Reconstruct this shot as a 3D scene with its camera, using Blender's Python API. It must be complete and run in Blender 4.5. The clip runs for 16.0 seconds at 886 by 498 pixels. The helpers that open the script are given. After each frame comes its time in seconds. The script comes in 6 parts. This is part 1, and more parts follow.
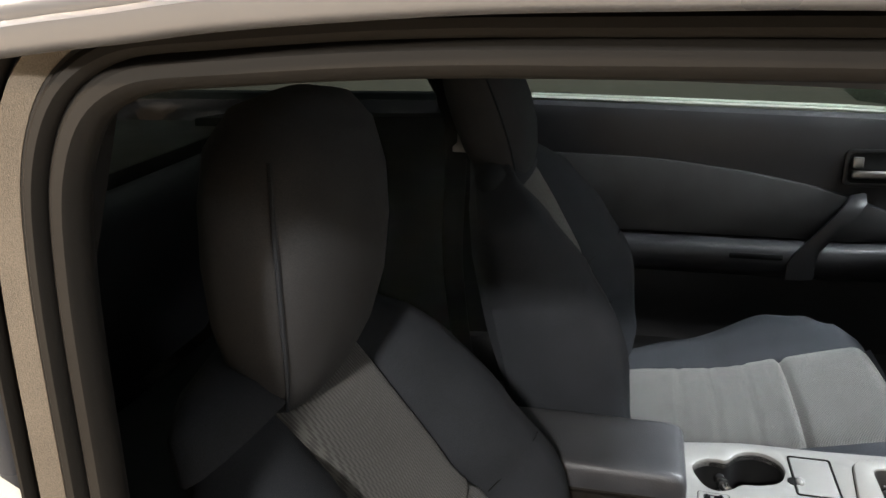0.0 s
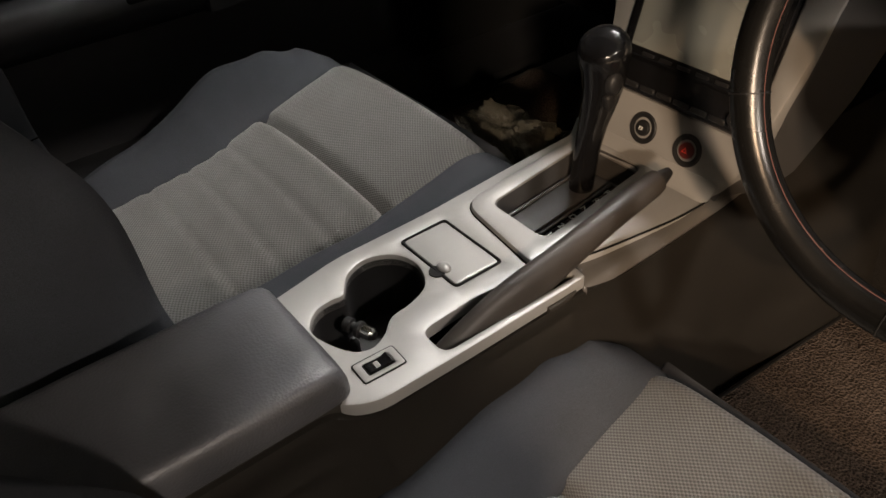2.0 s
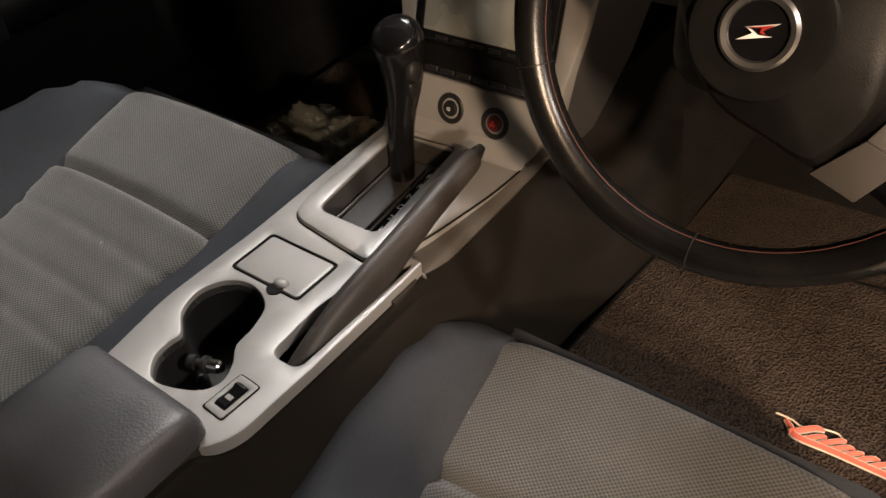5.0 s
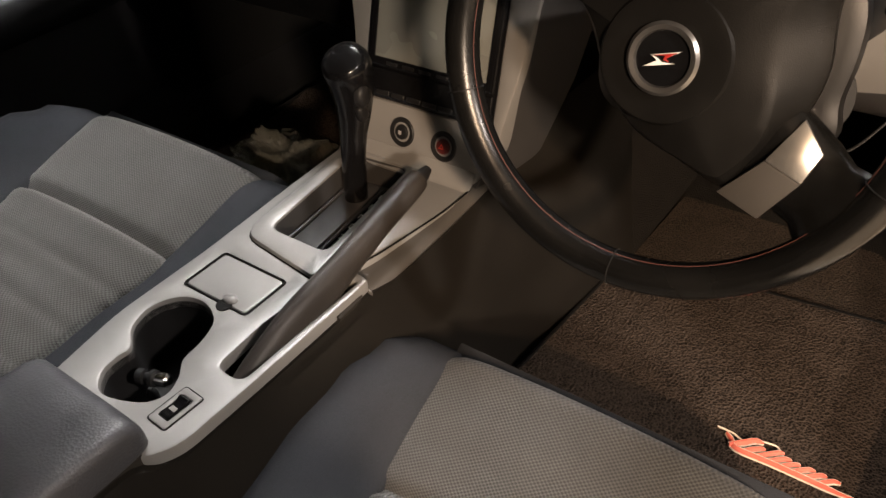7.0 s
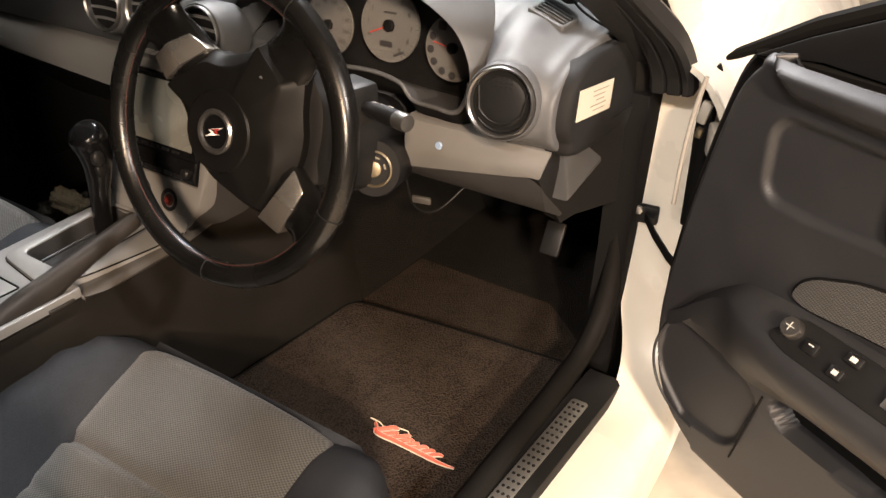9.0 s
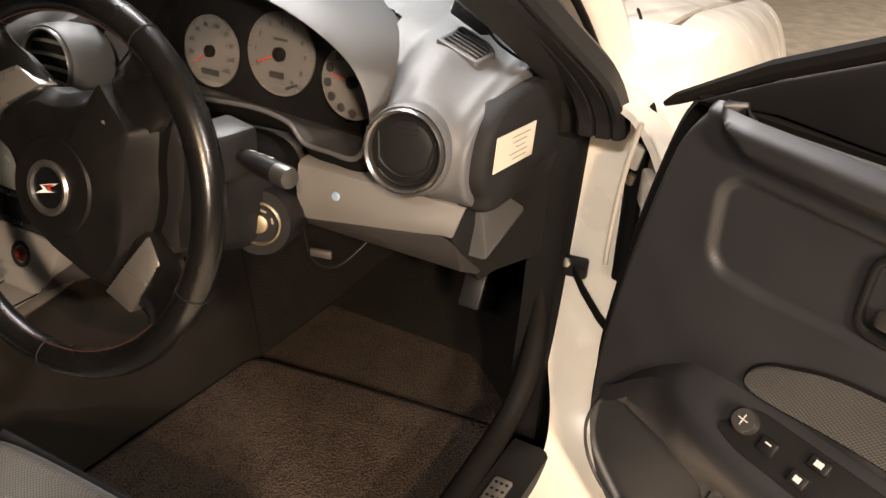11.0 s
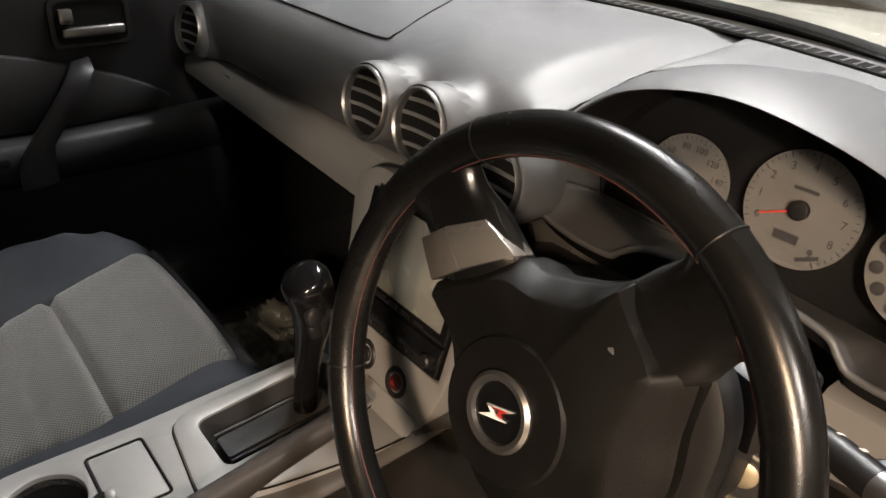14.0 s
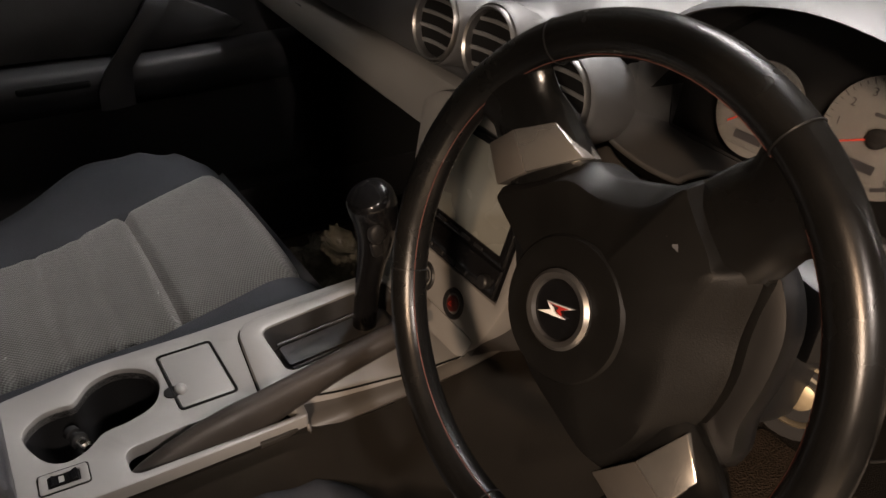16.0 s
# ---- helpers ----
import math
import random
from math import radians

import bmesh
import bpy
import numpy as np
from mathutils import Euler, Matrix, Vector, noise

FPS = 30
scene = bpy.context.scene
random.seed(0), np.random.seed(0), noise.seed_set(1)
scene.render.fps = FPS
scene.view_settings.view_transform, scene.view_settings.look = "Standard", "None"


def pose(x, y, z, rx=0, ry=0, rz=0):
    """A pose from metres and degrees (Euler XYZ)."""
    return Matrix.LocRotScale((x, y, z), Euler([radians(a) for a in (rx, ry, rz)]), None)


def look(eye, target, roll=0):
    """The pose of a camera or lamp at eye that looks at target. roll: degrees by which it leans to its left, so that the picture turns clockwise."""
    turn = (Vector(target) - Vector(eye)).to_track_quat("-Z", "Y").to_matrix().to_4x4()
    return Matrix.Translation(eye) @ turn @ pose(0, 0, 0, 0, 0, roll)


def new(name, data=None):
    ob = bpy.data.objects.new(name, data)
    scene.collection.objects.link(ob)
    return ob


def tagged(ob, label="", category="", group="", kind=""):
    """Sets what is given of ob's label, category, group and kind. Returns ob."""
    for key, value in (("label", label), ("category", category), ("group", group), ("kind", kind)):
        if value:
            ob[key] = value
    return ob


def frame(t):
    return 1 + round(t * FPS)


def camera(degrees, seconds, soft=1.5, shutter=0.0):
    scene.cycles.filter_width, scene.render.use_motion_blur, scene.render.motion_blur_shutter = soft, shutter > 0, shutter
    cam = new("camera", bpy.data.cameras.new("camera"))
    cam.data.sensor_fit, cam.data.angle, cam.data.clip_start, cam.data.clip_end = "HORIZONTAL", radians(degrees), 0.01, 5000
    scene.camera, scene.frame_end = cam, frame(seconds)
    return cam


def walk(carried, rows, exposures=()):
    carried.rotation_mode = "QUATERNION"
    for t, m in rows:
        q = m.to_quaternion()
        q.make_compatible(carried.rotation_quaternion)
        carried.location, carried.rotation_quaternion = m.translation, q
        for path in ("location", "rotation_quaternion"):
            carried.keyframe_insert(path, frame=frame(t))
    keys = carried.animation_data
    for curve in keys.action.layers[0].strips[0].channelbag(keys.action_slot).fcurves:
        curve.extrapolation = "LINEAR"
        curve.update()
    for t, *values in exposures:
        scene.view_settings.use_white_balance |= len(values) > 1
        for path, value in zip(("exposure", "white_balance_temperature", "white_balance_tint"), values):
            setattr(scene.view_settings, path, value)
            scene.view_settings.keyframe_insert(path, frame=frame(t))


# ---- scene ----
cam = camera(60.5, 16.0)
PATH = [
    (0, (0.993, -0.415, 1.197), (-0.828, -0.901, 0.526), -1.8),
    (0.5, (0.934, -0.408, 1.149), (-0.867, -0.655, 0.316), -2.5),
    (1, (0.725, -0.464, 1.077), (-0.959, -0.173, 0.038), -1.6),
    (1.5, (0.578, -0.505, 1.036), (-0.876, 0.211, -0.136), -2.6),
    (2, (0.454, -0.503, 0.991), (-0.807, 0.411, -0.263), -3.3),
    (2.5, (0.41, -0.496, 0.98), (-0.73, 0.528, -0.305), -4.0),
    (3, (0.459, -0.544, 0.988), (-0.601, 0.54, -0.317), -5.5),
    (3.5, (0.486, -0.562, 1.001), (-0.529, 0.563, -0.305), -6.2),
    (4, (0.489, -0.554, 1.001), (-0.503, 0.601, -0.295), -6.1),
    (4.2, (0.479, -0.538, 1.0), (-0.503, 0.63, -0.293), -5.8),
    (6.5, (0.454, -0.468, 0.998), (-0.506, 0.701, -0.309), -5.2),
    (7, (0.512, -0.484, 1.007), (-0.45, 0.746, -0.243), -4.4),
    (7.5, (0.589, -0.496, 1.037), (-0.35, 0.777, -0.187), -3.8),
    (8, (0.695, -0.52, 1.062), (-0.268, 0.806, -0.085), -2.8),
    (8.5, (0.866, -0.534, 1.086), (-0.06, 0.855, -0.015), -1.2),
    (9, (0.988, -0.531, 1.104), (0.062, 0.905, 0.064), 0.4),
    (9.2, (1.013, -0.532, 1.106), (0.076, 0.91, 0.085), 0.7),
    (11.3, (0.901, -0.358, 1.079), (0.171, 1.22, 0.09), 3.8),
    (11.5, (0.874, -0.342, 1.077), (0.163, 1.256, 0.107), 4.3),
    (12, (0.8, -0.305, 1.095), (0.026, 1.271, 0.137), 3.5),
    (12.5, (0.724, -0.26, 1.093), (-0.24, 1.219, 0.152), 3.1),
    (13, (0.667, -0.238, 1.083), (-0.465, 1.114, 0.14), 3.1),
    (13.5, (0.62, -0.244, 1.083), (-0.654, 0.975, 0.139), 2.8),
    (14, (0.596, -0.256, 1.076), (-0.773, 0.85, 0.127), 2.5),
    (14.5, (0.583, -0.262, 1.074), (-0.844, 0.758, 0.113), 2.2),
    (15, (0.584, -0.269, 1.069), (-0.866, 0.691, 0.08), 2.2),
    (15.5, (0.592, -0.273, 1.057), (-0.851, 0.668, 0.042), 2.4),
    (16, (0.615, -0.276, 1.047), (-0.792, 0.682, -0.004), 2.9),
]
walk(cam, [(t, look(eye, target, roll)) for t, eye, target, roll in PATH], [(0.0, 0.7, 6090, 11), (0.5, 0.65, 5890, 6), (1.0, -0.2, 6390, 13), (2.0, -0.05, 6940, 17), (4.0, -0.1, 7040, 19), (6.5, -0.08, 6900, 19), (8.0, 0.22, 6590, 16), (9.0, 0.12, 6620, 17), (12.0, 0.0, 6770, 17), (13.0, 0.1, 6710, 15), (14.0, 0.0, 6660, 16), (16.0, -0.5, 6910, 21)])

# ---- light ----
world = bpy.data.worlds.new("garage_night")
scene.world = world
world.use_nodes = True
world.node_tree.nodes["Background"].inputs[0].default_value = (0.75, 0.85, 1.0, 1)
world.node_tree.nodes["Background"].inputs[1].default_value = 0.003


def area_lamp(name, eye, target, size, size_y, watts, colour):
    data = bpy.data.lights.new(name, "AREA")
    data.shape, data.size, data.size_y, data.energy, data.color = "RECTANGLE", size, size_y, watts, colour
    lamp = new(name, data)
    lamp.matrix_world = look(eye, target)
    return lamp


# warm tube behind the open driver's door, cool tubes ahead of the windscreen and over the far side
area_lamp("ceiling_lamp_warm", (2.45, -2.35, 2.45), (0.4, 0.0, 0.5), 0.14, 0.1, 110, (1.0, 0.71, 0.44))
area_lamp("ceiling_lamp_side", (3.1, -0.42, 2.5), (0.0, 0.0, 0.5), 0.2, 0.15, 84, (1.0, 0.93, 0.82))
area_lamp("ceiling_lamp_rear", (3.25, -2.75, 2.2), (0.4, 0.1, 0.6), 0.3, 0.15, 180, (1.0, 0.84, 0.64))
# unseen fill, added to brighten the door jamb and the open door
area_lamp("fill_lamp_aft", (1.3, -2.7, 2.75), (0.9, 0.2, 0.4), 0.5, 0.15, 85, (1.0, 0.92, 0.8))
area_lamp("ceiling_lamp_ahead", (-0.5, 1.3, 2.75), (-0.25, 0.1, 0.7), 0.9, 0.2, 100, (0.97, 1.0, 0.98))
# unseen fill, added to brighten the floor beyond the front wing
area_lamp("fill_lamp_bay", (3.4, 4.6, 2.85), (3.2, 4.4, 0.0), 1.2, 0.25, 110, (1.0, 0.94, 0.85))


# ---- materials ----
def node_mat(name):
    m = bpy.data.materials.new(name)
    m.use_nodes = True
    nt = m.node_tree
    return m, nt, nt.nodes["Principled BSDF"]


def link(nt, a, b):
    nt.links.new(a, b)


def coords(nt, scale=1.0):
    tc = nt.nodes.new("ShaderNodeTexCoord")
    mp = nt.nodes.new("ShaderNodeMapping")
    mp.inputs["Scale"].default_value = (scale, scale, scale) if not isinstance(scale, tuple) else scale
    link(nt, tc.outputs["Object"], mp.inputs["Vector"])
    return mp.outputs["Vector"]


def noise_tex(nt, scale, detail=4.0, rough=0.55, vec=None):
    n = nt.nodes.new("ShaderNodeTexNoise")
    n.inputs["Scale"].default_value, n.inputs["Detail"].default_value, n.inputs["Roughness"].default_value = scale, detail, rough
    link(nt, vec or coords(nt), n.inputs["Vector"])
    return n.outputs["Fac"]


def ramp(nt, fac, stops):
    r = nt.nodes.new("ShaderNodeValToRGB")
    e = r.color_ramp.elements
    while len(e) < len(stops):
        e.new(0.5)
    for el, (p, c) in zip(e, stops):
        el.position, el.color = p, (*c, 1) if len(c) == 3 else c
    link(nt, fac, r.inputs["Fac"])
    return r.outputs["Color"]


def maths(nt, op, a, b=None, clamp=False):
    n = nt.nodes.new("ShaderNodeMath")
    n.operation, n.use_clamp = op, clamp
    for i, v in enumerate((a, b)):
        if v is None:
            continue
        if isinstance(v, (int, float)):
            n.inputs[i].default_value = v
        else:
            link(nt, v, n.inputs[i])
    return n.outputs[0]


def bump(nt, bsdf, height, strength, distance):
    b = nt.nodes.new("ShaderNodeBump")
    b.inputs["Strength"].default_value, b.inputs["Distance"].default_value = strength, distance
    link(nt, height, b.inputs["Height"])
    link(nt, b.outputs["Normal"], bsdf.inputs["Normal"])


def shade(c, k):
    return tuple(min(1.0, v * k) for v in c)


def plastic(name, colour, rough=0.5, grain=900.0, relief=0.25, metal=0.0, wear=0.12, spec=0.5):
    """Moulded plastic or paint: fine grain, wiped and dusty patches in colour and gloss."""
    m, nt, p = node_mat(name)
    big = noise_tex(nt, 9.0, 3.0)
    fine = noise_tex(nt, grain, 2.0)
    link(nt, ramp(nt, big, [(0.3, shade(colour, 1 - wear)), (0.7, shade(colour, 1 + wear))]), p.inputs["Base Color"])
    link(nt, ramp(nt, big, [(0.3, (rough - 0.07,) * 3), (0.75, (rough + 0.08,) * 3)]), p.inputs["Roughness"])
    p.inputs["Metallic"].default_value = metal
    p.inputs["Specular IOR Level"].default_value = spec
    if relief:
        bump(nt, p, fine, relief, 0.0004)
    return m


def leather(name, colour, rough=0.42, cell=420.0, relief=0.5, spec=0.5):
    m, nt, p = node_mat(name)
    p.inputs["Specular IOR Level"].default_value = spec
    v = nt.nodes.new("ShaderNodeTexVoronoi")
    v.inputs["Scale"].default_value = cell
    link(nt, coords(nt), v.inputs["Vector"])
    big = noise_tex(nt, 14.0, 4.0)
    link(nt, ramp(nt, big, [(0.3, shade(colour, 0.8)), (0.7, shade(colour, 1.25))]), p.inputs["Base Color"])
    link(nt, ramp(nt, big, [(0.25, (rough - 0.1,) * 3), (0.75, (rough + 0.12,) * 3)]), p.inputs["Roughness"])
    bump(nt, p, v.outputs["Distance"], relief, 0.0005)
    return m


def fabric(name, colour, pale, pitch=0.0, rough=0.9):
    """Seat cloth: with a pitch it is a knit of small raised dots, without one a fine plain weave."""
    m, nt, p = node_mat(name)
    big = noise_tex(nt, 16.0, 4.0)
    if pitch:
        sep = nt.nodes.new("ShaderNodeSeparateXYZ")
        link(nt, coords(nt, 2 * math.pi / pitch), sep.inputs[0])
        sx = maths(nt, "SINE", sep.outputs[0])
        run = maths(nt, "ADD", sep.outputs[1], maths(nt, "MULTIPLY", sep.outputs[2], 1.0))
        sy = maths(nt, "SINE", run)
        dots = maths(nt, "ADD", maths(nt, "MULTIPLY", maths(nt, "MULTIPLY", sx, sy), 0.5), 0.5)
        col = ramp(nt, dots, [(0.32, colour), (0.62, pale)])
        hgt, depth, force = dots, 0.0011, 0.55
    else:
        w = noise_tex(nt, 1500.0, 2.0)
        col = ramp(nt, w, [(0.3, colour), (0.75, pale)])
        hgt, depth, force = w, 0.0006, 0.5
    mix = nt.nodes.new("ShaderNodeMix")
    mix.data_type, mix.blend_type = "RGBA", "MULTIPLY"
    mix.inputs["Factor"].default_value = 1.0
    link(nt, col, mix.inputs["A"])
    link(nt, ramp(nt, big, [(0.3, (0.82,) * 3), (0.7, (1.0,) * 3)]), mix.inputs["B"])
    link(nt, mix.outputs["Result"], p.inputs["Base Color"])
    p.inputs["Roughness"].default_value = rough
    p.inputs["Specular IOR Level"].default_value = 0.2
    p.inputs["Sheen Weight"].default_value = 0.2 if pitch else 0.0
    p.inputs["Sheen Roughness"].default_value = 0.5
    bump(nt, p, hgt, force, depth)
    return m


def pile(name, dark, pale, size=260.0):
    m, nt, p = node_mat(name)
    v = nt.nodes.new("ShaderNodeTexVoronoi")
    v.inputs["Scale"].default_value = size
    v.inputs["Randomness"].default_value = 1.0
    link(nt, coords(nt), v.inputs["Vector"])
    n = noise_tex(nt, 25.0, 6.0, 0.7)
    tuft = maths(nt, "ADD", maths(nt, "MULTIPLY", v.outputs["Distance"], 0.7), maths(nt, "MULTIPLY", n, 0.6))
    link(nt, ramp(nt, tuft, [(0.3, dark), (0.75, pale)]), p.inputs["Base Color"])
    p.inputs["Roughness"].default_value = 0.95
    p.inputs["Specular IOR Level"].default_value = 0.1
    bump(nt, p, tuft, 0.9, 0.004)
    return m


def plain(name, colour, rough=0.4, metal=0.0, glow=0.0):
    m, nt, p = node_mat(name)
    p.inputs["Base Color"].default_value = (*colour, 1)
    p.inputs["Roughness"].default_value, p.inputs["Metallic"].default_value = rough, metal
    if glow:
        p.inputs["Emission Color"].default_value = (*colour, 1)
        p.inputs["Emission Strength"].default_value = glow
    return m


def glass(name, tint=(0.9, 0.96, 0.94)):
    m, nt, p = node_mat(name)
    p.inputs["Base Color"].default_value = (*tint, 1)
    p.inputs["Roughness"].default_value = 0.02
    p.inputs["Transmission Weight"].default_value = 1.0
    p.inputs["IOR"].default_value = 1.1
    return m


DASH = plastic("dash_grained_plastic", (0.073, 0.075, 0.079), 0.53, 700, 0.3)
DASH_LOW = plastic("lower_dash_plastic", (0.034, 0.033, 0.033), 0.5, 800, 0.3, spec=0.4)
INSERT = plastic("brushed_insert", (0.4, 0.385, 0.36), 0.3, 1200, 0.05, 0.85, 0.06)
MARK = plain("silver_mark", (0.75, 0.75, 0.74), 0.4)
# White roof-edge paint with its shade put in as blue-grey.
DRIP_SHADED = plastic("shaded_drip_paint", (0.075, 0.077, 0.085), 0.32, 500, 0.02, 0.2, 0.05)
LEDGE = plastic("ledge_grey_plastic", (0.066, 0.061, 0.056), 0.42, 900, 0.2)
SWITCH_GREY = plastic("switch_bezel_grey", (0.16, 0.155, 0.15), 0.42, 900, 0.1)
SILVER = plastic("silver_satin_paint", (0.195, 0.192, 0.187), 0.45, 1200, 0.06, 0.15, 0.06)
BLACK = plastic("black_plastic", (0.009, 0.009, 0.0095), 0.45, 900, 0.15, spec=0.3)
GLOSS = plastic("glossy_black_plastic", (0.005, 0.005, 0.0055), 0.15, 900, 0.02, spec=0.38)
DOORPLASTIC = plastic("door_panel_plastic", (0.0205, 0.0215, 0.0245), 0.45, 800, 0.3)
# Darker copy of the door plastic; the passenger side's shade is in its colour.
PASS_PLASTIC_SHADED = plastic("shaded_door_plastic", (0.018, 0.018, 0.02), 0.45, 800, 0.3, spec=0.35)
FLANK = plastic("tunnel_side_plastic", (0.022, 0.0195, 0.0165), 0.7, 700, 0.3, spec=0.12)
RUBBER = plastic("black_rubber_seal", (0.009, 0.0085, 0.008), 0.65, 300, 0.3, spec=0.08)
PAINT = plastic("pearl_white_paint", (0.62, 0.59, 0.53), 0.22, 400, 0.0, 0.0, 0.03)
# Jamb copy of the body paint, lightened for the stronger light there.
PAINT_JAMB_LIT = plastic("white_jamb_paint_lit", (0.83, 0.79, 0.70), 0.3, 60, 0.15, 0.0, 0.06)
WHEEL_LEATHER = leather("wheel_leather", (0.005, 0.0049, 0.0047), 0.23, 1100, 0.07, 0.42)
PAD_VINYL = leather("airbag_pad_vinyl", (0.005, 0.0048, 0.0045), 0.42, 1100, 0.15, 0.14)
ARM_VINYL = leather("armrest_vinyl", (0.043, 0.0435, 0.048), 0.5, 420, 0.5, 0.45)
CLOTH = fabric("seat_knit_cloth", (0.035, 0.0346, 0.0332), (0.076, 0.0752, 0.0712), 0.0052)
CLOTH_PLAIN = fabric("seat_side_cloth", (0.0135, 0.0152, 0.0185), (0.0335, 0.0365, 0.0425))
HEAD_CLOTH = fabric("head_restraint_cloth", (0.022, 0.0225, 0.0245), (0.052, 0.0525, 0.055))
HEADLINING = fabric("headlining", (0.16, 0.155, 0.145), (0.22, 0.215, 0.2))
CARPET = pile("carpet", (0.004, 0.0037, 0.0034), (0.017, 0.015, 0.013), 500)
MAT_PILE = pile("mat_pile", (0.005, 0.004, 0.0033), (0.066, 0.050, 0.040), 290)
CHROME = plain("chrome", (0.8, 0.79, 0.77), 0.16, 1.0)
SATIN = plain("satin_metal_ring", (0.21, 0.205, 0.2), 0.32, 0.9)
STEEL = plastic("brushed_steel", (0.55, 0.54, 0.52), 0.35, 300, 0.1, 0.9)
BRASSY = plain("worn_brassy_steel", (0.3, 0.25, 0.17), 0.45, 0.85)
LIP_GREY = plain("dull_grey_paint", (0.3, 0.29, 0.27), 0.5)
DIAL = plastic("dial_white", (0.13, 0.13, 0.128), 0.6, 500, 0.0, 0.0, 0.03)
DIAL_INK = plain("dial_ink", (0.03, 0.03, 0.035), 0.6)
RED = plain("needle_red", (0.6, 0.05, 0.03), 0.4)
HAZARD = plain("hazard_red", (0.085, 0.01, 0.008), 0.45)
LETTER_RED = plain("red_embroidery", (0.75, 0.15, 0.1), 0.8)
LETTER_PALE = plain("pale_embroidery", (0.75, 0.62, 0.5), 0.8)
PRINT = plain("white_print", (0.6, 0.6, 0.58), 0.5)
PRINT_GREY = plain("grey_print", (0.2, 0.18, 0.14), 0.6)
STICKER = plastic("paper_sticker", (0.5, 0.46, 0.38), 0.6, 200, 0.05, 0.0, 0.04)
STITCH = plain("red_thread", (0.07, 0.02, 0.015), 0.8)
BLUE = plain("blue_sticker", (0.3, 0.42, 0.62), 0.4)
# Dark screen; the grey base stands in for a pale reflection.
SCREEN = plastic("screen_grey_reflection", (0.15, 0.154, 0.14), 0.3, 900, 0.02, 0.0, 0.03)
GLASS = glass("clear_glass")
GLASS_DARK = glass("tinted_glass", (0.35, 0.42, 0.38))
CLEAR_FILM, film_tree, film_node = node_mat("clear_film")
film_node.inputs["Base Color"].default_value = (0.2, 0.185, 0.145, 1)
film_node.inputs["Roughness"].default_value = 0.16
film_node.inputs["Transmission Weight"].default_value = 0.65
CONCRETE = plastic("garage_concrete", (0.55, 0.48, 0.38), 0.6, 90, 0.3, 0.0, 0.2)
# Colour of the unseen walls and ceiling, darkened to cut bounced light.
WALL = plastic("unseen_wall_dark", (0.1, 0.098, 0.095), 0.8, 60, 0.2, 0.0, 0.08)
# Near-black for gaps, and shade put into footwell, rear panels and recesses.
DARKVOID = plastic("gap_and_shade_black", (0.007, 0.007, 0.007), 0.9, 400, 0.2, spec=0.1)
# Beige stands in for lit paint on the door opening flange.
FLANGE_LIT = fabric("lit_flange_beige", (0.07, 0.061, 0.05), (0.125, 0.11, 0.09))
# Dark plastic for the hood's inside and for shade put into the dash end.
LINER_SHADE = plastic("liner_and_shade_plastic", (0.013, 0.0128, 0.013), 0.65, 800, 0.2, spec=0.1)
SOLE = pile("mat_front_pile", (0.009, 0.007, 0.0055), (0.045, 0.034, 0.026), 300)

# ---- mesh tools ----
ORIGINS = {}


def thing(name, at, label, category, group="", kind=""):
    ob = new(name)
    ob.empty_display_size = 0.05
    ob.matrix_world = at if isinstance(at, Matrix) else Matrix.Translation(at)
    ORIGINS[ob] = ob.matrix_world.copy()
    return tagged(ob, label, category, group, kind)


def part(name, bm, material, parent, label="", angle=38, kind=""):
    """Links a bmesh, given in world places, as one mesh under a thing or a part."""
    if angle > 0:
        bmesh.ops.recalc_face_normals(bm, faces=bm.faces)
    me = bpy.data.meshes.new(name)
    bm.to_mesh(me)
    bm.free()
    me.materials.append(material)
    me.polygons.foreach_set("use_smooth", [True] * len(me.polygons))
    me.set_sharp_from_angle(angle=radians(abs(angle)))
    ob = new(name, me)
    if parent is not None:
        ob.parent = parent
        ob.matrix_parent_inverse = ORIGINS.get(parent, Matrix()).inverted()
    return tagged(ob, label, kind=kind)


def ring_faces(bm, a, b):
    n = len(a)
    for i in range(n):
        bm.faces.new((a[i], a[(i + 1) % n], b[(i + 1) % n], b[i]))


def loft(rings, closed=True, caps=True, bm=None):
    """A skin over rings of places."""
    bm = bm or bmesh.new()
    vs = [[bm.verts.new(p) for p in r] for r in rings]
    for a, b in zip(vs, vs[1:]):
        if closed:
            ring_faces(bm, a, b)
        else:
            for i in range(len(a) - 1):
                bm.faces.new((a[i], a[i + 1], b[i + 1], b[i]))
    if closed and caps:
        bm.faces.new(vs[0][::-1])
        bm.faces.new(vs[-1])
    return bm


def sheet(fn, nu, nv, thick=0.0):
    """A grid over fn(u, v), 0 to 1 each, with a thickness."""
    bm = bmesh.new()
    vs = [[bm.verts.new(fn(i / nu, j / nv)) for j in range(nv + 1)] for i in range(nu + 1)]
    for i in range(nu):
        for j in range(nv):
            bm.faces.new((vs[i][j], vs[i + 1][j], vs[i + 1][j + 1], vs[i][j + 1]))
    if thick:
        bmesh.ops.recalc_face_normals(bm, faces=bm.faces)
        bmesh.ops.solidify(bm, geom=bm.faces[:], thickness=thick)
    return bm


def smooth_line(pts, n=8, closed=False):
    """A Catmull-Rom line through points, n steps to a span."""
    p = [Vector(q) for q in pts]
    out, m = [], len(p)
    for i in range(m if closed else m - 1):
        a, b, c, d = (p[(i + k) % m] if closed else p[min(max(i + k, 0), m - 1)] for k in (-1, 0, 1, 2))
        for j in range(n):
            t = j / n
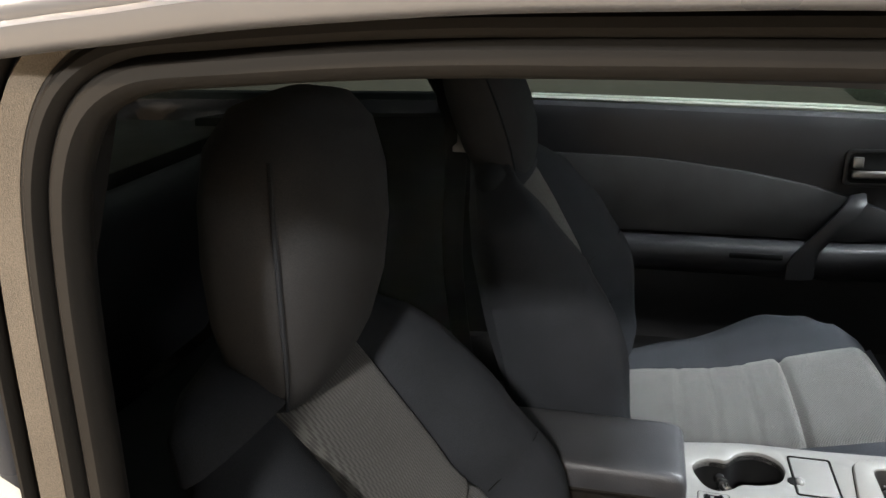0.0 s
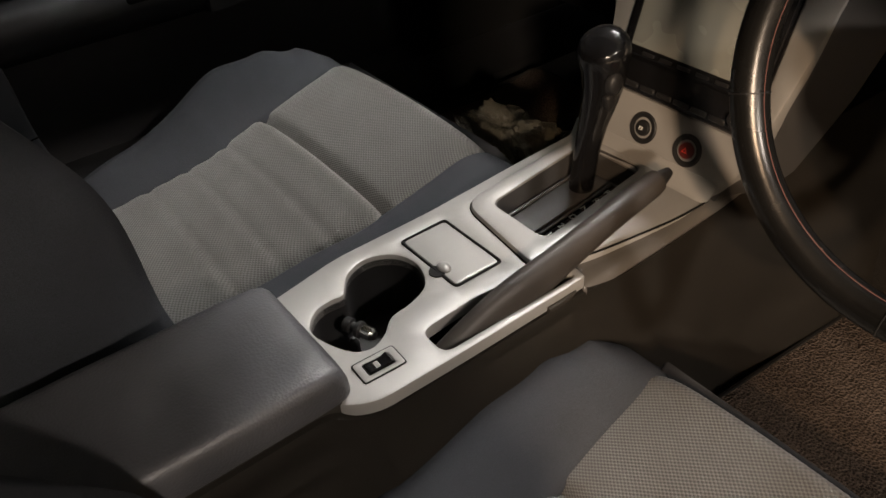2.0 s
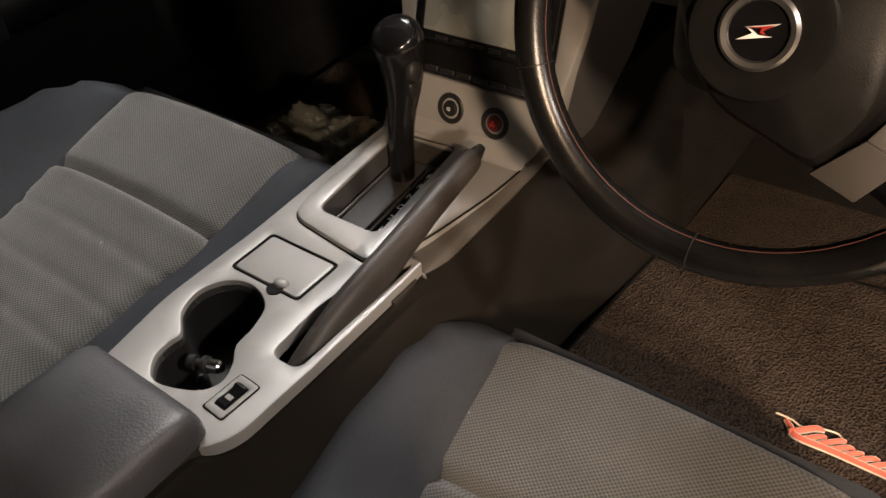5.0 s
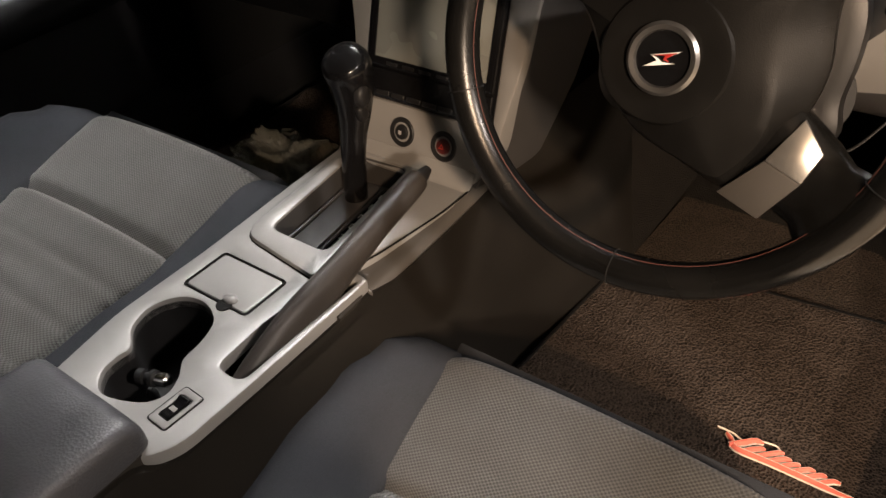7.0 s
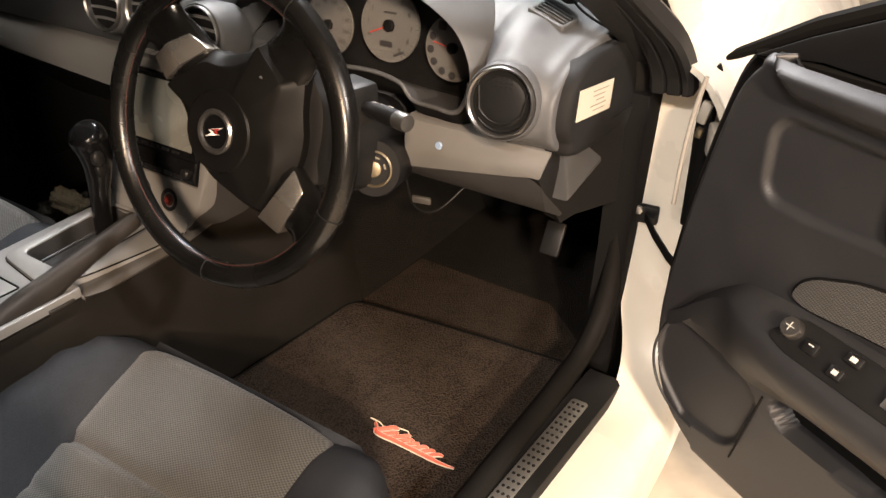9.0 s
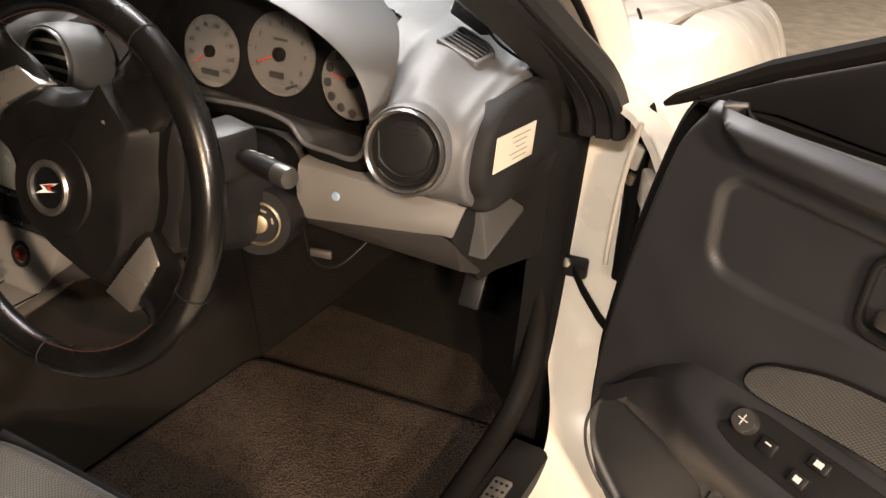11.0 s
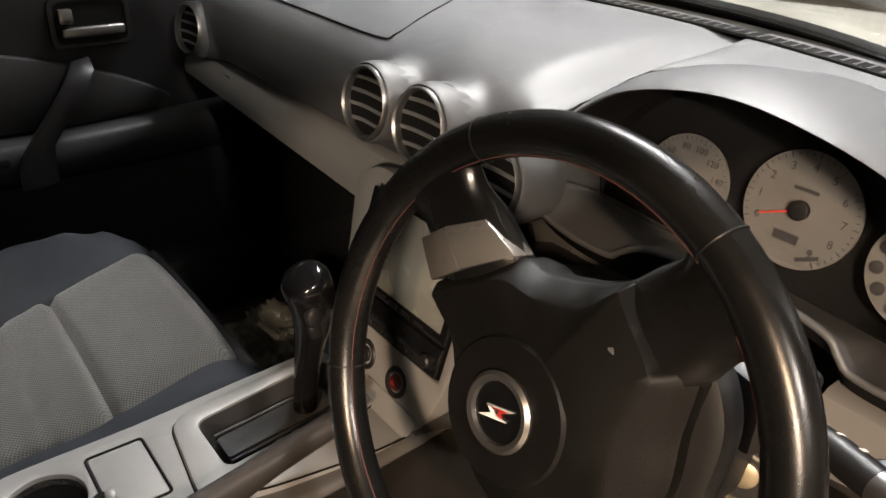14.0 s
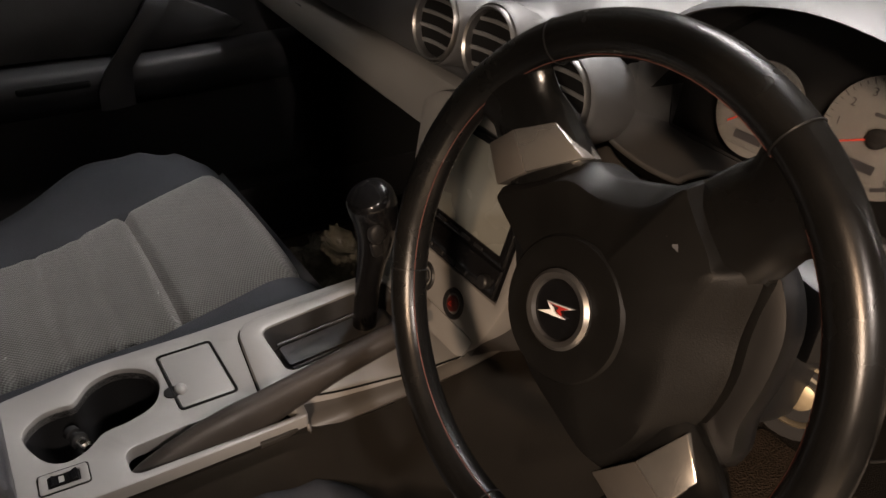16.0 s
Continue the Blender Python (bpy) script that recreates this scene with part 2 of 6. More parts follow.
            out.append(0.5 * (2 * b + (c - a) * t + (2 * a - 5 * b + 4 * c - d) * t * t + (3 * b - a - 3 * c + d) * t**3))
    return out if closed else out + [p[-1]]


def tube(path, radius, n=12, closed=False, flat=1.0, bm=None):
    """A round bar along a path; radius: one number or one for each point."""
    path = [Vector(p) for p in path]
    m = len(path)
    rad = radius if isinstance(radius, (list, tuple)) else [radius] * m
    tang = [(path[(i + 1) % m] - path[i - 1] if closed else path[min(i + 1, m - 1)] - path[max(i - 1, 0)]).normalized() for i in range(m)]
    side = tang[0].orthogonal().normalized()
    rings = []
    for p, t, r in zip(path, tang, rad):
        side = (side - t * side.dot(t)).normalized()
        up = t.cross(side)
        rings.append([p + r * (math.cos(a) * side + flat * math.sin(a) * up) for a in (2 * math.pi * k / n for k in range(n))])
    if closed:
        bm = bm or bmesh.new()
        vs = [[bm.verts.new(q) for q in r] for r in rings]
        # the last ring may be turned against the first: join by the nearest place
        off = min(range(n), key=lambda k: (rings[-1][0] - rings[0][k]).length)
        for a, b in zip(vs, vs[1:]):
            ring_faces(bm, a, b)
        ring_faces(bm, vs[-1], vs[0][off:] + vs[0][:off])
        return bm
    return loft(rings, bm=bm)


def lathe(profile, m=None, n=32, bm=None):
    """A profile of (radius, height) turned about the local z axis."""
    m = m or Matrix()
    rings = [[m @ Vector((r * math.cos(a), r * math.sin(a), z)) for a in (2 * math.pi * k / n for k in range(n))] for r, z in profile]
    return loft(rings, bm=bm)


def rounded(pts, r, seg=5):
    """A flat outline with its corners rounded; r: one number or one for each corner."""
    out, n = [], len(pts)
    for i in range(n):
        p, a, b = (Vector(pts[i]), Vector(pts[i - 1]), Vector(pts[(i + 1) % n]))
        rr = r[i] if isinstance(r, (list, tuple)) else r
        da, db = (a - p), (b - p)
        d = min(rr, da.length * 0.48, db.length * 0.48)
        s, e = p + da.normalized() * d, p + db.normalized() * d
        for k in range(seg + 1):
            t = k / seg
            out.append((1 - t) ** 2 * s + 2 * t * (1 - t) * p + t * t * e)
    return out


def plate(outer, holes=(), m=None, thick=0.004, edge=0.0):
    """A flat plate in local x and y with holes; its face lies at z = 0 and it goes down by thick."""
    m = m or Matrix()
    bm = bmesh.new()
    edges = []
    for ring in (outer, *holes):
        vs = [bm.verts.new((p[0], p[1], 0)) for p in ring]
        edges += [bm.edges.new((vs[i], vs[(i + 1) % len(vs)])) for i in range(len(vs))]
    bmesh.ops.triangle_fill(bm, edges=edges, use_beauty=True)
    bmesh.ops.recalc_face_normals(bm, faces=bm.faces)
    if sum(f.normal.z for f in bm.faces) < 0:
        bmesh.ops.reverse_faces(bm, faces=bm.faces)
    top = bm.faces[:]
    got = bmesh.ops.extrude_face_region(bm, geom=top)
    vs = [v for v in got["geom"] if isinstance(v, bmesh.types.BMVert)]
    bmesh.ops.translate(bm, vec=(0, 0, -thick), verts=vs)
    bmesh.ops.recalc_face_normals(bm, faces=bm.faces)
    if edge:
        rim = [e for e in bm.edges if len(e.link_faces) == 2 and all(abs(v.co.z) < 1e-7 for v in e.verts) and e.calc_face_angle(0) > 0.8]
        bmesh.ops.bevel(bm, geom=rim, offset=edge, segments=2, profile=0.5, affect="EDGES")
    bmesh.ops.transform(bm, matrix=m, verts=bm.verts)
    return bm


def box(size, m, bevel=0.004, seg=2, bm=None):
    """A box with rounded edges; m puts its middle in place."""
    b = bmesh.new()
    bmesh.ops.create_cube(b, size=1, matrix=Matrix.Diagonal((*size, 1)))
    if bevel:
        bmesh.ops.bevel(b, geom=b.edges[:], offset=min(bevel, min(size) * 0.45), segments=seg, profile=0.5, affect="EDGES")
    bmesh.ops.transform(b, matrix=m, verts=b.verts)
    if bm is None:
        return b
    me = bpy.data.meshes.new("scrap")
    b.to_mesh(me)
    b.free()
    bm.from_mesh(me)
    bpy.data.meshes.remove(me)
    return bm


def frame_of(origin, z, x=(1, 0, 0)):
    """A matrix at origin whose z axis points along z and whose x axis leans towards x."""
    z = Vector(z).normalized()
    x = Vector(x)
    x = (x - z * x.dot(z)).normalized()
    y = z.cross(x)
    return Matrix(((x.x, y.x, z.x, origin[0]), (x.y, y.y, z.y, origin[1]), (x.z, y.z, z.z, origin[2]), (0, 0, 0, 1)))


def lettering(text, size, m, material, parent, name="lettering", depth=0.0004):
    """Writing in the built-in font as a mesh; m: its middle, x along the line."""
    cu = bpy.data.curves.new("scrap", "FONT")
    cu.body, cu.size, cu.align_x, cu.align_y, cu.extrude, cu.resolution_u = text, size, "CENTER", "CENTER", depth, 2
    ob = bpy.data.objects.new("scrap", cu)
    me = bpy.data.meshes.new_from_object(ob)
    bm = bmesh.new()
    bm.from_mesh(me)
    bmesh.ops.transform(bm, matrix=m, verts=bm.verts)
    bpy.data.objects.remove(ob)
    bpy.data.curves.remove(cu)
    bpy.data.meshes.remove(me)
    return part(name, bm, material, parent, angle=-30)


def interp(x, table):
    """A smooth value at x from pairs of (x, value)."""
    if x <= table[0][0]:
        return table[0][1]
    for (a, va), (b, vb) in zip(table, table[1:]):
        if x <= b:
            t = (x - a) / (b - a)
            t = t * t * (3 - 2 * t)
            return va + (vb - va) * t
    return table[-1][1]


def smoothstep(a, b, x):
    t = min(1.0, max(0.0, (x - a) / (b - a)))
    return t * t * (3 - 2 * t)


def lin(x, table):
    if x <= table[0][0]:
        return table[0][1]
    for (a, va), (b, vb) in zip(table, table[1:]):
        if x <= b:
            return va + (vb - va) * (x - a) / (b - a)
    return table[-1][1]

# ---- garage ----
def slab(name, size, at, material, label, category):
    ob = part(name, box(size, Matrix.Translation(at), 0.0), material, None)
    return tagged(ob, label, category, kind="structure")


slab("floor", (9, 16, 0.1), (0, 3.0, -0.05), CONCRETE, "worn beige concrete garage floor", "floor")
# walls and ceiling are out of view, added to enclose the light
slab("wall_north", (9, 0.15, 3.0), (0, 11.07, 1.5), WALL, "unseen wall ahead of the car, dark to limit bounced light", "wall")
slab("wall_south", (9, 0.15, 3.0), (0, -5.07, 1.5), WALL, "unseen wall behind the car, dark to limit bounced light", "wall")
slab("wall_east", (0.15, 16.3, 3.0), (4.57, 3.0, 1.5), WALL, "unseen wall beside the driver's door, dark to limit bounced light", "wall")
slab("wall_west", (0.15, 16.3, 3.0), (-4.57, 3.0, 1.5), WALL, "unseen wall on the far side, dark to limit bounced light", "wall")
slab("ceiling", (9.3, 16.3, 0.15), (0, 3.0, 3.07), WALL, "unseen plain ceiling, dark to limit bounced light", "ceiling")

# ---- car body ----
body = thing("car_body", (0, 0, 0), "pearl white two-door coupe body with black door seals", "car body")


def sill_x(y):
    return 0.718 + (y - 0.319) * 0.055


def ribbon(path, inner, outer, drop, n=5):
    """A painted flange along a line of (y, z); inner and outer give x by y."""
    rings = []
    for i, (y, z) in enumerate(path):
        y0, z0 = path[max(i - 1, 0)]
        y1, z1 = path[min(i + 1, len(path) - 1)]
        t = Vector((0, y1 - y0, z1 - z0)).normalized()
        nrm = Vector((0, -t.z, t.y))
        a, b = inner(y, z), outer(y, z)
        rings.append([Vector((a + (b - a) * k / n, y, z)) + nrm * (-0.012 * (k / n) ** 3) for k in range(n + 1)]
                     + [Vector((b + 0.012, y, z)) - nrm * 0.03, Vector((b + 0.012, y, z)) - nrm * drop, Vector((a, y, z)) - nrm * drop])
    return loft(rings)


jamb_line = [(p.x, p.y) for p in smooth_line([(-0.95, 0.298, 0), (-0.5, 0.298, 0), (0.0, 0.298, 0), (0.25, 0.298, 0), (0.34, 0.302, 0), (0.405, 0.328, 0), (0.45, 0.39, 0), (0.472, 0.48, 0), (0.487, 0.6, 0), (0.5, 0.74, 0), (0.51, 0.86, 0)], 5)]
part("door_jamb", ribbon(jamb_line, lambda y, z: lin(z, [(0.3, sill_x(y) + 0.008), (0.40, 0.69), (0.6, 0.68), (0.85, 0.672)]), lambda y, z: lin(z, [(0.3, sill_x(y) + 0.085), (0.45, 0.8), (0.85, 0.785)]), 0.16), PAINT_JAMB_LIT, body, "pearl white sill and hinge pillar")
# black sill trim with its steel scuff plate
rings = []
for k in range(25):
    y = -0.95 + 1.33 * k / 24
    x = sill_x(y)
    rings.append([Vector((x + dx, y, z)) for dx, z in ((-0.052, 0.2), (-0.05, 0.285), (-0.047, 0.305), (-0.041, 0.3165), (-0.034, 0.316), (-0.002, 0.3165), (0.012, 0.311), (0.016, 0.3), (0.016, 0.2))])
sill_trim = part("sill_trim", loft(rings), BLACK, body, "black plastic sill cover")
for name, x0, x1, y0, y1, r, zz, mat in (("scuff_plate", -0.03, -0.004, -0.9, 0.3, 0.006, 0.3195, STEEL),):
    out = rounded([(sill_x(y0) + x0, y0), (sill_x(y0) + x1, y0), (sill_x(y1) + x1, y1), (sill_x(y1) + x0, y1)], r)
    scuff = part(name, plate(out, (), Matrix.Translation((0, 0, zz)), 0.002, 0.0006), mat, sill_trim, "brushed steel scuff plate with rows of small studs")
bm = bmesh.new()
for k in range(92):
    y = 0.29 - 0.013 * k
    for c in range(3):
        lathe([(0.0027, 0), (0.0022, 0.0008)], Matrix.Translation((sill_x(y) - 0.0245 + 0.0075 * c, y, 0.3195)), 8, bm)
part("stud", bm, BLACK, scuff, kind="stuff")
# rubber seal round the opening
seal_line = smooth_line([(0.655, -0.95, 0.322), (0.656, 0.0, 0.322), (0.66, 0.3, 0.325), (0.668, 0.4, 0.36), (0.672, 0.445, 0.45), (0.668, 0.462, 0.6), (0.662, 0.47, 0.75), (0.655, 0.42, 0.86)], 8)
part("opening_seal", tube(seal_line, 0.017, 10), RUBBER, body, "black rubber door seal")
# footwell side and firewall, coloured near-black for the shade in there
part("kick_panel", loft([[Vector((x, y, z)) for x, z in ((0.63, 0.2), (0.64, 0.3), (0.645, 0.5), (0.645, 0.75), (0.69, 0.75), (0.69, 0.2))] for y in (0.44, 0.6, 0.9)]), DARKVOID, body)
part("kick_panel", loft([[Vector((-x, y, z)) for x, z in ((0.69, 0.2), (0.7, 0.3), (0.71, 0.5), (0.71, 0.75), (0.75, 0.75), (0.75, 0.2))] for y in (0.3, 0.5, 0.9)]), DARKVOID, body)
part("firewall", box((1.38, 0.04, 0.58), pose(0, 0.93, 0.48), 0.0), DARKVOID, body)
part("floor_pan", box((1.5, 2.9, 0.04), pose(0, -0.5, 0.205), 0.0), CARPET, body, "dark cabin floor carpet")

# roof, rails, pillars
opening = smooth_line([(0.715, -0.728, 0.30), (0.712, -0.714, 0.6), (0.706, -0.702, 0.9), (0.70, -0.698, 1.06), (0.696, -0.685, 1.13), (0.692, -0.652, 1.164), (0.69, -0.59, 1.172), (0.686, -0.45, 1.175), (0.676, -0.2, 1.164), (0.67, 0.0, 1.112), (0.675, 0.2, 1.0), (0.69, 0.36, 0.885), (0.70, 0.45, 0.80)], 7)


def roof_at(u, v):
    y = -1.15 + v * 1.21
    half = 0.665 - 0.05 * max(0, (v - 0.75) / 0.25) ** 2 - 0.04 * max(0, (0.3 - v) / 0.3) ** 2
    x = (2 * u - 1) * half
    edge = lin(y, [(-1.15, 1.12), (-0.7, 1.182), (-0.45, 1.196), (-0.2, 1.184), (-0.07, 1.15), (0.06, 1.10)])
    return Vector((x, y, edge + 0.075 * (1 - abs(2 * u - 1) ** 2.6)))


part("roof", sheet(roof_at, 24, 16, 0.012), PAINT, body, "pearl white roof skin")
part("headlining", sheet(lambda u, v: roof_at(0.03 + 0.94 * u, v) - Vector((0, 0, 0.04)), 16, 10, 0.01), HEADLINING, body, "grey woven headlining")


def profile_sweep(path, prof, side_hint):
    """A flat profile of (a, b) along a path: a towards side_hint, b across both."""
    rings = []
    for i, p in enumerate(path):
        t = (Vector(path[min(i + 1, len(path) - 1)]) - Vector(path[max(i - 1, 0)])).normalized()
        s = Vector(side_hint)
        s = (s - t * s.dot(t)).normalized()
        u = s.cross(t)
        rings.append([Vector(p) + a * s + b * u for a, b in prof])
    return loft(rings)


def around(path, prof, sgn):
    """A profile of (a, b) along the door opening: a away from its middle, b outwards from the car."""
    rings = []
    for i, q in enumerate(path):
        t = (path[min(i + 1, len(path) - 1)] - path[max(i - 1, 0)]).normalized()
        away = Vector((0, -t.z, t.y)).normalized()
        rings.append([Vector((sgn * (q.x + b), q.y + a * away.y, q.z + a * away.z)) for a, b in prof])
    return loft(rings)


def bead(a0, b0, ra, rb, n=10):
    return [(a0 + ra * math.cos(k), b0 + rb * math.sin(k)) for k in (2 * math.pi * j / n for j in range(n))]


for sgn in (1,):
    part("opening_weatherstrip", around(opening, bead(-0.0085, -0.009, 0.0095, 0.011), sgn), RUBBER, body, "soft black door weatherstrip")
    part("weatherstrip_bulb", around(opening, bead(0.005, -0.004, 0.0065, 0.009), sgn), RUBBER, body, "outer bulb of the weatherstrip")
    part("weatherstrip_lip", around(opening, bead(0.012, -0.008, 0.004, 0.008), sgn), RUBBER, body, "thin rubber lip")
    part("opening_flange", around(opening, [(0.011, -0.012), (0.013, 0.0), (0.024, 0.006), (0.03, -0.002), (0.034, -0.03), (0.012, -0.03)], sgn), FLANGE_LIT, body, "painted flange round the opening, its lit tone put in as beige-grey")
    part("outer_bead", around(opening, bead(0.032, 0.004, 0.0035, 0.006), sgn), RUBBER, body, "thin black bead")
    part("opening_frame", around(opening[42:], [(0.036, -0.01), (0.037, 0.004), (0.043, 0.011), (0.066, 0.030), (0.08, 0.024), (0.08, -0.03), (0.036, -0.03)], sgn), PAINT, body, "pearl white pillar edge")
    part("drip_moulding", around(opening[:60], [(0.036, -0.01), (0.037, 0.004), (0.043, 0.011), (0.066, 0.030), (0.09, 0.026), (0.112, 0.006), (0.112, -0.03), (0.036, -0.03)], sgn), DRIP_SHADED, body, "drip moulding over the door opening, coloured grey for shade")
rail = smooth_line([(0.72, -1.05, 1.122), (0.72, -0.82, 1.155), (0.717, -0.684, 1.1704), (0.716, -0.627, 1.1755), (0.715, -0.574, 1.1803), (0.714, -0.482, 1.1843), (0.713, -0.405, 1.1842), (0.712, -0.342, 1.1833), (0.70, -0.2, 1.178)], 6)
drip_bm = loft([[q + Vector((dx, 0, dz)) for dx, dz in ((-0.012, 0.006), (-0.008, -0.0005), (-0.002, 0.0), (0.002, 0.004), (0.0035, 0.012), (0.001, 0.0145), (0.0025, 0.017), (0.001, 0.026), (-0.014, 0.040), (-0.03, 0.042))] for q in rail])
part("drip_rail", drip_bm, DRIP_SHADED, body, "drip rail along the roof edge, coloured grey for shade", 50)
for sgn in (1, -1):
    a_line = smooth_line([(sgn * 0.665, 0.47, 0.80), (sgn * 0.655, 0.38, 0.86), (sgn * 0.63, 0.2, 0.975), (sgn * 0.61, 0.0, 1.085), (sgn * 0.605, -0.2, 1.158), (sgn * 0.615, -0.8, 1.178)], 6)
    rings = []
    for i, q in enumerate(a_line):
        t = (a_line[min(i + 1, len(a_line) - 1)] - a_line[max(i - 1, 0)]).normalized()
        s = Vector((sgn, 0, 0.2))
        s = (s - t * s.dot(t)).normalized()
        u = s.cross(t)
        k = lin(q.z, [(0.80, 0.1), (0.9, 0.14), (0.96, 0.3), (1.05, 0.8)])
        rings.append([q + a * s + b * u for a, b in ((-0.066 * k, -0.004), (-0.05 * k, 0.014), (0.0, 0.022), (0.035, 0.014), (0.035, -0.02), (-0.05 * k, -0.016))])
    part("pillar_trim", loft(rings), BLACK, body, "black windscreen pillar trim")
# dark gap behind the door's hinge edge, with a loose connector in it
part("hinge_gap", tube(smooth_line([(0.752, 0.492, 0.79), (0.757, 0.492, 0.775), (0.758, 0.492, 0.74), (0.756, 0.491, 0.697), (0.758, 0.49, 0.65), (0.762, 0.484, 0.557)], 5), 0.012, 8), DARKVOID, body, "dark gap along the hinge edge")
part("hinge_plug", box((0.014, 0.012, 0.034), pose(0.756, 0.480, 0.73, 8, 12, 0), 0.003), PAINT, body, "white plastic connector")
part("hinge_bolt", box((0.010, 0.010, 0.016), pose(0.754, 0.480, 0.70, 8, 12, 0), 0.003), BRASSY, body, "brassy bolt")
# black rubber foot of the pillar: a flat band that widens downwards and ends square over the jamb
foot = smooth_line([(0.660, 0.12, 1.03), (0.668, 0.20, 0.982), (0.688, 0.33, 0.897), (0.704, 0.405, 0.842), (0.713, 0.445, 0.795), (0.716, 0.455, 0.762)], 6)
foot_rings = []
for i, q in enumerate(foot):
    t = (foot[min(i + 1, len(foot) - 1)] - foot[max(i - 1, 0)]).normalized()
    out = Vector((1, 0, 0)) - t * t.x
    out.normalize()
    up = out.cross(t).normalized()
    k = i / (len(foot) - 1)
    w = lin(k, [(0, 0.012), (0.3, 0.022), (0.6, 0.029), (1, 0.030)])
    h = lin(k, [(0, 0.008), (0.3, 0.014), (1, 0.017)])
    foot_rings.append([q + out * w * c + up * h * d for c, d in ((-1, -0.6), (-1, 0.6), (-0.8, 1), (-0.3, 1), (-0.2, 0.72), (-0.1, 1), (0.42, 1), (0.5, 0.72), (0.58, 1), (0.8, 1), (1, 0.6), (1, -0.6), (0.8, -1), (0.58, -1), (0.5, -0.72), (0.42, -1), (-0.1, -1), (-0.2, -0.72), (-0.3, -1), (-0.8, -1))])
part("pillar_foot", loft(foot_rings), BLACK, body, "black ribbed rubber foot of the windscreen pillar", 30)
part("lock_pillar", loft([[Vector((x + dx, y, z)) for dx, y in ((0.03, -0.76), (0.03, -0.95), (-0.05, -0.95), (-0.05, -0.72), (-0.02, -0.72))] for x, z in ((0.72, 0.2), (0.715, 0.6), (0.708, 0.9), (0.70, 1.08), (0.69, 1.17))]), PAINT_JAMB_LIT, body, "pearl white lock pillar")
# near-black rear panels: the shade behind the seats is in their colour
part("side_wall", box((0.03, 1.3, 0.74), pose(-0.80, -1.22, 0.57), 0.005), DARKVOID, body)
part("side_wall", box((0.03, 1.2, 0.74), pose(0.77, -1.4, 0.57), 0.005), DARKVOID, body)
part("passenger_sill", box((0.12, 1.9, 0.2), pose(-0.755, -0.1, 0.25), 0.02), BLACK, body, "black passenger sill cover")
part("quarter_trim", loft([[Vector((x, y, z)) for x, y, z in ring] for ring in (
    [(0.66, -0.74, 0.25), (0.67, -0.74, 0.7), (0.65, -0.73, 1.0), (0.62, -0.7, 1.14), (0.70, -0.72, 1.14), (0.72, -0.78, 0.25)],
    [(0.62, -1.5, 0.25), (0.62, -1.5, 0.7), (0.56, -1.45, 1.0), (0.52, -1.4, 1.1), (0.70, -1.4, 1.1), (0.75, -1.5, 0.25)])]), DARKVOID, body, "rear quarter trim, coloured near-black for shade")
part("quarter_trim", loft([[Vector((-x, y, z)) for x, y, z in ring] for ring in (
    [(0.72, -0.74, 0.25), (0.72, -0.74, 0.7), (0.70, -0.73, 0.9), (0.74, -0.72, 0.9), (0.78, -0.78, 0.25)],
    [(0.66, -1.5, 0.25), (0.66, -1.5, 0.7), (0.62, -1.45, 0.9), (0.70, -1.4, 0.9), (0.78, -1.5, 0.25)])]), DARKVOID, body, "rear quarter trim, coloured near-black for shade")
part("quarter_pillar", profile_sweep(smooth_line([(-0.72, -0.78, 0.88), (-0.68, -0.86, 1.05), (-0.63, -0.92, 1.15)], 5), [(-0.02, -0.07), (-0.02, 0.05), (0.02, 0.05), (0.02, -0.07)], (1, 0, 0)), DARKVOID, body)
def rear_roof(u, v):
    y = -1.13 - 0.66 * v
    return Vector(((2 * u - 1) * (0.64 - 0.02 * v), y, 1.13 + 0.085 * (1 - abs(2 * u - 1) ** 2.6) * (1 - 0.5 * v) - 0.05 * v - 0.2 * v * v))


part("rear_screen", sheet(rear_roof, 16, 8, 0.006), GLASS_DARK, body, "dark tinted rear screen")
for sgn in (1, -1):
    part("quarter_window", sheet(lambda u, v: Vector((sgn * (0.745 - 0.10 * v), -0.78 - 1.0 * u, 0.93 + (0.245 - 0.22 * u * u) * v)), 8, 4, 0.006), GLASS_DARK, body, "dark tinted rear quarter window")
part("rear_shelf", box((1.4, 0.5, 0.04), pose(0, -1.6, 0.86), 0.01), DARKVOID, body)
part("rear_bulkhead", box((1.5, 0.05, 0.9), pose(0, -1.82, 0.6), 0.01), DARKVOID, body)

# windscreen, cowl, bonnet and wing
def screen_at(u, v):
    x = (2 * u - 1) * (0.66 - 0.07 * v)
    low = 0.66 - 0.21 * (2 * u - 1) ** 2
    top = 0.07 - 0.09 * (2 * u - 1) ** 2
    return Vector((x, low + (top - low) * v, 0.885 - 0.055 * (2 * u - 1) ** 2 + (1.175 + 0.055 * (2 * u - 1) ** 2 - 0.885 - 0.03 * (2 * u - 1) ** 2) * v))


screen = part("windscreen", sheet(screen_at, 20, 8, 0.004), GLASS, body, "clear laminated windscreen")
screen.visible_shadow = False
part("screen_gasket", tube([screen_at(k / 24, 0.0) + Vector((0, -0.012, 0.008)) for k in range(25)], 0.017, 8), RUBBER, body, "black windscreen gasket")
part("screen_band", sheet(lambda u, v: screen_at(0.01 + 0.98 * u, 0.012 + 0.075 * v) + Vector((0, -0.004, -0.003)), 24, 2, 0.0008), BLACK, body, "black printed band along the windscreen foot")
part("cowl", sheet(lambda u, v: screen_at(u, 0) + Vector((0, 0.01 + 0.13 * v, -0.035 - 0.012 * v)), 20, 4, 0.01), BLACK, body, "black cowl grille panel")
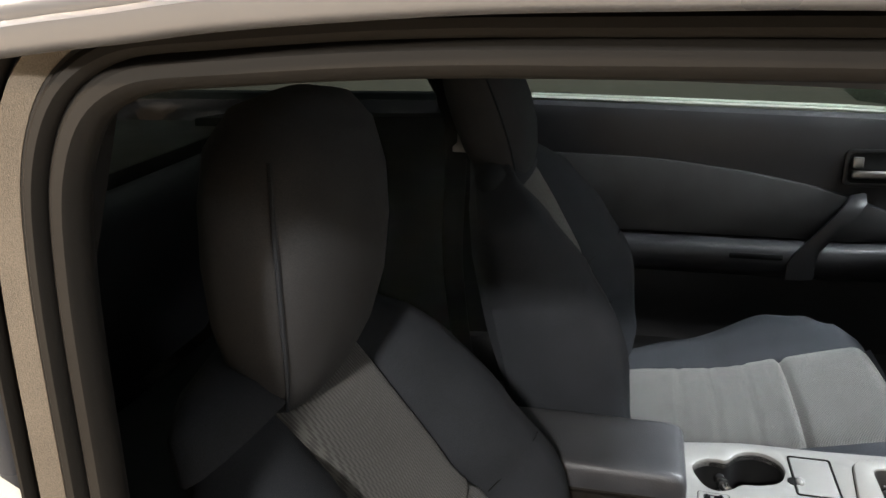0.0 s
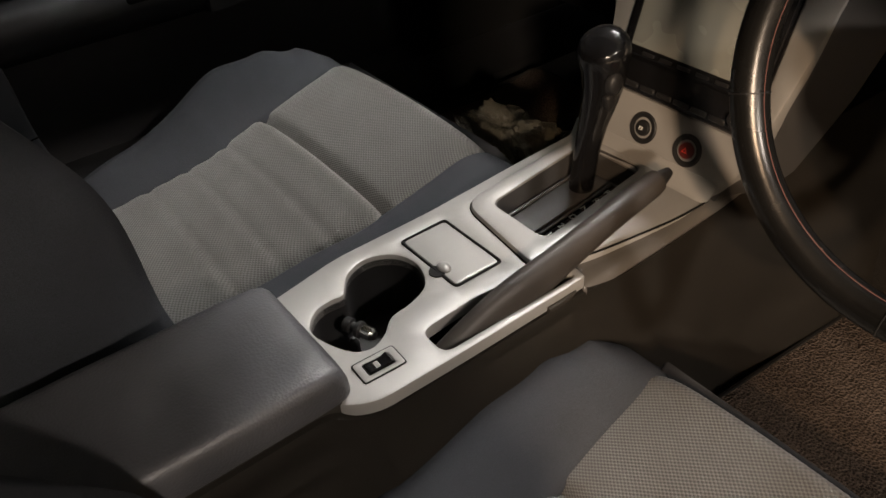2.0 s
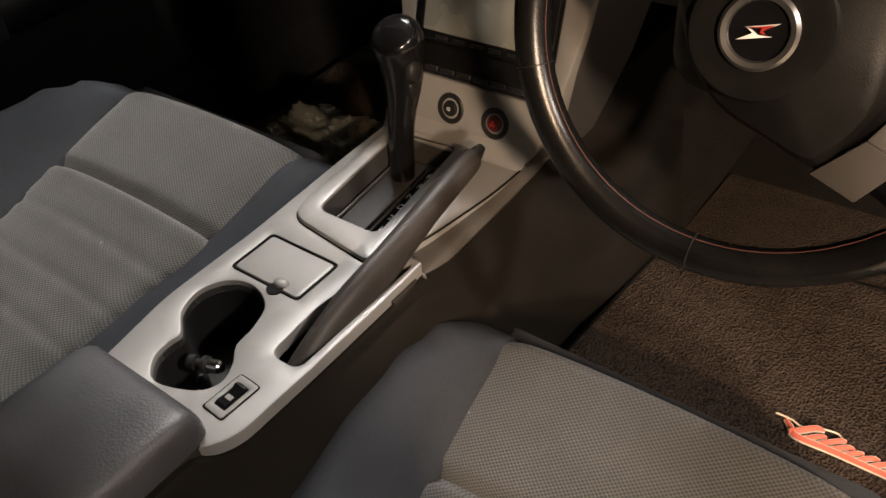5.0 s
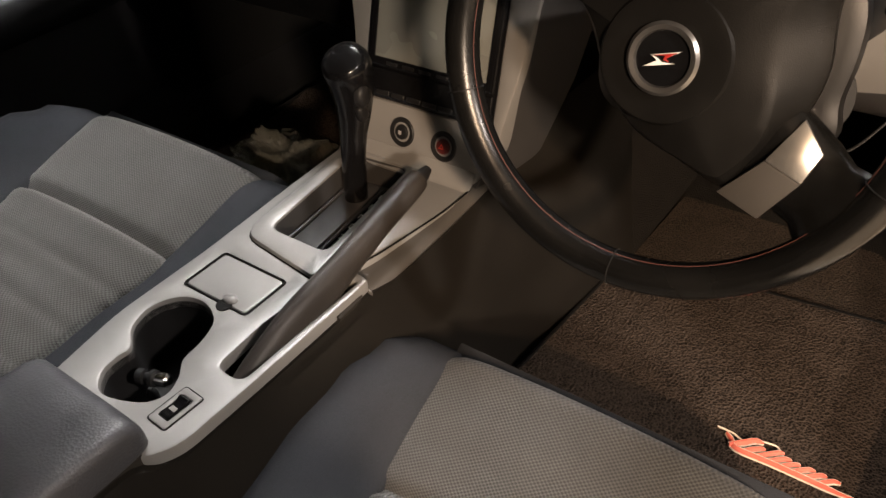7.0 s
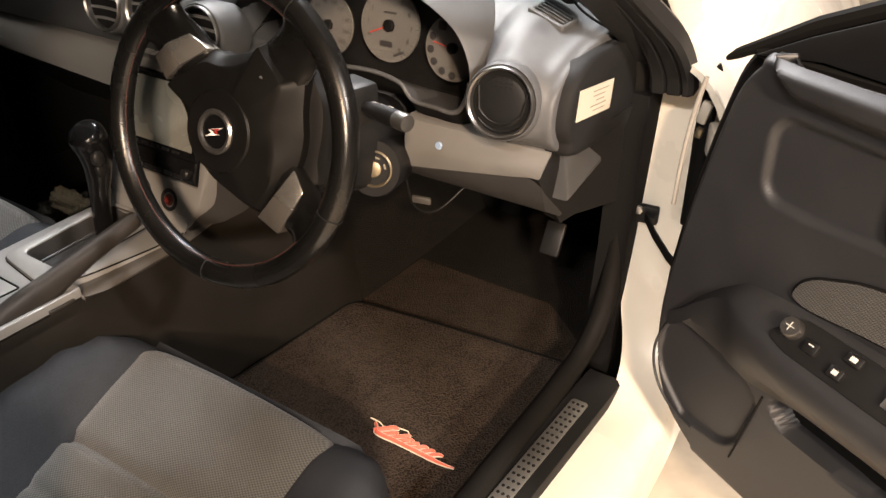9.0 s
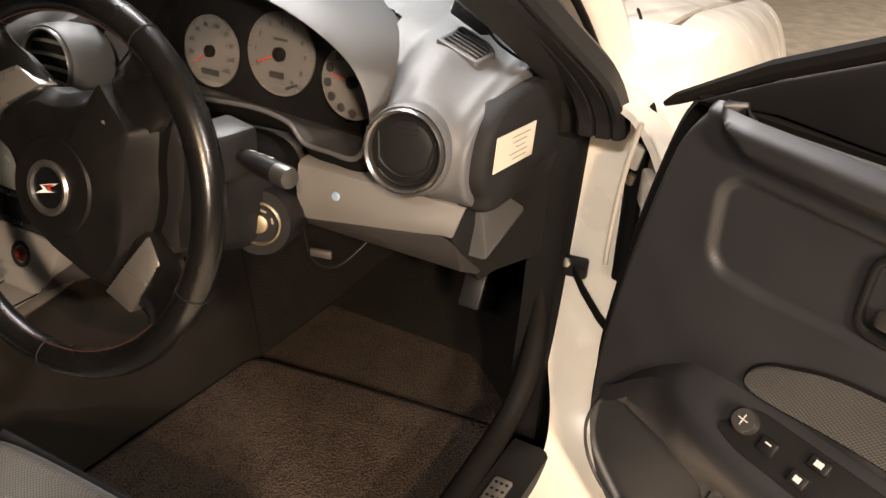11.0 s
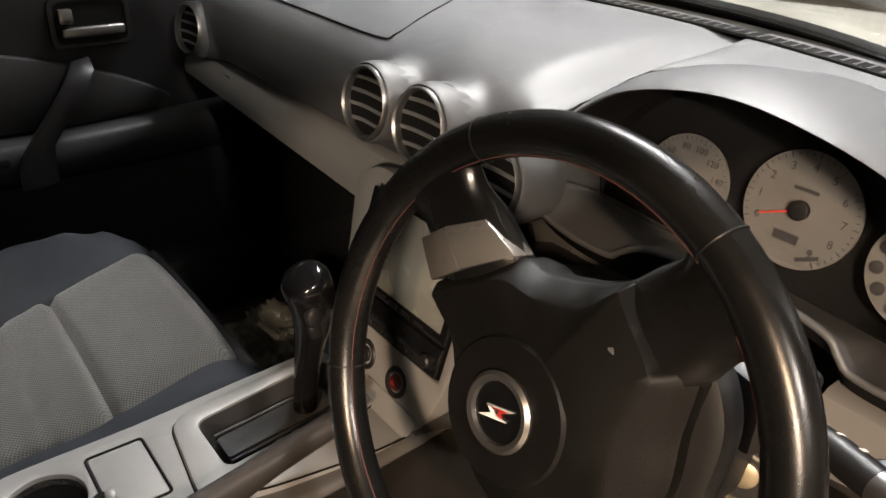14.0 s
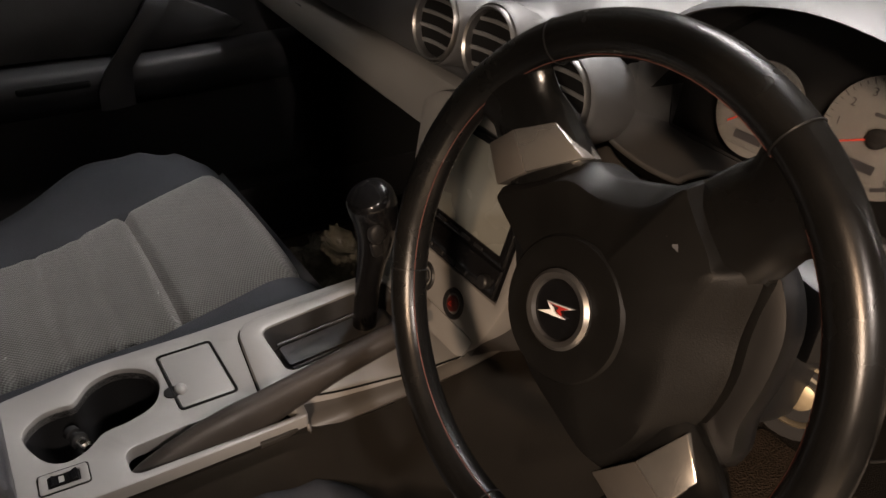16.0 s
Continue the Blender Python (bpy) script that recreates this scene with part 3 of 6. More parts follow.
part("bonnet", sheet(lambda u, v: Vector(((2 * u - 1) * (0.70 - 0.04 * v), screen_at(u, 0).y + 0.1 + v * 1.25, 0.858 - 0.035 * (2 * u - 1) ** 2 - 0.15 * v**1.6)), 20, 12, 0.01), PAINT, body, "pearl white bonnet")


def wing_at(u, v):
    y = 0.43 + 1.35 * v
    bulge = 0.045 * math.sin(math.pi * min(1, max(0, (v - 0.15) / 0.75)))
    x = 0.705 + 0.155 * math.sin(u * math.pi / 2) + bulge * u
    z = lin(y, [(0.43, 0.812), (1.0, 0.80), (1.8, 0.69)]) - 0.5 * (1 - math.cos(u * math.pi / 2)) ** 1.2
    return Vector((x, y, z))


part("front_wing", sheet(wing_at, 14, 20, 0.008), PAINT, body, "pearl white front wing")
part("front_wing", sheet(lambda u, v: Vector((-wing_at(u, v).x, wing_at(u, v).y, wing_at(u, v).z)), 14, 20, 0.008), PAINT, body, "pearl white front wing")

part("shut_line", tube(smooth_line([(0.712, 0.545, 0.822), (0.70, 0.64, 0.826), (0.672, 0.74, 0.83), (0.65, 0.80, 0.832)], 6), 0.0025, 6), DARKVOID, body)
part("shut_line", tube(smooth_line([(0.622, 0.80, 0.842), (0.632, 0.92, 0.838), (0.645, 1.1, 0.828), (0.65, 1.4, 0.79)], 6), 0.0025, 6), DARKVOID, body)

# ---- dashboard ----
dash = thing("dashboard", (0, 0.4, 0.45), "dark grey grained dashboard with silver trim and round vents", "dashboard")


def screen_line(x):
    return 0.62 - 0.46 * x * x


def hood_roof(x):
    return lin(x, [(0.095, 0.70), (0.099, 0.79), (0.11, 0.83), (0.15, 0.878), (0.205, 0.908), (0.29, 0.928), (0.372, 0.92), (0.439, 0.897), (0.494, 0.862), (0.518, 0.82), (0.521, 0.70)])


def dash_ring(x):
    drop = interp(abs(x - 0.0), [(0.44, 0.0), (0.56, 0.014), (0.63, 0.034), (0.66, 0.05)]) if x > 0 else interp(-x, [(0.6, 0.0), (0.74, 0.05)])
    ye = screen_line(x)
    pts = [(0.27, 0.722), (0.25, 0.732), (0.232, 0.752), (0.222, 0.79), (0.227, 0.825), (0.25, 0.856), (0.285, 0.872), (0.33, 0.881), (0.40, 0.888), (max(0.43, ye - 0.06), 0.893), (ye, 0.893)]
    roof_z = hood_roof(x)
    back = interp(x, [(0.40, 0.09), (0.47, 0.08), (0.52, 0.055), (0.56, 0.012), (0.585, 0.0)]) if x > 0.3 else 0.0
    pts = [(y + back * max(0.0, min(1.0, (0.42 - y) / 0.15)), z) for y, z in pts]
    pts = [(max(y, 0.385) if z < roof_z + 0.004 else y, z) for y, z in pts]
    near_hood = max(0.0, min(1.0, (x - 0.05) / 0.07)) if x < 0.2 else 0.0
    near_hood *= near_hood * (3 - 2 * near_hood)
    cap_z = lin(max(x, 0.118), [(0.118, 0.846), (0.15, 0.876), (0.2, 0.91)])
    pts = [(y, z - near_hood * max(0.0, z - 0.003 - cap_z - 0.12 * max(0.0, y - 0.25))) for y, z in pts]
    up = [Vector((x, y, z - drop * max(0, min(1, (z - 0.72) / 0.15)))) for y, z in pts]
    return up + [Vector((x, ye, 0.66)), Vector((x, 0.30, 0.64))]


VENT_FACE = Vector((0.03, -0.97, 0.16)).normalized()
VENTS = [((-0.095, 0.184, 0.817), VENT_FACE), ((0.010, 0.181, 0.820), VENT_FACE), ((0.118, 0.181, 0.803), VENT_FACE), ((-0.672, 0.206, 0.782), Vector((0.12, -0.97, 0.16)).normalized()), ((0.590, 0.207, 0.793), Vector((0.10, -0.97, 0.2)).normalized())]


def pod_distance(p):
    """How far p lies outside the nearest vent housing: tapered cylinders with round shoulders."""
    best = 1.0
    for c, f in VENTS:
        d = p - Vector(c)
        a = d.dot(f)
        r = (d - f * a).length - lin(-a, [(0.0, 0.0445), (0.02, 0.0465), (0.05, 0.043), (0.10, 0.025)]) + 0.005
        h = max(a + 0.022, -a - 0.095)
        best = min(best, math.hypot(max(r, 0.0), max(h, 0.0)) + min(max(r, h), 0.0) - 0.005)
    return best


def swell(ring):
    """The pad's profile pushed out round the vents, with a soft fillet."""
    x = ring[0].x
    if min(abs(x - c[0]) for c, f in VENTS) > 0.085:
        return ring
    out = []
    for i, p in enumerate(ring):
        t = ring[min(i + 1, len(ring) - 1)] - ring[max(i - 1, 0)]
        n = Vector((0, -t.z, t.y)).normalized()
        if i < 2 or p.y > 0.37:
            out.append(p)
            continue
        reach = 0.075
        for _ in range(40):
            d = pod_distance(p + n * reach)
            h = max(0.022 - abs(d - reach), 0.0) / 0.022
            d = min(d, reach) - h * h * 0.0055
            if d < 0.0004 or reach <= 0.0:
                break
            reach -= d
        out.append(p + n * max(0.0, reach))
    return out


stations = [-0.745 + 1.385 * k / 400 for k in range(401)]
rings = []
for x in stations:
    coarse = dash_ring(x)
    fine = smooth_line(coarse[:9], 6) if not 0.095 < x < 0.53 else [coarse[i].lerp(coarse[i + 1], k / 6) for i in range(8) for k in range(6)] + [coarse[8]]
    if 0.1 < x < 0.25:
        fine = [Vector((x, max(q.y, 0.385), q.z)) if q.z < hood_roof(x) + 0.012 else q for q in fine]
    rings.append(swell(fine) + coarse[9:])
last = rings[-1]
mid = sum(last, Vector()) / len(last)
for k, s in ((0.003, 0.996), (0.006, 0.985), (0.008, 0.965), (0.009, 0.9)):
    rings.append([mid + (p - mid) * s + Vector((k, 0, 0)) for p in last])
part("upper_pad", loft(rings), DASH, dash, "dark grey grained dash pad", 50)


def groove(pts, r, parent, mat=DARKVOID, name="panel_gap"):
    return part(name, tube(pts, r, 6), mat, parent)


groove(smooth_line([(-0.70, 0.258, 0.8615), (-0.4, 0.258, 0.8625), (-0.19, 0.258, 0.8625), (-0.165, 0.272, 0.868), (-0.185, 0.33, 0.881), (-0.235, 0.43, 0.890)], 6), 0.0014, dash)
groove(smooth_line([(0.40, 0.50, 0.8885), (0.47, 0.478, 0.883), (0.485, 0.455, 0.881), (0.45, 0.44, 0.884)], 6), 0.0014, dash)
# defroster slot
slot = part("defroster_slot", loft([[Vector((x, screen_line(x) - 0.052 + dy, 0.8925 + dz)) for dy, dz in ((-0.014, 0), (-0.014, 0.003), (0.014, 0.003), (0.014, 0))] for x in (-0.4 + 0.79 * k / 20 for k in range(21))]), DARKVOID, dash, "black slotted defroster grille")
bm = bmesh.new()
for k in range(52):
    x = -0.39 + 0.77 * k / 51
    box((0.0035, 0.022, 0.0015), Matrix.Translation((x, screen_line(x) - 0.052, 0.8957)), 0.0, bm=bm)
part("fin", bm, DASH_LOW, slot, kind="stuff")

LOUVRE = plastic("grey_louvre_plastic", (0.12, 0.12, 0.119), 0.45, 700, 0.2)
def round_vent(centre, face, r, louvres, closed=False, label="round air vent with satin ring"):
    c, f = Vector(centre), Vector(face).normalized()
    m = frame_of(c, f)
    n = 40
    pod = part("vent_pod", lathe([(r * 0.98, -0.03), (r * 0.99, -0.001), (r * 1.03, 0.0015), (r * 1.065, -0.001), (r * 1.085, -0.006), (r * 1.11, -0.02), (r * 1.10, -0.036), (r * 1.0, -0.06)], m, n), DASH, dash, "rolled rim of the vent housing", 60)
    part("ring", lathe([(r * 0.87, -0.006), (r * 0.885, 0.004), (r * 0.94, 0.0065), (r * 0.985, 0.004), (r * 1.0, -0.006)], m, n), SATIN, pod, label)
    part("well", lathe([(r * 0.88, -0.004), (r * 0.85, -0.0165), (0.001, -0.0175)], m, n), DARKVOID, pod)
    if closed:
        part("flap", lathe([(r * 0.878, -0.006), (r * 0.82, -0.0045), (r * 0.4, -0.003), (0.0008, -0.0025)], m, n), BLACK, pod, "closed black vent flap")
        for z0, k in ((-0.38, 0.3), (-0.62, 0.26)):
            arc = [m @ Vector((r * x, r * (z0 - k * (1 - (x / 0.6) ** 2) + 0.1), 0.0)) for x in (-0.6 + 1.2 * j / 14 for j in range(15))]
            part("flap_rib", tube(arc, 0.0012, 6), BLACK, pod)
        for sx in (-1, 1):
            part("flap_pivot", tube([m @ Vector((sx * r * 0.72, r * 0.35, -0.001)), m @ Vector((sx * r * 0.62, -r * 0.3, -0.001))], 0.0012, 6), BLACK, pod)
        bm = bmesh.new()
        for i in range(4):
            for j in range(3):
                box((0.004, 0.0016, 0.0008), m @ Matrix.Translation((-0.009 + 0.006 * i, r * 0.42 + 0.005 * j, -0.0018)), 0, bm=bm)
        part("flap_marks", bm, LINER_SHADE, pod, kind="stuff")
    else:
        for k in range(louvres):
            yy = r * (-0.56 + 1.12 * k / (louvres - 1))
            half = math.sqrt(max(0.0, (0.875 * r) ** 2 - yy * yy))
            blade = [[m @ (Vector((half * (2 * j / 10 - 1), yy + 0.002 * (1 - (2 * j / 10 - 1) ** 2) + h, d))) for h, d in ((-0.0026, -0.003), (0.0012, -0.0022), (0.0044, -0.015), (0.0022, -0.0155))] for j in range(11)]
            part("louvre", loft(blade), LOUVRE, pod)
    return pod


round_vent((-0.095, 0.184, 0.817), VENT_FACE, 0.0415, 4)
round_vent((0.010, 0.181, 0.820), VENT_FACE, 0.0415, 4)
round_vent((0.118, 0.181, 0.803), VENT_FACE, 0.0415, 4)
round_vent((-0.672, 0.206, 0.782), (0.12, -0.97, 0.16), 0.0415, 4)
round_vent((0.590, 0.207, 0.793), (0.10, -0.97, 0.2), 0.0425, 4, True, "round side vent, flap closed, satin ring")
# small demister vent near the pillar
sv = frame_of((0.584, 0.349, 0.8632), (0.24, -0.16, 0.95), (0.98, -0.19, -0.25)) @ Matrix.Scale(0.78, 4)
vent = part("demister_vent", plate(rounded([(-0.035, -0.03), (0.04, -0.03), (0.036, 0.018), (0.018, 0.03), (-0.04, 0.03)], [0.006, 0.01, 0.014, 0.014, 0.006]), (rounded([(-0.027, -0.021), (0.032, -0.021), (0.03, 0.01), (0.014, 0.02), (-0.031, 0.02)], [0.003, 0.004, 0.01, 0.01, 0.003]),), sv @ Matrix.Translation((0, 0, 0.005)), 0.012, 0.003), DASH, dash, "small slatted side demister vent")
part("well", plate([(-0.032, -0.022), (0.033, -0.022), (0.031, 0.012), (0.015, 0.021), (-0.032, 0.021)], (), sv @ Matrix.Translation((0, 0, -0.002)), 0.004), DARKVOID, vent)
for k in range(4):
    part("slat", box((0.06 - 0.004 * (k == 3), 0.0018, 0.008), sv @ Matrix.Translation((0.0 - 0.004 * (k == 3), -0.0135 + 0.0088 * k, 0.0015)) @ pose(0, 0, 0, 30), 0.0004, 1), DASH, vent)

# instrument hood
HOOD = [(0.104, 0.79), (0.113, 0.822), (0.15, 0.862), (0.205, 0.897), (0.29, 0.914), (0.372, 0.906), (0.439, 0.886), (0.494, 0.855), (0.518, 0.82), (0.522, 0.785), (0.505, 0.7505), (0.467, 0.75), (0.438, 0.752), (0.427, 0.761), (0.414, 0.773), (0.371, 0.780), (0.30, 0.776), (0.25, 0.769), (0.226, 0.755), (0.213, 0.746), (0.17, 0.745), (0.125, 0.754), (0.108, 0.772)]
hood_line = [(p.x, p.y) for p in smooth_line([(x, z, 0) for x, z in HOOD], 5, True)]
arch_line, sill_line = hood_line[:48], hood_line[44:] + hood_line[:2]


def hood_ring(y, s, dz=0.0):
    """The arch of the hood at depth y, scaled about the dials."""
    return [Vector((0.31 + (x - 0.31) * s, y + 0.05 * max(0.0, z - 0.80), 0.80 + (z - 0.80) * s + dz)) for x, z in arch_line]


part("instrument_hood", loft([hood_ring(0.2505, 0.997), hood_ring(0.2475, 1.0), hood_ring(0.2470, 1.006), hood_ring(0.249, 1.015), hood_ring(0.254, 1.028), hood_ring(0.268, 1.055), hood_ring(0.295, 1.085), hood_ring(0.34, 1.105, -0.004), hood_ring(0.40, 1.11, -0.015), hood_ring(0.46, 1.09, -0.032), hood_ring(0.50, 1.06, -0.05)], closed=False), DASH, dash, "curved hood over the dials", 55)
# inner skin of the hood, darker than the pad to carry its shade
part("hood_liner", loft([hood_ring(0.37, 0.93), hood_ring(0.30, 0.975), hood_ring(0.256, 0.990), hood_ring(0.2505, 0.997)], closed=False), LINER_SHADE, dash, "inside of the hood, coloured dark for its shade", 55)
back_arch = [(0.31 + (x - 0.31) * 0.985, 0.80 + (z - 0.80) * 0.985) for x, z in arch_line]
part("dial_backing", plate(back_arch + [(0.52, 0.70), (0.10, 0.70)], (), Matrix(((1, 0, 0, 0), (0, 0, -1, 0.367), (0, 1, 0, 0), (0, 0, 0, 1))), 0.02), BLACK, dash, "black instrument panel")
# sill falling away from its lip to the foot of the dials
def sill_row(k, lift=0.0):
    return [Vector((0.31 + (x - 0.31) * (1 - 0.05 * k), 0.2475 + 0.105 * k, z + (lin(x, [(0.1, 0.746), (0.52, 0.722)]) - z) * k**0.9 + lift)) for x, z in sill_line]


part("cluster_shelf", loft([sill_row(k) for k in (0.0, 0.06, 0.2, 0.4, 0.6, 0.8, 1.0)], closed=False), DASH, dash, "grey sill under the dials", 50)
part("sill_lip", tube(sill_row(0.01), 0.0032, 10), DASH, dash, "rounded lip of the sill", 60)
part("sill_face", loft([[q + Vector((0, dy, dz)) for q in sill_row(0.02)] for dy, dz in ((0.0, -0.001), (0.012, -0.02), (0.05, -0.045))], closed=False), DARKVOID, dash, "underside of the sill, coloured near-black for shade", 50)
lens_o = [(0.31 + (x - 0.31) * 0.955, 0.80 + (z - 0.80) * 0.955) for x, z in arch_line] + [(0.50, 0.735), (0.12, 0.745)]
lens = part("cluster_lens", plate(lens_o, (), Matrix(((1, 0, 0, 0), (0, 0, -1, 0.341), (0, 1, 0, 0), (0, 0, 0, 1))), 0.0015), glass("smoked_lens", (0.68, 0.68, 0.68)), dash, "smoked clear lens over the dials")
lens.visible_shadow = False


def dial(cx, cz, r, start, end, numbers, needle, label, cut=None, y=0.349):
    m = frame_of((cx, y, cz), (0, -0.985, 0.17))
    ring_pts = [(r * math.cos(a), r * math.sin(a)) for a in (2 * math.pi * k / 48 for k in range(48))]
    if cut:
        ring_pts = [(min(x, cut * r), z) for x, z in ring_pts]
    face = part("dial", plate(ring_pts, (), m, 0.003), DIAL, dash, label)
    n = len(numbers)
    for i, txt in enumerate(numbers):
        a = radians(start + (end - start) * i / (n - 1))
        if txt:
            lettering(txt, r * 0.2, m @ Matrix.Translation((r * 0.74 * math.cos(a), r * 0.74 * math.sin(a), 0.0008)), DIAL_INK, face, "numeral", 0.0002)
    bm = bmesh.new()
    for i in range(4 * (n - 1) + 1):
        a = start + (end - start) * i / (4 * (n - 1))
        long = i % 4 == 0
        box((r * (0.1 if long else 0.05), r * 0.016, 0.0004), m @ pose(0, 0, 0.0006, 0, 0, a) @ Matrix.Translation((r * 0.93, 0, 0)), 0, bm=bm)
    part("tick", bm, DIAL_INK, face, kind="stuff")
    part("needle", box((r * 0.6, r * 0.035, 0.001), m @ pose(0, 0, 0.004, 0, 0, needle) @ Matrix.Translation((r * 0.38, 0, 0)), 0.0003, 1), RED, face, "red needle")
    part("needle_hub", lathe([(r * 0.17, 0.0), (r * 0.17, 0.005), (r * 0.12, 0.006)], m, 20), BLACK, face)
    return face, m


speedo, ms = dial(0.212, 0.795, 0.046, 218, -38, ["", "20", "40", "60", "80", "100", "120", "140", "160", "180"], 216, "white speedometer dial with dark figures")
part("odometer", box((0.03, 0.008, 0.001), ms @ Matrix.Translation((0, -0.027, 0.0008)), 0.0), DIAL_INK, speedo)
rev, mr = dial(0.327, 0.8105, 0.0515, 205, -58, ["0", "1", "2", "3", "4", "5", "6", "7", "8", "9"], 203, "white rev counter dial with dark figures")
part("caption_bar", box((0.022, 0.003, 0.0006), mr @ Matrix.Translation((0, 0.018, 0.0008)), 0), DIAL_INK, rev)
part("display", box((0.022, 0.008, 0.001), mr @ Matrix.Translation((-0.004, -0.026, 0.0008)), 0), DIAL_INK, rev)
part("caption_bar", box((0.02, 0.0035, 0.0006), mr @ pose(0.02, -0.037, 0.0008, 0, 0, 25), 0), DIAL_INK, rev)
fuel, mf = dial(0.435, 0.7955, 0.0455, 150, 60, ["", "", ""], 170, "white fuel and temperature dial with warning lamps", 0.93)
for k, (dx, dz) in enumerate(((-0.034, 0.012), (-0.036, -0.006), (-0.029, -0.022), (-0.014, -0.033), (0.003, -0.037))):
    part("warning_lamp", lathe([(0.0055, 0), (0.0055, 0.001), (0.004, 0.0014)], mf @ Matrix.Translation((dx, dz, 0.0005)), 16), DIAL_INK, fuel)
part("warning_block", box((0.013, 0.012, 0.001), mf @ Matrix.Translation((-0.02, 0.028, 0.0008)), 0.0004), DIAL_INK, fuel)

# silver strips
def strip(x0, x1, top, low, yy, name, label, mat=SILVER, slant=0.0, lean=0.0):
    rings = []
    for k in range(21):
        x = x0 + (x1 - x0) * k / 20
        t, b, y = top(x), low(x), yy(x)
        end = (k / 20) ** 6
        rings.append([Vector((x - slant * (1 - h) * end, y + dy * (1 - 0.9 * end if dy < 0 else 1) + lean * (h - 0.5 if dy < 0.03 else 0), b + (t - b) * h)) for dy, h in ((0.02, 1.0), (0.006, 1.0), (0.0, 0.95), (-0.006, 0.6), (-0.004, 0.3), (0.004, 0.04), (0.014, 0.0), (0.05, 0.02), (0.05, 1.0))])
    return part(name, loft(rings), mat, dash, label)


strip(-0.748, -0.10, lambda x: lin(x, [(-0.748, 0.732), (-0.2, 0.722)]), lambda x: lin(x, [(-0.748, 0.69), (-0.6, 0.672), (-0.2, 0.652), (-0.1, 0.645)]), lambda x: lin(x, [(-0.748, 0.225), (-0.6, 0.236), (-0.1, 0.236)]), "silver_trim", "satin silver dash strip with a small dark script mark", lean=0.024)
strip(0.425, 0.640, lambda x: 0.728, lambda x: lin(x, [(0.43, 0.650), (0.62, 0.682)]), lambda x: 0.25, "silver_trim", "satin silver dash strip", slant=0.016)
for k in range(5):
    part("script_bar", box((0.012, 0.0006, 0.004 + 0.002 * (k == 0)), pose(-0.655 + 0.013 * k, 0.2365, 0.7135, 0, 0, 0), 0), DASH_LOW, dash)
part("blue_dot", lathe([(0.0055, 0), (0.0055, 0.001), (0.004, 0.0025)], frame_of((0.481, 0.2435, 0.7), (0, -1, 0.1)), 16), BLUE, dash, "small pale blue round sticker")
# under the strips
part("knee_panel", loft([[Vector((x, y, z)) for y, z in ((0.262, 0.655 + dz), (0.262, 0.645 + dz), (0.285, 0.625), (0.335, 0.595), (0.37, 0.60), (0.37, 0.70), (0.28, 0.70))] for x, dz in ((0.40, 0.0), (0.5, 0.012), (0.57, 0.022), (0.622, 0.032))]), DASH_LOW, dash, "dark knee panel under the column")
# dash end faces: their shade is put into the colour of the plastic
cap = [(0.641, 0.252, 0.727), (0.624, 0.253, 0.682), (0.617, 0.352, 0.575), (0.628, 0.375, 0.582), (0.668, 0.446, 0.586), (0.672, 0.46, 0.735), (0.664, 0.35, 0.735)]
part("end_panel", loft([[Vector(p) + Vector((0, 0, 0)) for p in cap], [Vector(p) + Vector((-0.03, 0.01, 0)) for p in cap]]), LINER_SHADE, dash, "lower end panel, coloured dark for the shade on it")
side = [(0.65, 0.262, 0.712), (0.65, 0.236, 0.738), (0.65, 0.222, 0.758), (0.65, 0.22, 0.778), (0.65, 0.228, 0.806), (0.65, 0.242, 0.824), (0.65, 0.27, 0.837), (0.65, 0.312, 0.843), (0.65, 0.39, 0.84), (0.65, 0.45, 0.834), (0.65, 0.458, 0.712)]
side = [Vector((0, q.x, q.y)) for q in smooth_line([(y, z, 0) for _, y, z in side], 4, True)]
side_cap = part("end_cap", loft([[Vector((x, 0.35 + (q.y - 0.35) * s, 0.787 + (q.z - 0.787) * s)) for q in side] for x, s in ((0.63, 0.9), (0.651, 0.9), (0.658, 0.888), (0.6635, 0.862), (0.6652, 0.82), (0.6655, 0.3))]), LINER_SHADE, dash, "dash end cap, coloured dark for the shade on it", 60)
st = frame_of((0.6668, 0.306, 0.782), (1, 0, 0.0), (0, 1, -0.13))
sticker = part("sticker", plate([(-0.053, -0.018), (0.052, -0.019), (0.052, 0.019), (-0.053, 0.019)], (), st, 0.001), STICKER, side_cap, "cream paper label with grey print")
for k in range(5):
    part("print_bar", box((0.05 - 0.012 * (k % 3), 0.0011, 0.0003), st @ Matrix.Translation((0.012 - 0.004 * (k % 2), 0.012 - 0.006 * k, 0.0003)), 0), PRINT_GREY, sticker)
part("glovebox", loft([[Vector((x, y, z)) for y, z in ((0.28, 0.66), (0.30, 0.645), (0.39, 0.54), (0.46, 0.48), (0.55, 0.48), (0.55, 0.68))] for x in (-0.72, -0.4, -0.13)]), BLACK, dash, "dark glovebox face")

# ---- centre stack ----
stack = thing("center_stack", (0.02, 0.15, 0.5), "silver centre stack with screen, audio unit and push buttons", "dashboard stack")
SN = Vector((0, -0.955, 0.296)).normalized()
SM = frame_of((0.012, 0.128, 0.53), SN)  # local x across, y up the face


def on_stack(x, up, out=0.0):
    return SM @ Vector((x, up, out))


face = rounded([(-0.135, 0.20), (-0.112, 0.10), (-0.115, 0.0), (-0.10, -0.028), (0.075, -0.03), (0.098, 0.01), (0.118, 0.12), (0.132, 0.215), (-0.10, 0.225)], [0.01, 0.03, 0.03, 0.02, 0.03, 0.03, 0.03, 0.02, 0.02])
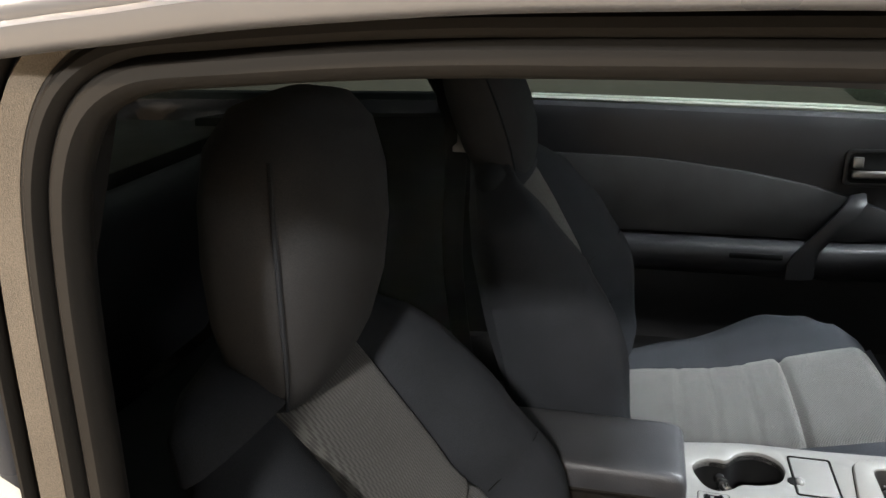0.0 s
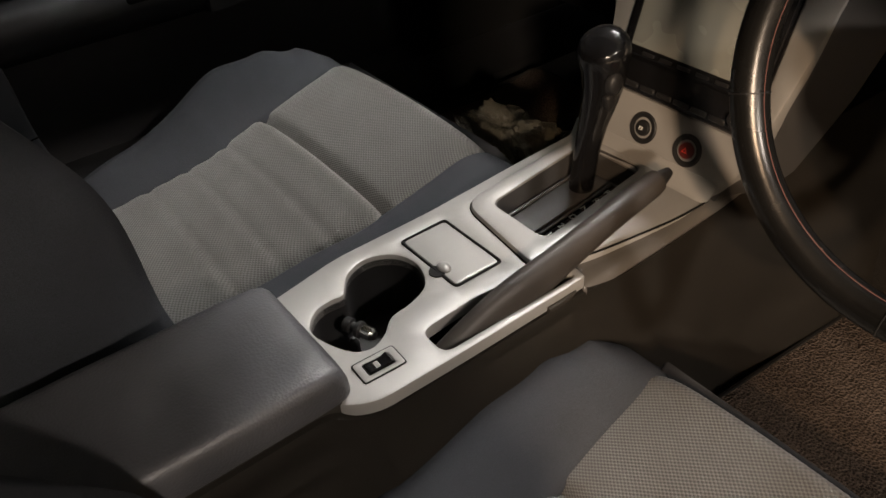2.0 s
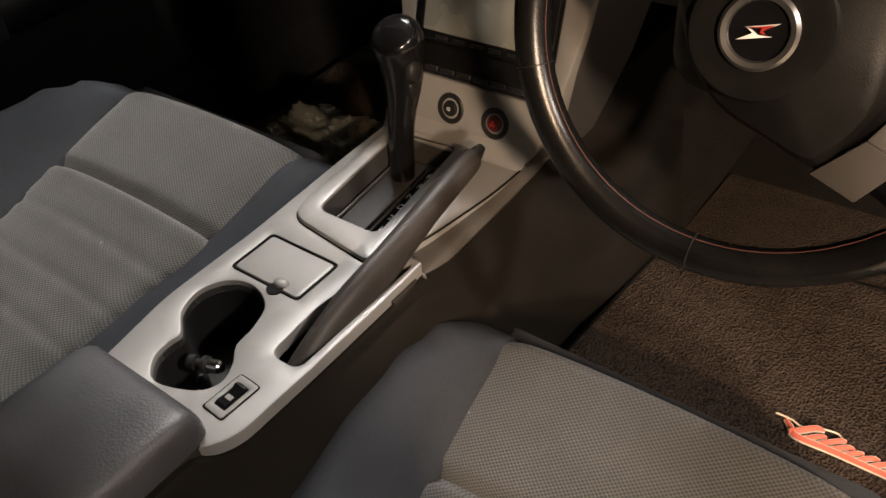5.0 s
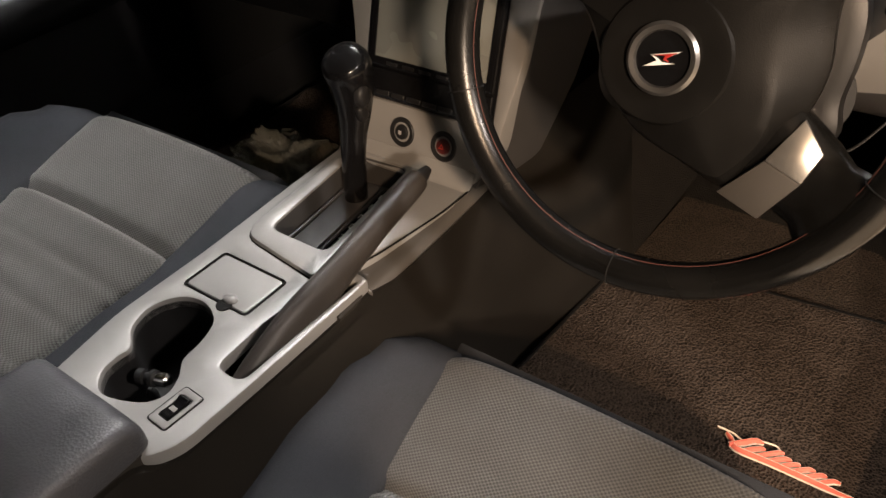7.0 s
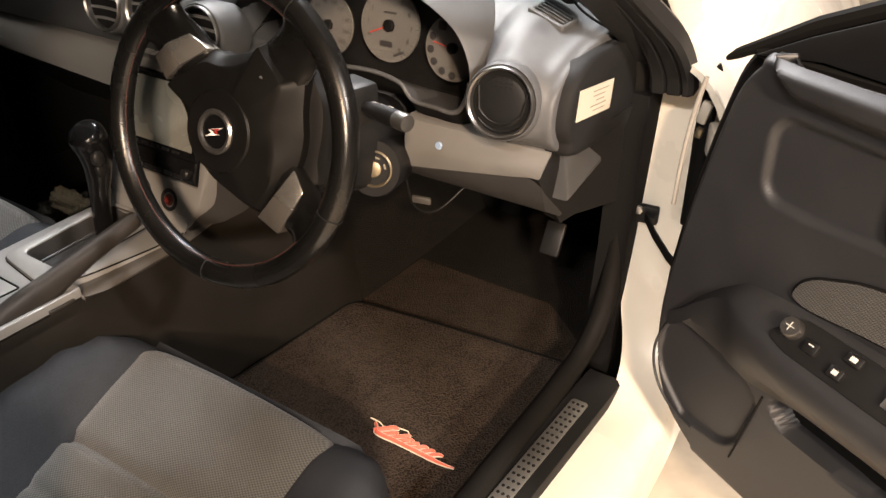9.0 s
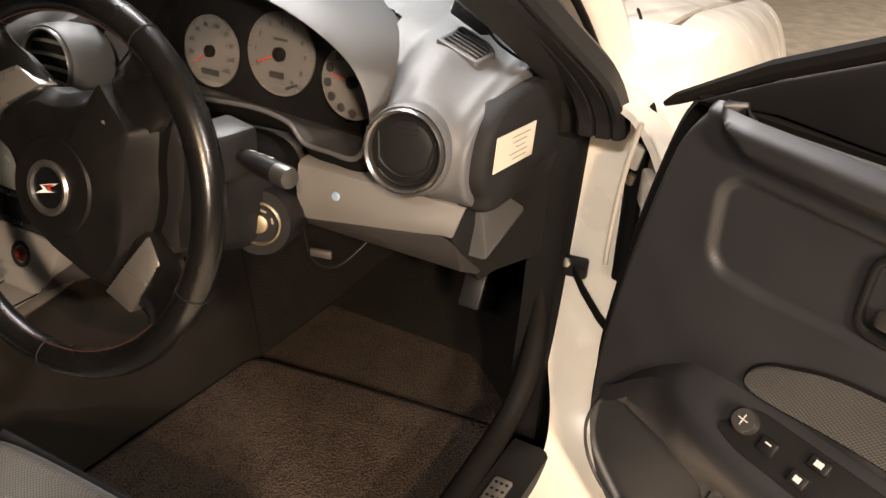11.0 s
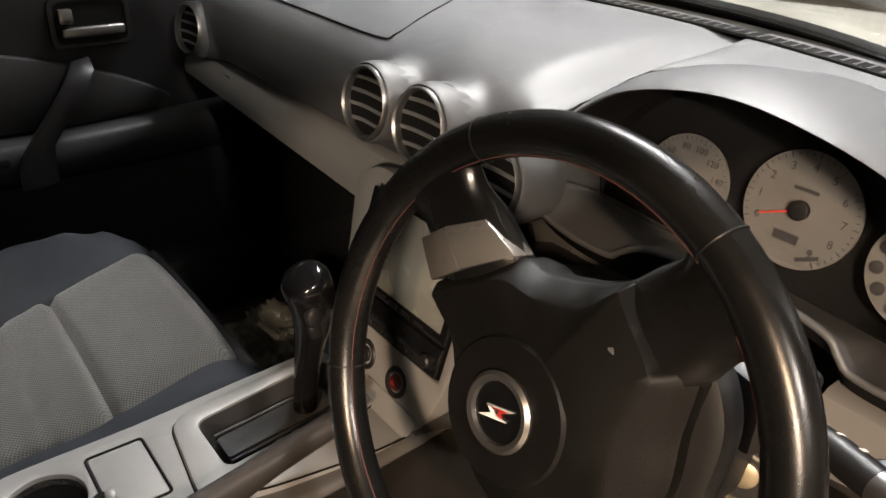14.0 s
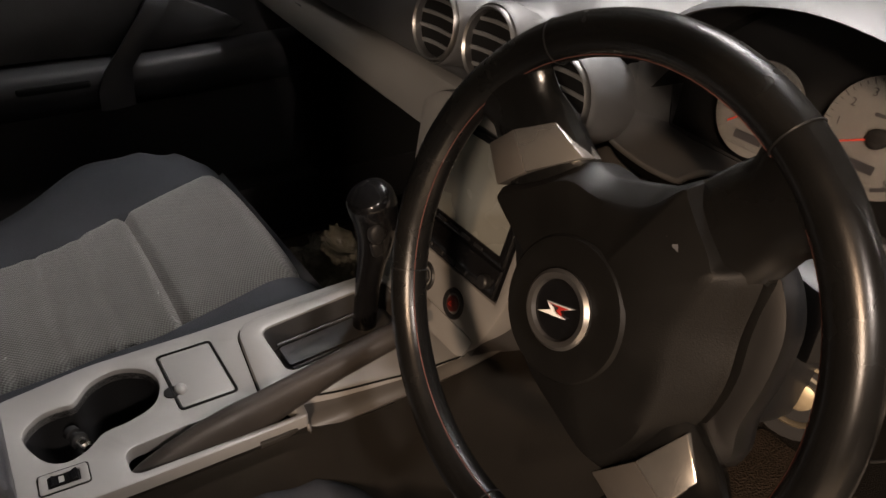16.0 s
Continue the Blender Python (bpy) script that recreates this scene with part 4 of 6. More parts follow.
audio_hole = rounded([(-0.09, 0.046), (0.092, 0.046), (0.092, 0.206), (-0.09, 0.206)], 0.004)
part("stack_face", plate(face, (audio_hole,), SM, 0.03, 0.003), SILVER, stack, "satin silver stack panel")
sides = []
for up, xl, xr, back in ((0.205, -0.125, 0.135, 0.12), (0.1, -0.112, 0.117, 0.12), (0.0, -0.113, 0.095, 0.10), (-0.05, -0.10, 0.075, 0.08)):
    sides.append([SM @ Vector(v) for v in ((xl + 0.004, up, -0.004), (xr - 0.004, up, -0.004), (xr + 0.01, up, -back), (xl - 0.012, up, -back))])
part("stack_flank", loft(sides), DASH_LOW, stack, "dark stack flank")
def sweep_at(u, v):
    """The curved foot of the stack, from the console top up to its face."""
    k = v * v * (3 - 2 * v) * 0.4 + v * v * 0.6
    y, z = 0.108 + 0.0165 * v, 0.5025 + 0.0215 * k
    xl = lin(v, [(0, -0.1115), (1, -0.1135)])
    xr = lin(v, [(0, 0.0865), (1, 0.0925)])
    x = xl + (xr - xl) * u
    d = min(x - xl, xr - x)
    return Vector((x, y, z - 0.5 * max(0.0, 0.006 - d)))


part("stack_sweep", sheet(sweep_at, 48, 12, 0.003), SILVER, stack, "silver foot sweeping into the console", 60)
audio = thing("car_stereo", on_stack(0, 0.05), "black double-height screen stereo in the centre stack", "car stereo")
part("case", box((0.178, 0.156, 0.04), SM @ Matrix.Translation((0.001, 0.126, -0.018)), 0.003), GLOSS, audio)
bezel = part("bezel", plate(rounded([(-0.088, 0.088), (0.09, 0.088), (0.09, 0.203), (-0.088, 0.203)], 0.003), (rounded([(-0.078, 0.098), (0.08, 0.098), (0.08, 0.196), (-0.078, 0.196)], 0.002),), SM @ Matrix.Translation((0, 0, 0.006)), 0.006, 0.001), GLOSS, audio)
part("screen", box((0.16, 0.1, 0.002), SM @ Matrix.Translation((0.001, 0.147, 0.003)), 0.0005, 1), SCREEN, audio, "dark screen, switched off, its reflection coloured in as grey")
for k in range(5):
    part("key", box((0.016, 0.004, 0.002), SM @ Matrix.Translation((-0.05 + 0.024 * k, 0.0925, 0.0068)), 0.0005, 1), BLACK, bezel)
lower = part("lower_panel", box((0.178, 0.034, 0.01), SM @ Matrix.Translation((0.001, 0.068, 0.002)), 0.002), GLOSS, audio, "black lower display strip")
for k in range(6):
    part("key", box((0.02, 0.006, 0.003), SM @ Matrix.Translation((-0.06 + 0.023 * k, 0.057, 0.007)), 0.001, 1), BLACK, lower)
part("volume_knob", lathe([(0.008, 0), (0.008, 0.008), (0.006, 0.01)], SM @ Matrix.Translation((0.076, 0.066, 0.006)), 16), BLACK, lower)


def push_button(x, up, mat, name, label):
    m = SM @ Matrix.Translation((x, up, 0))
    seat = part(name, lathe([(0.0185, -0.006), (0.0185, 0.0005), (0.017, 0.0022), (0.0125, 0.0012), (0.0105, -0.004)], m, 28), BLACK, stack, label)
    part("cap", lathe([(0.0095, -0.004), (0.0095, 0.0015), (0.0082, 0.0032), (0.0005, 0.0042)], m, 24), mat, seat)
    return m


mh = push_button(0.031, 0.012, HAZARD, "hazard_button", "round hazard button with red cap")
tri_pts = [(0.0042 * math.cos(a), 0.0042 * math.sin(a)) for a in (math.pi / 2 + 2 * math.pi * k / 3 for k in range(3))]
part("hazard_triangle", plate(tri_pts, ([(0.6 * x, 0.6 * y) for x, y in tri_pts],), mh @ Matrix.Translation((0, 0, 0.0052)), 0.0004), RED, stack)
md = push_button(-0.031, 0.014, BLACK, "demist_button", "round black demister button")
for k in range(3):
    part("symbol_bar", box((0.005, 0.0007, 0.0003), md @ Matrix.Translation((0, -0.0015 + 0.0016 * k, 0.0047)), 0), PRINT, stack)

# ---- steering ----
WC = Vector((0.339, 0.013, 0.767))
WT, WY = radians(16.5), radians(3.1)
WN = Vector((math.sin(WY) * math.cos(WT), -math.cos(WY) * math.cos(WT), math.sin(WT)))
WM = frame_of(WC, WN)  # x to the driver's right, y up the wheel, z to the driver
wheel = thing("steering_wheel", frame_of(WC, WN), "black leather three-spoke steering wheel turned off centre", "steering wheel")
R, RT = 0.1695, 0.0145
rim_pts = [WM @ Vector((R * math.cos(a), R * math.sin(a), 0)) for a in (2 * math.pi * k / 96 for k in range(96))]
rim = part("rim", tube(rim_pts, RT, 16, True), WHEEL_LEATHER, wheel, "black grained leather rim")
for sgn in (1,):
    thread = [WM @ Vector(((R - 0.0135) * math.cos(a), (R - 0.0135) * math.sin(a), 0.0052)) for a in (2 * math.pi * k / 96 for k in range(96))]
    part("stitching", tube(thread, 0.0005, 5, True), STITCH, rim, "red thread seam")
for deg in (60, 120, 200, 268, 340):
    a = radians(deg)
    c = Vector((R * math.cos(a), R * math.sin(a), 0))
    u = Vector((math.cos(a), math.sin(a), 0))
    ringp = [WM @ (c + (RT + 0.0003) * (math.cos(b) * u + math.sin(b) * Vector((0, 0, 1)))) for b in (2 * math.pi * k / 20 for k in range(20))]
    part("leather_joint", tube(ringp, 0.0006, 5, True), BLACK, rim)
# hub pad: a shield with three arms
# outline, and the crease where the face turns into its bevel
hub_edge = [(-0.103, 0.038), (-0.070, 0.0625), (-0.038, 0.0845), (-0.018, 0.083), (0.003, 0.088), (0.025, 0.0955), (0.042, 0.107), (0.049, 0.101), (0.060, 0.090), (0.071, 0.081), (0.080, 0.0755), (0.0955, 0.0763), (0.0985, 0.04), (0.103, 0.010), (0.0985, -0.020), (0.083, -0.05), (0.066, -0.080), (0.052, -0.086), (0.0254, -0.0762), (-0.016, -0.0605), (-0.044, -0.033), (-0.066, 0.010), (-0.086, 0.034)]
hub_crease = [(-0.090, 0.037), (-0.063, 0.055), (-0.037, 0.072), (-0.014, 0.072), (0.006, 0.074), (0.025, 0.082), (0.041, 0.1), (0.046, 0.0965), (0.0565, 0.0865), (0.067, 0.0775), (0.074, 0.070), (0.078, 0.062), (0.070, 0.034), (0.0715, 0.01), (0.077, -0.018), (0.075, -0.045), (0.060, -0.070), (0.049, -0.076), (0.023, -0.068), (-0.014, -0.053), (-0.039, -0.027), (-0.058, 0.012), (-0.077, 0.032)]
hub_a = smooth_line([(x, y, 0) for x, y in hub_edge], 4, True)
hub_b = smooth_line([(x, y, 0) for x, y in hub_crease], 4, True)


def hub_ring(s, z, k=0.0):
    return [WM @ Vector(((p.x + (q.x - p.x) * k) * s, (p.y + (q.y - p.y) * k) * s, z)) for p, q in zip(hub_a, hub_b)]


pad = part("hub_pad", loft([hub_ring(0.95, -0.05), hub_ring(1.0, -0.035), hub_ring(1.0, -0.0165), hub_ring(0.995, -0.0135), hub_ring(1.0, -0.0115, 0.12), hub_ring(1.0, -0.0045, 0.55), hub_ring(1.0, 0.0018, 0.92), hub_ring(1.0, 0.0036, 1.06), hub_ring(0.9, 0.0052, 1.0), hub_ring(0.75, 0.0075, 1.0), hub_ring(0.55, 0.0100, 1.0), hub_ring(0.3, 0.0112, 1.0), hub_ring(0.02, 0.0115, 1.0)]), PAD_VINYL, wheel, "black vinyl airbag pad", 32)
back_cover = [(0.07, 0.088), (0.096, 0.078), (0.114, 0.052), (0.118, 0.02), (0.116, -0.012), (0.118, -0.04), (0.08, -0.06), (0.02, -0.06), (-0.04, 0.0), (-0.07, 0.045), (0.0, 0.08)]
back_line = smooth_line([(x, y, 0) for x, y in back_cover], 4, True)
part("back_cover", loft([[WM @ Vector((p.x * k, p.y * k, z)) for p in back_line] for k, z in ((0.8, -0.062), (0.97, -0.055), (1.0, -0.04), (0.98, -0.028), (0.9, -0.024))]), BLACK, wheel, "black rear cover of the hub", 50)
# paler line standing in for the highlight where the pad meets the plain spoke
part("seam_edge", tube([WM @ Vector((x, y, -0.0112)) for x, y in ((0.043, 0.1065), (0.0495, 0.1005), (0.060, 0.0902), (0.071, 0.0808), (0.080, 0.0752), (0.095, 0.0762))], 0.0016, 8), LINER_SHADE, pad)
part("hub_dish", lathe([(0.0475, 0.0095), (0.0455, 0.0118), (0.041, 0.0122), (0.028, 0.0112)], WM, 48), PAD_VINYL, pad)
em = WM
badge = part("badge", lathe([(0.0245, 0.011), (0.0258, 0.0150), (0.0234, 0.0172), (0.020, 0.0165), (0.0190, 0.0135)], em, 40), SATIN, pad, "round chrome-ringed badge with a plain red and silver mark")
part("badge_field", lathe([(0.0195, 0.0125), (0.0192, 0.0136), (0.0005, 0.0145)], em, 32), GLOSS, badge)
mk = em @ pose(0, 0, 0.0164, 0, 0, 19) @ Matrix.Diagonal((0.95, 0.8, 1.0, 1.0))
part("badge_mark", plate([(-0.0085, 0.0052), (0.0152, 0.0034), (0.0035, 0.0002), (0.0062, 0.0028)], (), mk, 0.0022, 0.0002), MARK, badge, "thin silver blade")
part("badge_mark", plate([(-0.0065, 0.0046), (0.0122, 0.0030), (0.0028, -0.0004), (0.0046, -0.0036), (0.0008, -0.0008), (0.003, 0.0022)], (), mk @ Matrix.Translation((0, 0, 0.0003)), 0.0022, 0.0002), plain("badge_red", (0.3, 0.02, 0.015), 0.35), badge, "red stroke")
part("badge_mark", plate([(0.0085, -0.0058), (-0.0150, -0.0036), (-0.0035, -0.0004), (-0.0068, 0.0046), (-0.0030, 0.0012), (-0.0004, -0.0026)], (), mk @ Matrix.Translation((0, 0, 0.0005)), 0.0022, 0.0002), MARK, badge, "thin silver zigzag stroke")


def spoke(deg, insert):
    a = radians(deg)
    u, w = Vector((math.cos(a), math.sin(a), 0)), Vector((-math.sin(a), math.cos(a), 0))
    rings = []
    for r, half, top, thick in ((0.05, 0.034, -0.012, 0.03), (0.09, 0.0355, -0.008, 0.028), (0.125, 0.033, -0.006, 0.024), (0.142, 0.030, -0.002, 0.02), (0.153, 0.034, 0.003, 0.016), (0.163, 0.046, 0.004, 0.012), (0.17, 0.056, -0.004, 0.006)):
        rings.append([WM @ (u * r + w * half * c + Vector((0, 0, top + dz))) for c, dz in ((-1, -0.010), (-0.88, -0.002), (-0.5, 0.003), (0, 0.004), (0.5, 0.003), (0.88, -0.002), (1, -0.010), (0.8, -thick), (-0.8, -thick))])
    s = part("spoke", loft(rings), WHEEL_LEATHER, wheel, "black spoke", 50)
    if insert:
        # a folded cap: one bright facet, one coloured dark for shade, straight inner seams
        corner = {0: insert[0], 1: insert[1], 2: insert[2], 3: insert[3], 4: insert[4], 5: insert[5]}
        for name, quad, mat, lab in (("insert", (1, 2, 3, 4), INSERT, "brushed silver spoke insert"), ("insert_shade", (0, 1, 4, 5), LEDGE, "spoke insert facet coloured dark for shade")):
            top = [WM @ Vector(corner[k]) for k in quad]
            low = [p - WN * 0.02 for p in top]
            b = loft([low, top])
            bmesh.ops.bevel(b, geom=b.edges[:], offset=0.0012, segments=2, profile=0.5, affect="EDGES")
            part(name, b, mat, s, lab, 30)


spoke(137, ((-0.1025, 0.0395, -0.006), (-0.0735, 0.0615, 0.0025), (-0.0385, 0.0862, -0.006), (-0.070, 0.0985, -0.005), (-0.096, 0.083, 0.003), (-0.122, 0.0635, -0.005)))
spoke(52, None)
spoke(-31, ((0.0545, -0.0885, -0.006), (0.0815, -0.0555, 0.0025), (0.0985, -0.0235, -0.006), (0.1165, -0.044, -0.005), (0.1085, -0.0655, 0.003), (0.087, -0.1, -0.005)))
for k in range(2):
    part("caption_bar", box((0.019, 0.0035, 0.0004), WM @ pose(0.047 + 0.008 * k, 0.064 - 0.001 * k, 0.0052, 0, 6, -66), 0), DASH, pad)

column = thing("steering_column", (0.339, 0.2, 0.7), "black steering column shroud with stalk and ignition switch", "steering column")
CA = WN


def col_ring(d, w, h, dz=0.0, n=28):
    c = WC - CA * d
    out = []
    for k in range(n):
        a = 2 * math.pi * k / n
        ca, sa = math.cos(a), math.sin(a)
        p = 2.0 / 4.5
        out.append(c + Vector((w * math.copysign(abs(ca) ** p, ca), 0, h * math.copysign(abs(sa) ** p, sa) + dz)))
    return out


part("shroud", loft([col_ring(0.055, 0.03, 0.03), col_ring(0.06, 0.07, 0.055, -0.005), col_ring(0.075, 0.082, 0.066, -0.01), col_ring(0.17, 0.085, 0.07, -0.015), col_ring(0.28, 0.08, 0.07, -0.02)]), BLACK, column, "black two-piece shroud", 50)
part("stalk_boss", box((0.05, 0.05, 0.05), pose(0.43, 0.13, 0.785, 0, 0, -14), 0.006), BLACK, column)
sd = (Vector((0.528, 0.106, 0.788)) - Vector((0.43, 0.135, 0.783))).normalized()
sm = frame_of((0.43, 0.135, 0.783), sd, (0, 0, 1))
stalk = part("stalk", lathe([(0.007, 0.0), (0.007, 0.03), (0.0085, 0.034), (0.0098, 0.05), (0.0105, 0.06), (0.0105, 0.086)], sm, 24), BLACK, column, "black indicator stalk with pale printing")
part("stalk_end", lathe([(0.0102, 0.086), (0.0108, 0.101), (0.0095, 0.105), (0.0005, 0.106)], sm, 24), SATIN, stalk, "satin grey stalk end")
for k, (zz, ln) in enumerate(((0.04, 0.006), (0.055, 0.007), (0.07, 0.007))):
    part("print_bar", box((0.0006, 0.006, 0.0022), sm @ pose(0.0078 + 0.001 * k, -0.0045, zz, 0, 0, -25), 0), PRINT, stalk)
im = frame_of((0.412, 0.19, 0.669), (0.38, -0.88, 0.2)) @ Matrix.Diagonal((1.2, 1.2, 1.0, 1.0))
part("ignition_boss", loft([[im @ Vector((0.03 * math.cos(a) * s, 0.032 * math.sin(a) * s, z)) for a in (2 * math.pi * k / 24 for k in range(24))] for s, z in ((1.15, -0.08), (1.05, -0.008), (1.0, -0.002), (0.6, -0.002))]), BLACK, column, "black ignition housing", 50)
lock = part("ignition_ring", lathe([(0.0205, -0.004), (0.0215, 0.001), (0.0198, 0.0028), (0.0188, 0.001), (0.0184, -0.003)], im, 32), BRASSY, column, "steel ignition ring with engraved positions")
part("ring_face", lathe([(0.0182, -0.003), (0.018, -0.0006), (0.0005, -0.0004)], im, 28), BLACK, lock)
part("key_barrel", lathe([(0.009, -0.002), (0.009, 0.003), (0.0075, 0.004), (0.0005, 0.004)], im, 20), BRASSY, lock)
for k in range(5):
    a = radians(20 + 55 * k)
    part("engraved_bar", box((0.006, 0.002, 0.0006), im @ pose(0.0132 * math.cos(a), 0.0132 * math.sin(a), 0.0, 0, 0, math.degrees(a) + 90), 0), PRINT_GREY, lock)

# ---- centre console ----
con = thing("center_console", (0.0, -0.2, 0.22), "satin silver centre console with cup holders and lidded tray", "console")
CZ = 0.503
CM = Matrix.Translation((0, 0, CZ))
edge_l = [(-0.078, -0.346), (-0.098, -0.24), (-0.099, -0.12), (-0.108, 0.02), (-0.112, 0.12)]
edge_r = [(0.087, 0.12), (0.084, 0.07), (0.077, 0.025), (0.067, -0.03), (0.056, -0.064), (0.087, -0.068), (0.088, -0.1), (0.088, -0.22), (0.086, -0.315), (0.062, -0.346)]
outline = rounded(edge_l + edge_r, [0.01, 0.02, 0.02, 0.02, 0.002, 0.002, 0.02, 0.02, 0.02, 0.006, 0.004, 0.02, 0.03, 0.03, 0.02])
cup_pts = [(0.018, -0.30), (-0.02, -0.312), (-0.042, -0.296), (-0.046, -0.276), (-0.046, -0.262), (-0.068, -0.243), (-0.076, -0.215), (-0.062, -0.19), (-0.035, -0.182), (-0.006, -0.194), (0.006, -0.22), (0.010, -0.245), (0.024, -0.262), (0.031, -0.282)]
cup = [(p.x, p.y) for p in smooth_line([(x, y, 0) for x, y in cup_pts], 4, True)]
lid_o = rounded([(-0.0745, -0.1735), (0.0175, -0.1735), (0.0175, -0.1155), (-0.0745, -0.1155)], 0.005)
lid_i = rounded([(-0.0725, -0.1715), (0.0155, -0.1715), (0.0155, -0.1175), (-0.0725, -0.1175)], 0.0045)
gate_o = rounded([(-0.064, -0.066), (0.028, -0.066), (0.006, 0.117), (-0.085, 0.112)], 0.014)
brake_slot = rounded([(0.044, -0.235), (0.078, -0.235), (0.08, -0.075), (0.052, -0.085), (0.04, -0.17)], [0.012, 0.012, 0.006, 0.01, 0.01])
top = part("top_panel", plate(outline, (cup, lid_o, gate_o, brake_slot), CM, 0.014, 0.0025), SILVER, con, "satin silver top panel")
# wells
def well(rings):
    """A skin open at its first ring, with a floor over its last."""
    bm = loft(rings, caps=False)
    n = len(rings[0])
    bm.verts.ensure_lookup_table()
    bm.faces.new(bm.verts[-n:])
    return bm


part("cup_well", well([[Vector((x, y, z)) for x, y in cup] for z in (CZ - 0.006, CZ - 0.045)] + [[Vector((-0.02 + (x + 0.02) * 0.97, -0.245 + (y + 0.245) * 0.97, CZ - 0.075)) for x, y in cup]]), BLACK, con, "deep black cup well")
lid = part("tray_lid", plate(lid_i, (), Matrix.Translation((0, 0, CZ + 0.0006)), 0.006, 0.0012), SILVER, con, "silver tray lid with a small thumb catch")
# recess under the lid, its shade put in as near-black
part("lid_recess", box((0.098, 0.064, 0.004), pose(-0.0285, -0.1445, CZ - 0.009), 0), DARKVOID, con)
part("lid_gap", tube([Vector((p[0], p[1], CZ + 0.0002)) for p in lid_o], 0.0014, 6, True), DARKVOID, con)
part("catch", loft([[Vector((-0.012 + 0.009 * math.cos(a) * s, -0.1655 + 0.0065 * math.sin(a) * s, CZ + z)) for a in (2 * math.pi * k / 20 for k in range(20))] for s, z in ((1.0, 0.0), (0.95, 0.002), (0.7, 0.0042), (0.1, 0.005))]), SILVER, lid, "shiny thumb catch", 60)
part("catch_notch", lathe([(0.0085, 0.0), (0.0085, 0.0012)], pose(-0.012, -0.174, CZ), 20), DARKVOID, lid)
# raised gate surround, its well and the slotted cover
gate_big = rounded([(-0.081, -0.084), (0.044, -0.100), (0.022, 0.126), (-0.098, 0.122)], [0.026, 0.012, 0.02, 0.02])
gate_hole = rounded([(-0.059, -0.061), (0.023, -0.061), (0.001, 0.113), (-0.080, 0.108)], 0.013)
part("gate_surround", plate(gate_big, (gate_hole,), Matrix.Translation((0, 0, CZ + 0.0065)), 0.0085, 0.0048), SILVER, con, "raised silver surround of the selector gate")
part("gate_wall", well([[Vector((x, y, CZ + 0.003)) for x, y in gate_hole], [Vector((-0.028 + (x + 0.028) * 0.94, 0.02 + (y - 0.02) * 0.94, CZ - 0.030)) for x, y in gate_hole], [Vector((-0.028 + (x + 0.028) * 0.5, 0.02 + (y - 0.02) * 0.5, CZ - 0.0305)) for x, y in gate_hole]]), DASH_LOW, con, "sunken dark grey gate", 30)
part("gate_slide", plate(rounded([(-0.052, -0.045), (-0.016, -0.045), (-0.030, 0.094), (-0.066, 0.094)], 0.006), (), Matrix.Translation((0, 0, CZ - 0.022)), 0.003, 0.001), DASH_LOW, con, "dark grey sliding cover")
gate_scale = part("gate_scale", plate(rounded([(-0.010, -0.045), (0.012, -0.045), (-0.004, 0.092), (-0.026, 0.092)], 0.003), (), Matrix.Translation((0, 0, CZ - 0.0215)), 0.003, 0.0008), GLOSS, con, "glossy black selector scale with pale letters")
for k, ch in enumerate("PRND21"):
    y = 0.075 - 0.021 * k
    lettering(ch, 0.0125, pose(-0.008 + 0.012 * (0.02 - y) / 0.1, y, CZ - 0.0211, 0, 0, 7), PRINT, gate_scale, "letter", 0.0002)
for x0, x1, nm in ((-0.061, -0.0735, "slot_edge"), (-0.0135, -0.028, "slot_edge")):
    part(nm, tube([Vector((x0 + 0.006, -0.045, CZ - 0.0205)), Vector((x1 + 0.006, 0.09, CZ - 0.0205))], 0.0022, 8), DASH_LOW, con)
part("gate_gap", tube([Vector((p[0], p[1], CZ + 0.0004)) for p in gate_big], 0.0013, 6, True), DARKVOID, con)
# rear window switch
swm = frame_of((0.0525, -0.2875, CZ + 0.0016), (0, 0, 1), (0.05, 1.0, 0))
sw = part("rocker_switch", plate(rounded([(-0.0205, -0.012), (0.0205, -0.012), (0.0205, 0.012), (-0.0205, 0.012)], 0.003), (rounded([(-0.0135, -0.0072), (0.0135, -0.0072), (0.0135, 0.0072), (-0.0135, 0.0072)], 0.0015),), swm, 0.003, 0.001), SWITCH_GREY, con, "small rocker switch in a grey bezel")
part("bezel_gap", tube([swm @ Vector((p[0], p[1], -0.0012)) for p in rounded([(-0.0209, -0.0124), (0.0209, -0.0124), (0.0209, 0.0124), (-0.0209, 0.0124)], 0.003)], 0.0008, 6, True), DARKVOID, sw)
part("switch_well", box((0.03, 0.0175, 0.001), swm @ Matrix.Translation((0, 0, -0.0014)), 0), DARKVOID, sw)
rock = part("rocker", loft([[swm @ Vector((x, y * 0.0058, z)) for y in (-1, -0.8, 0.8, 1)] + [swm @ Vector((x, 0.0058, -0.004)), swm @ Vector((x, -0.0058, -0.004))] for x, z in ((-0.0118, 0.0005), (-0.010, 0.0018), (-0.005, 0.0004), (0.0, -0.0002), (0.005, 0.0006), (0.010, 0.0034), (0.0118, 0.002))]), GLOSS, sw, "glossy dark rocker", 30)
part("symbol_bar", box((0.0045, 0.0075, 0.0003), swm @ Matrix.Translation((-0.002, 0, 0.0004)), 0), SWITCH_GREY, rock)
# flanks down to the tunnel
rings = []
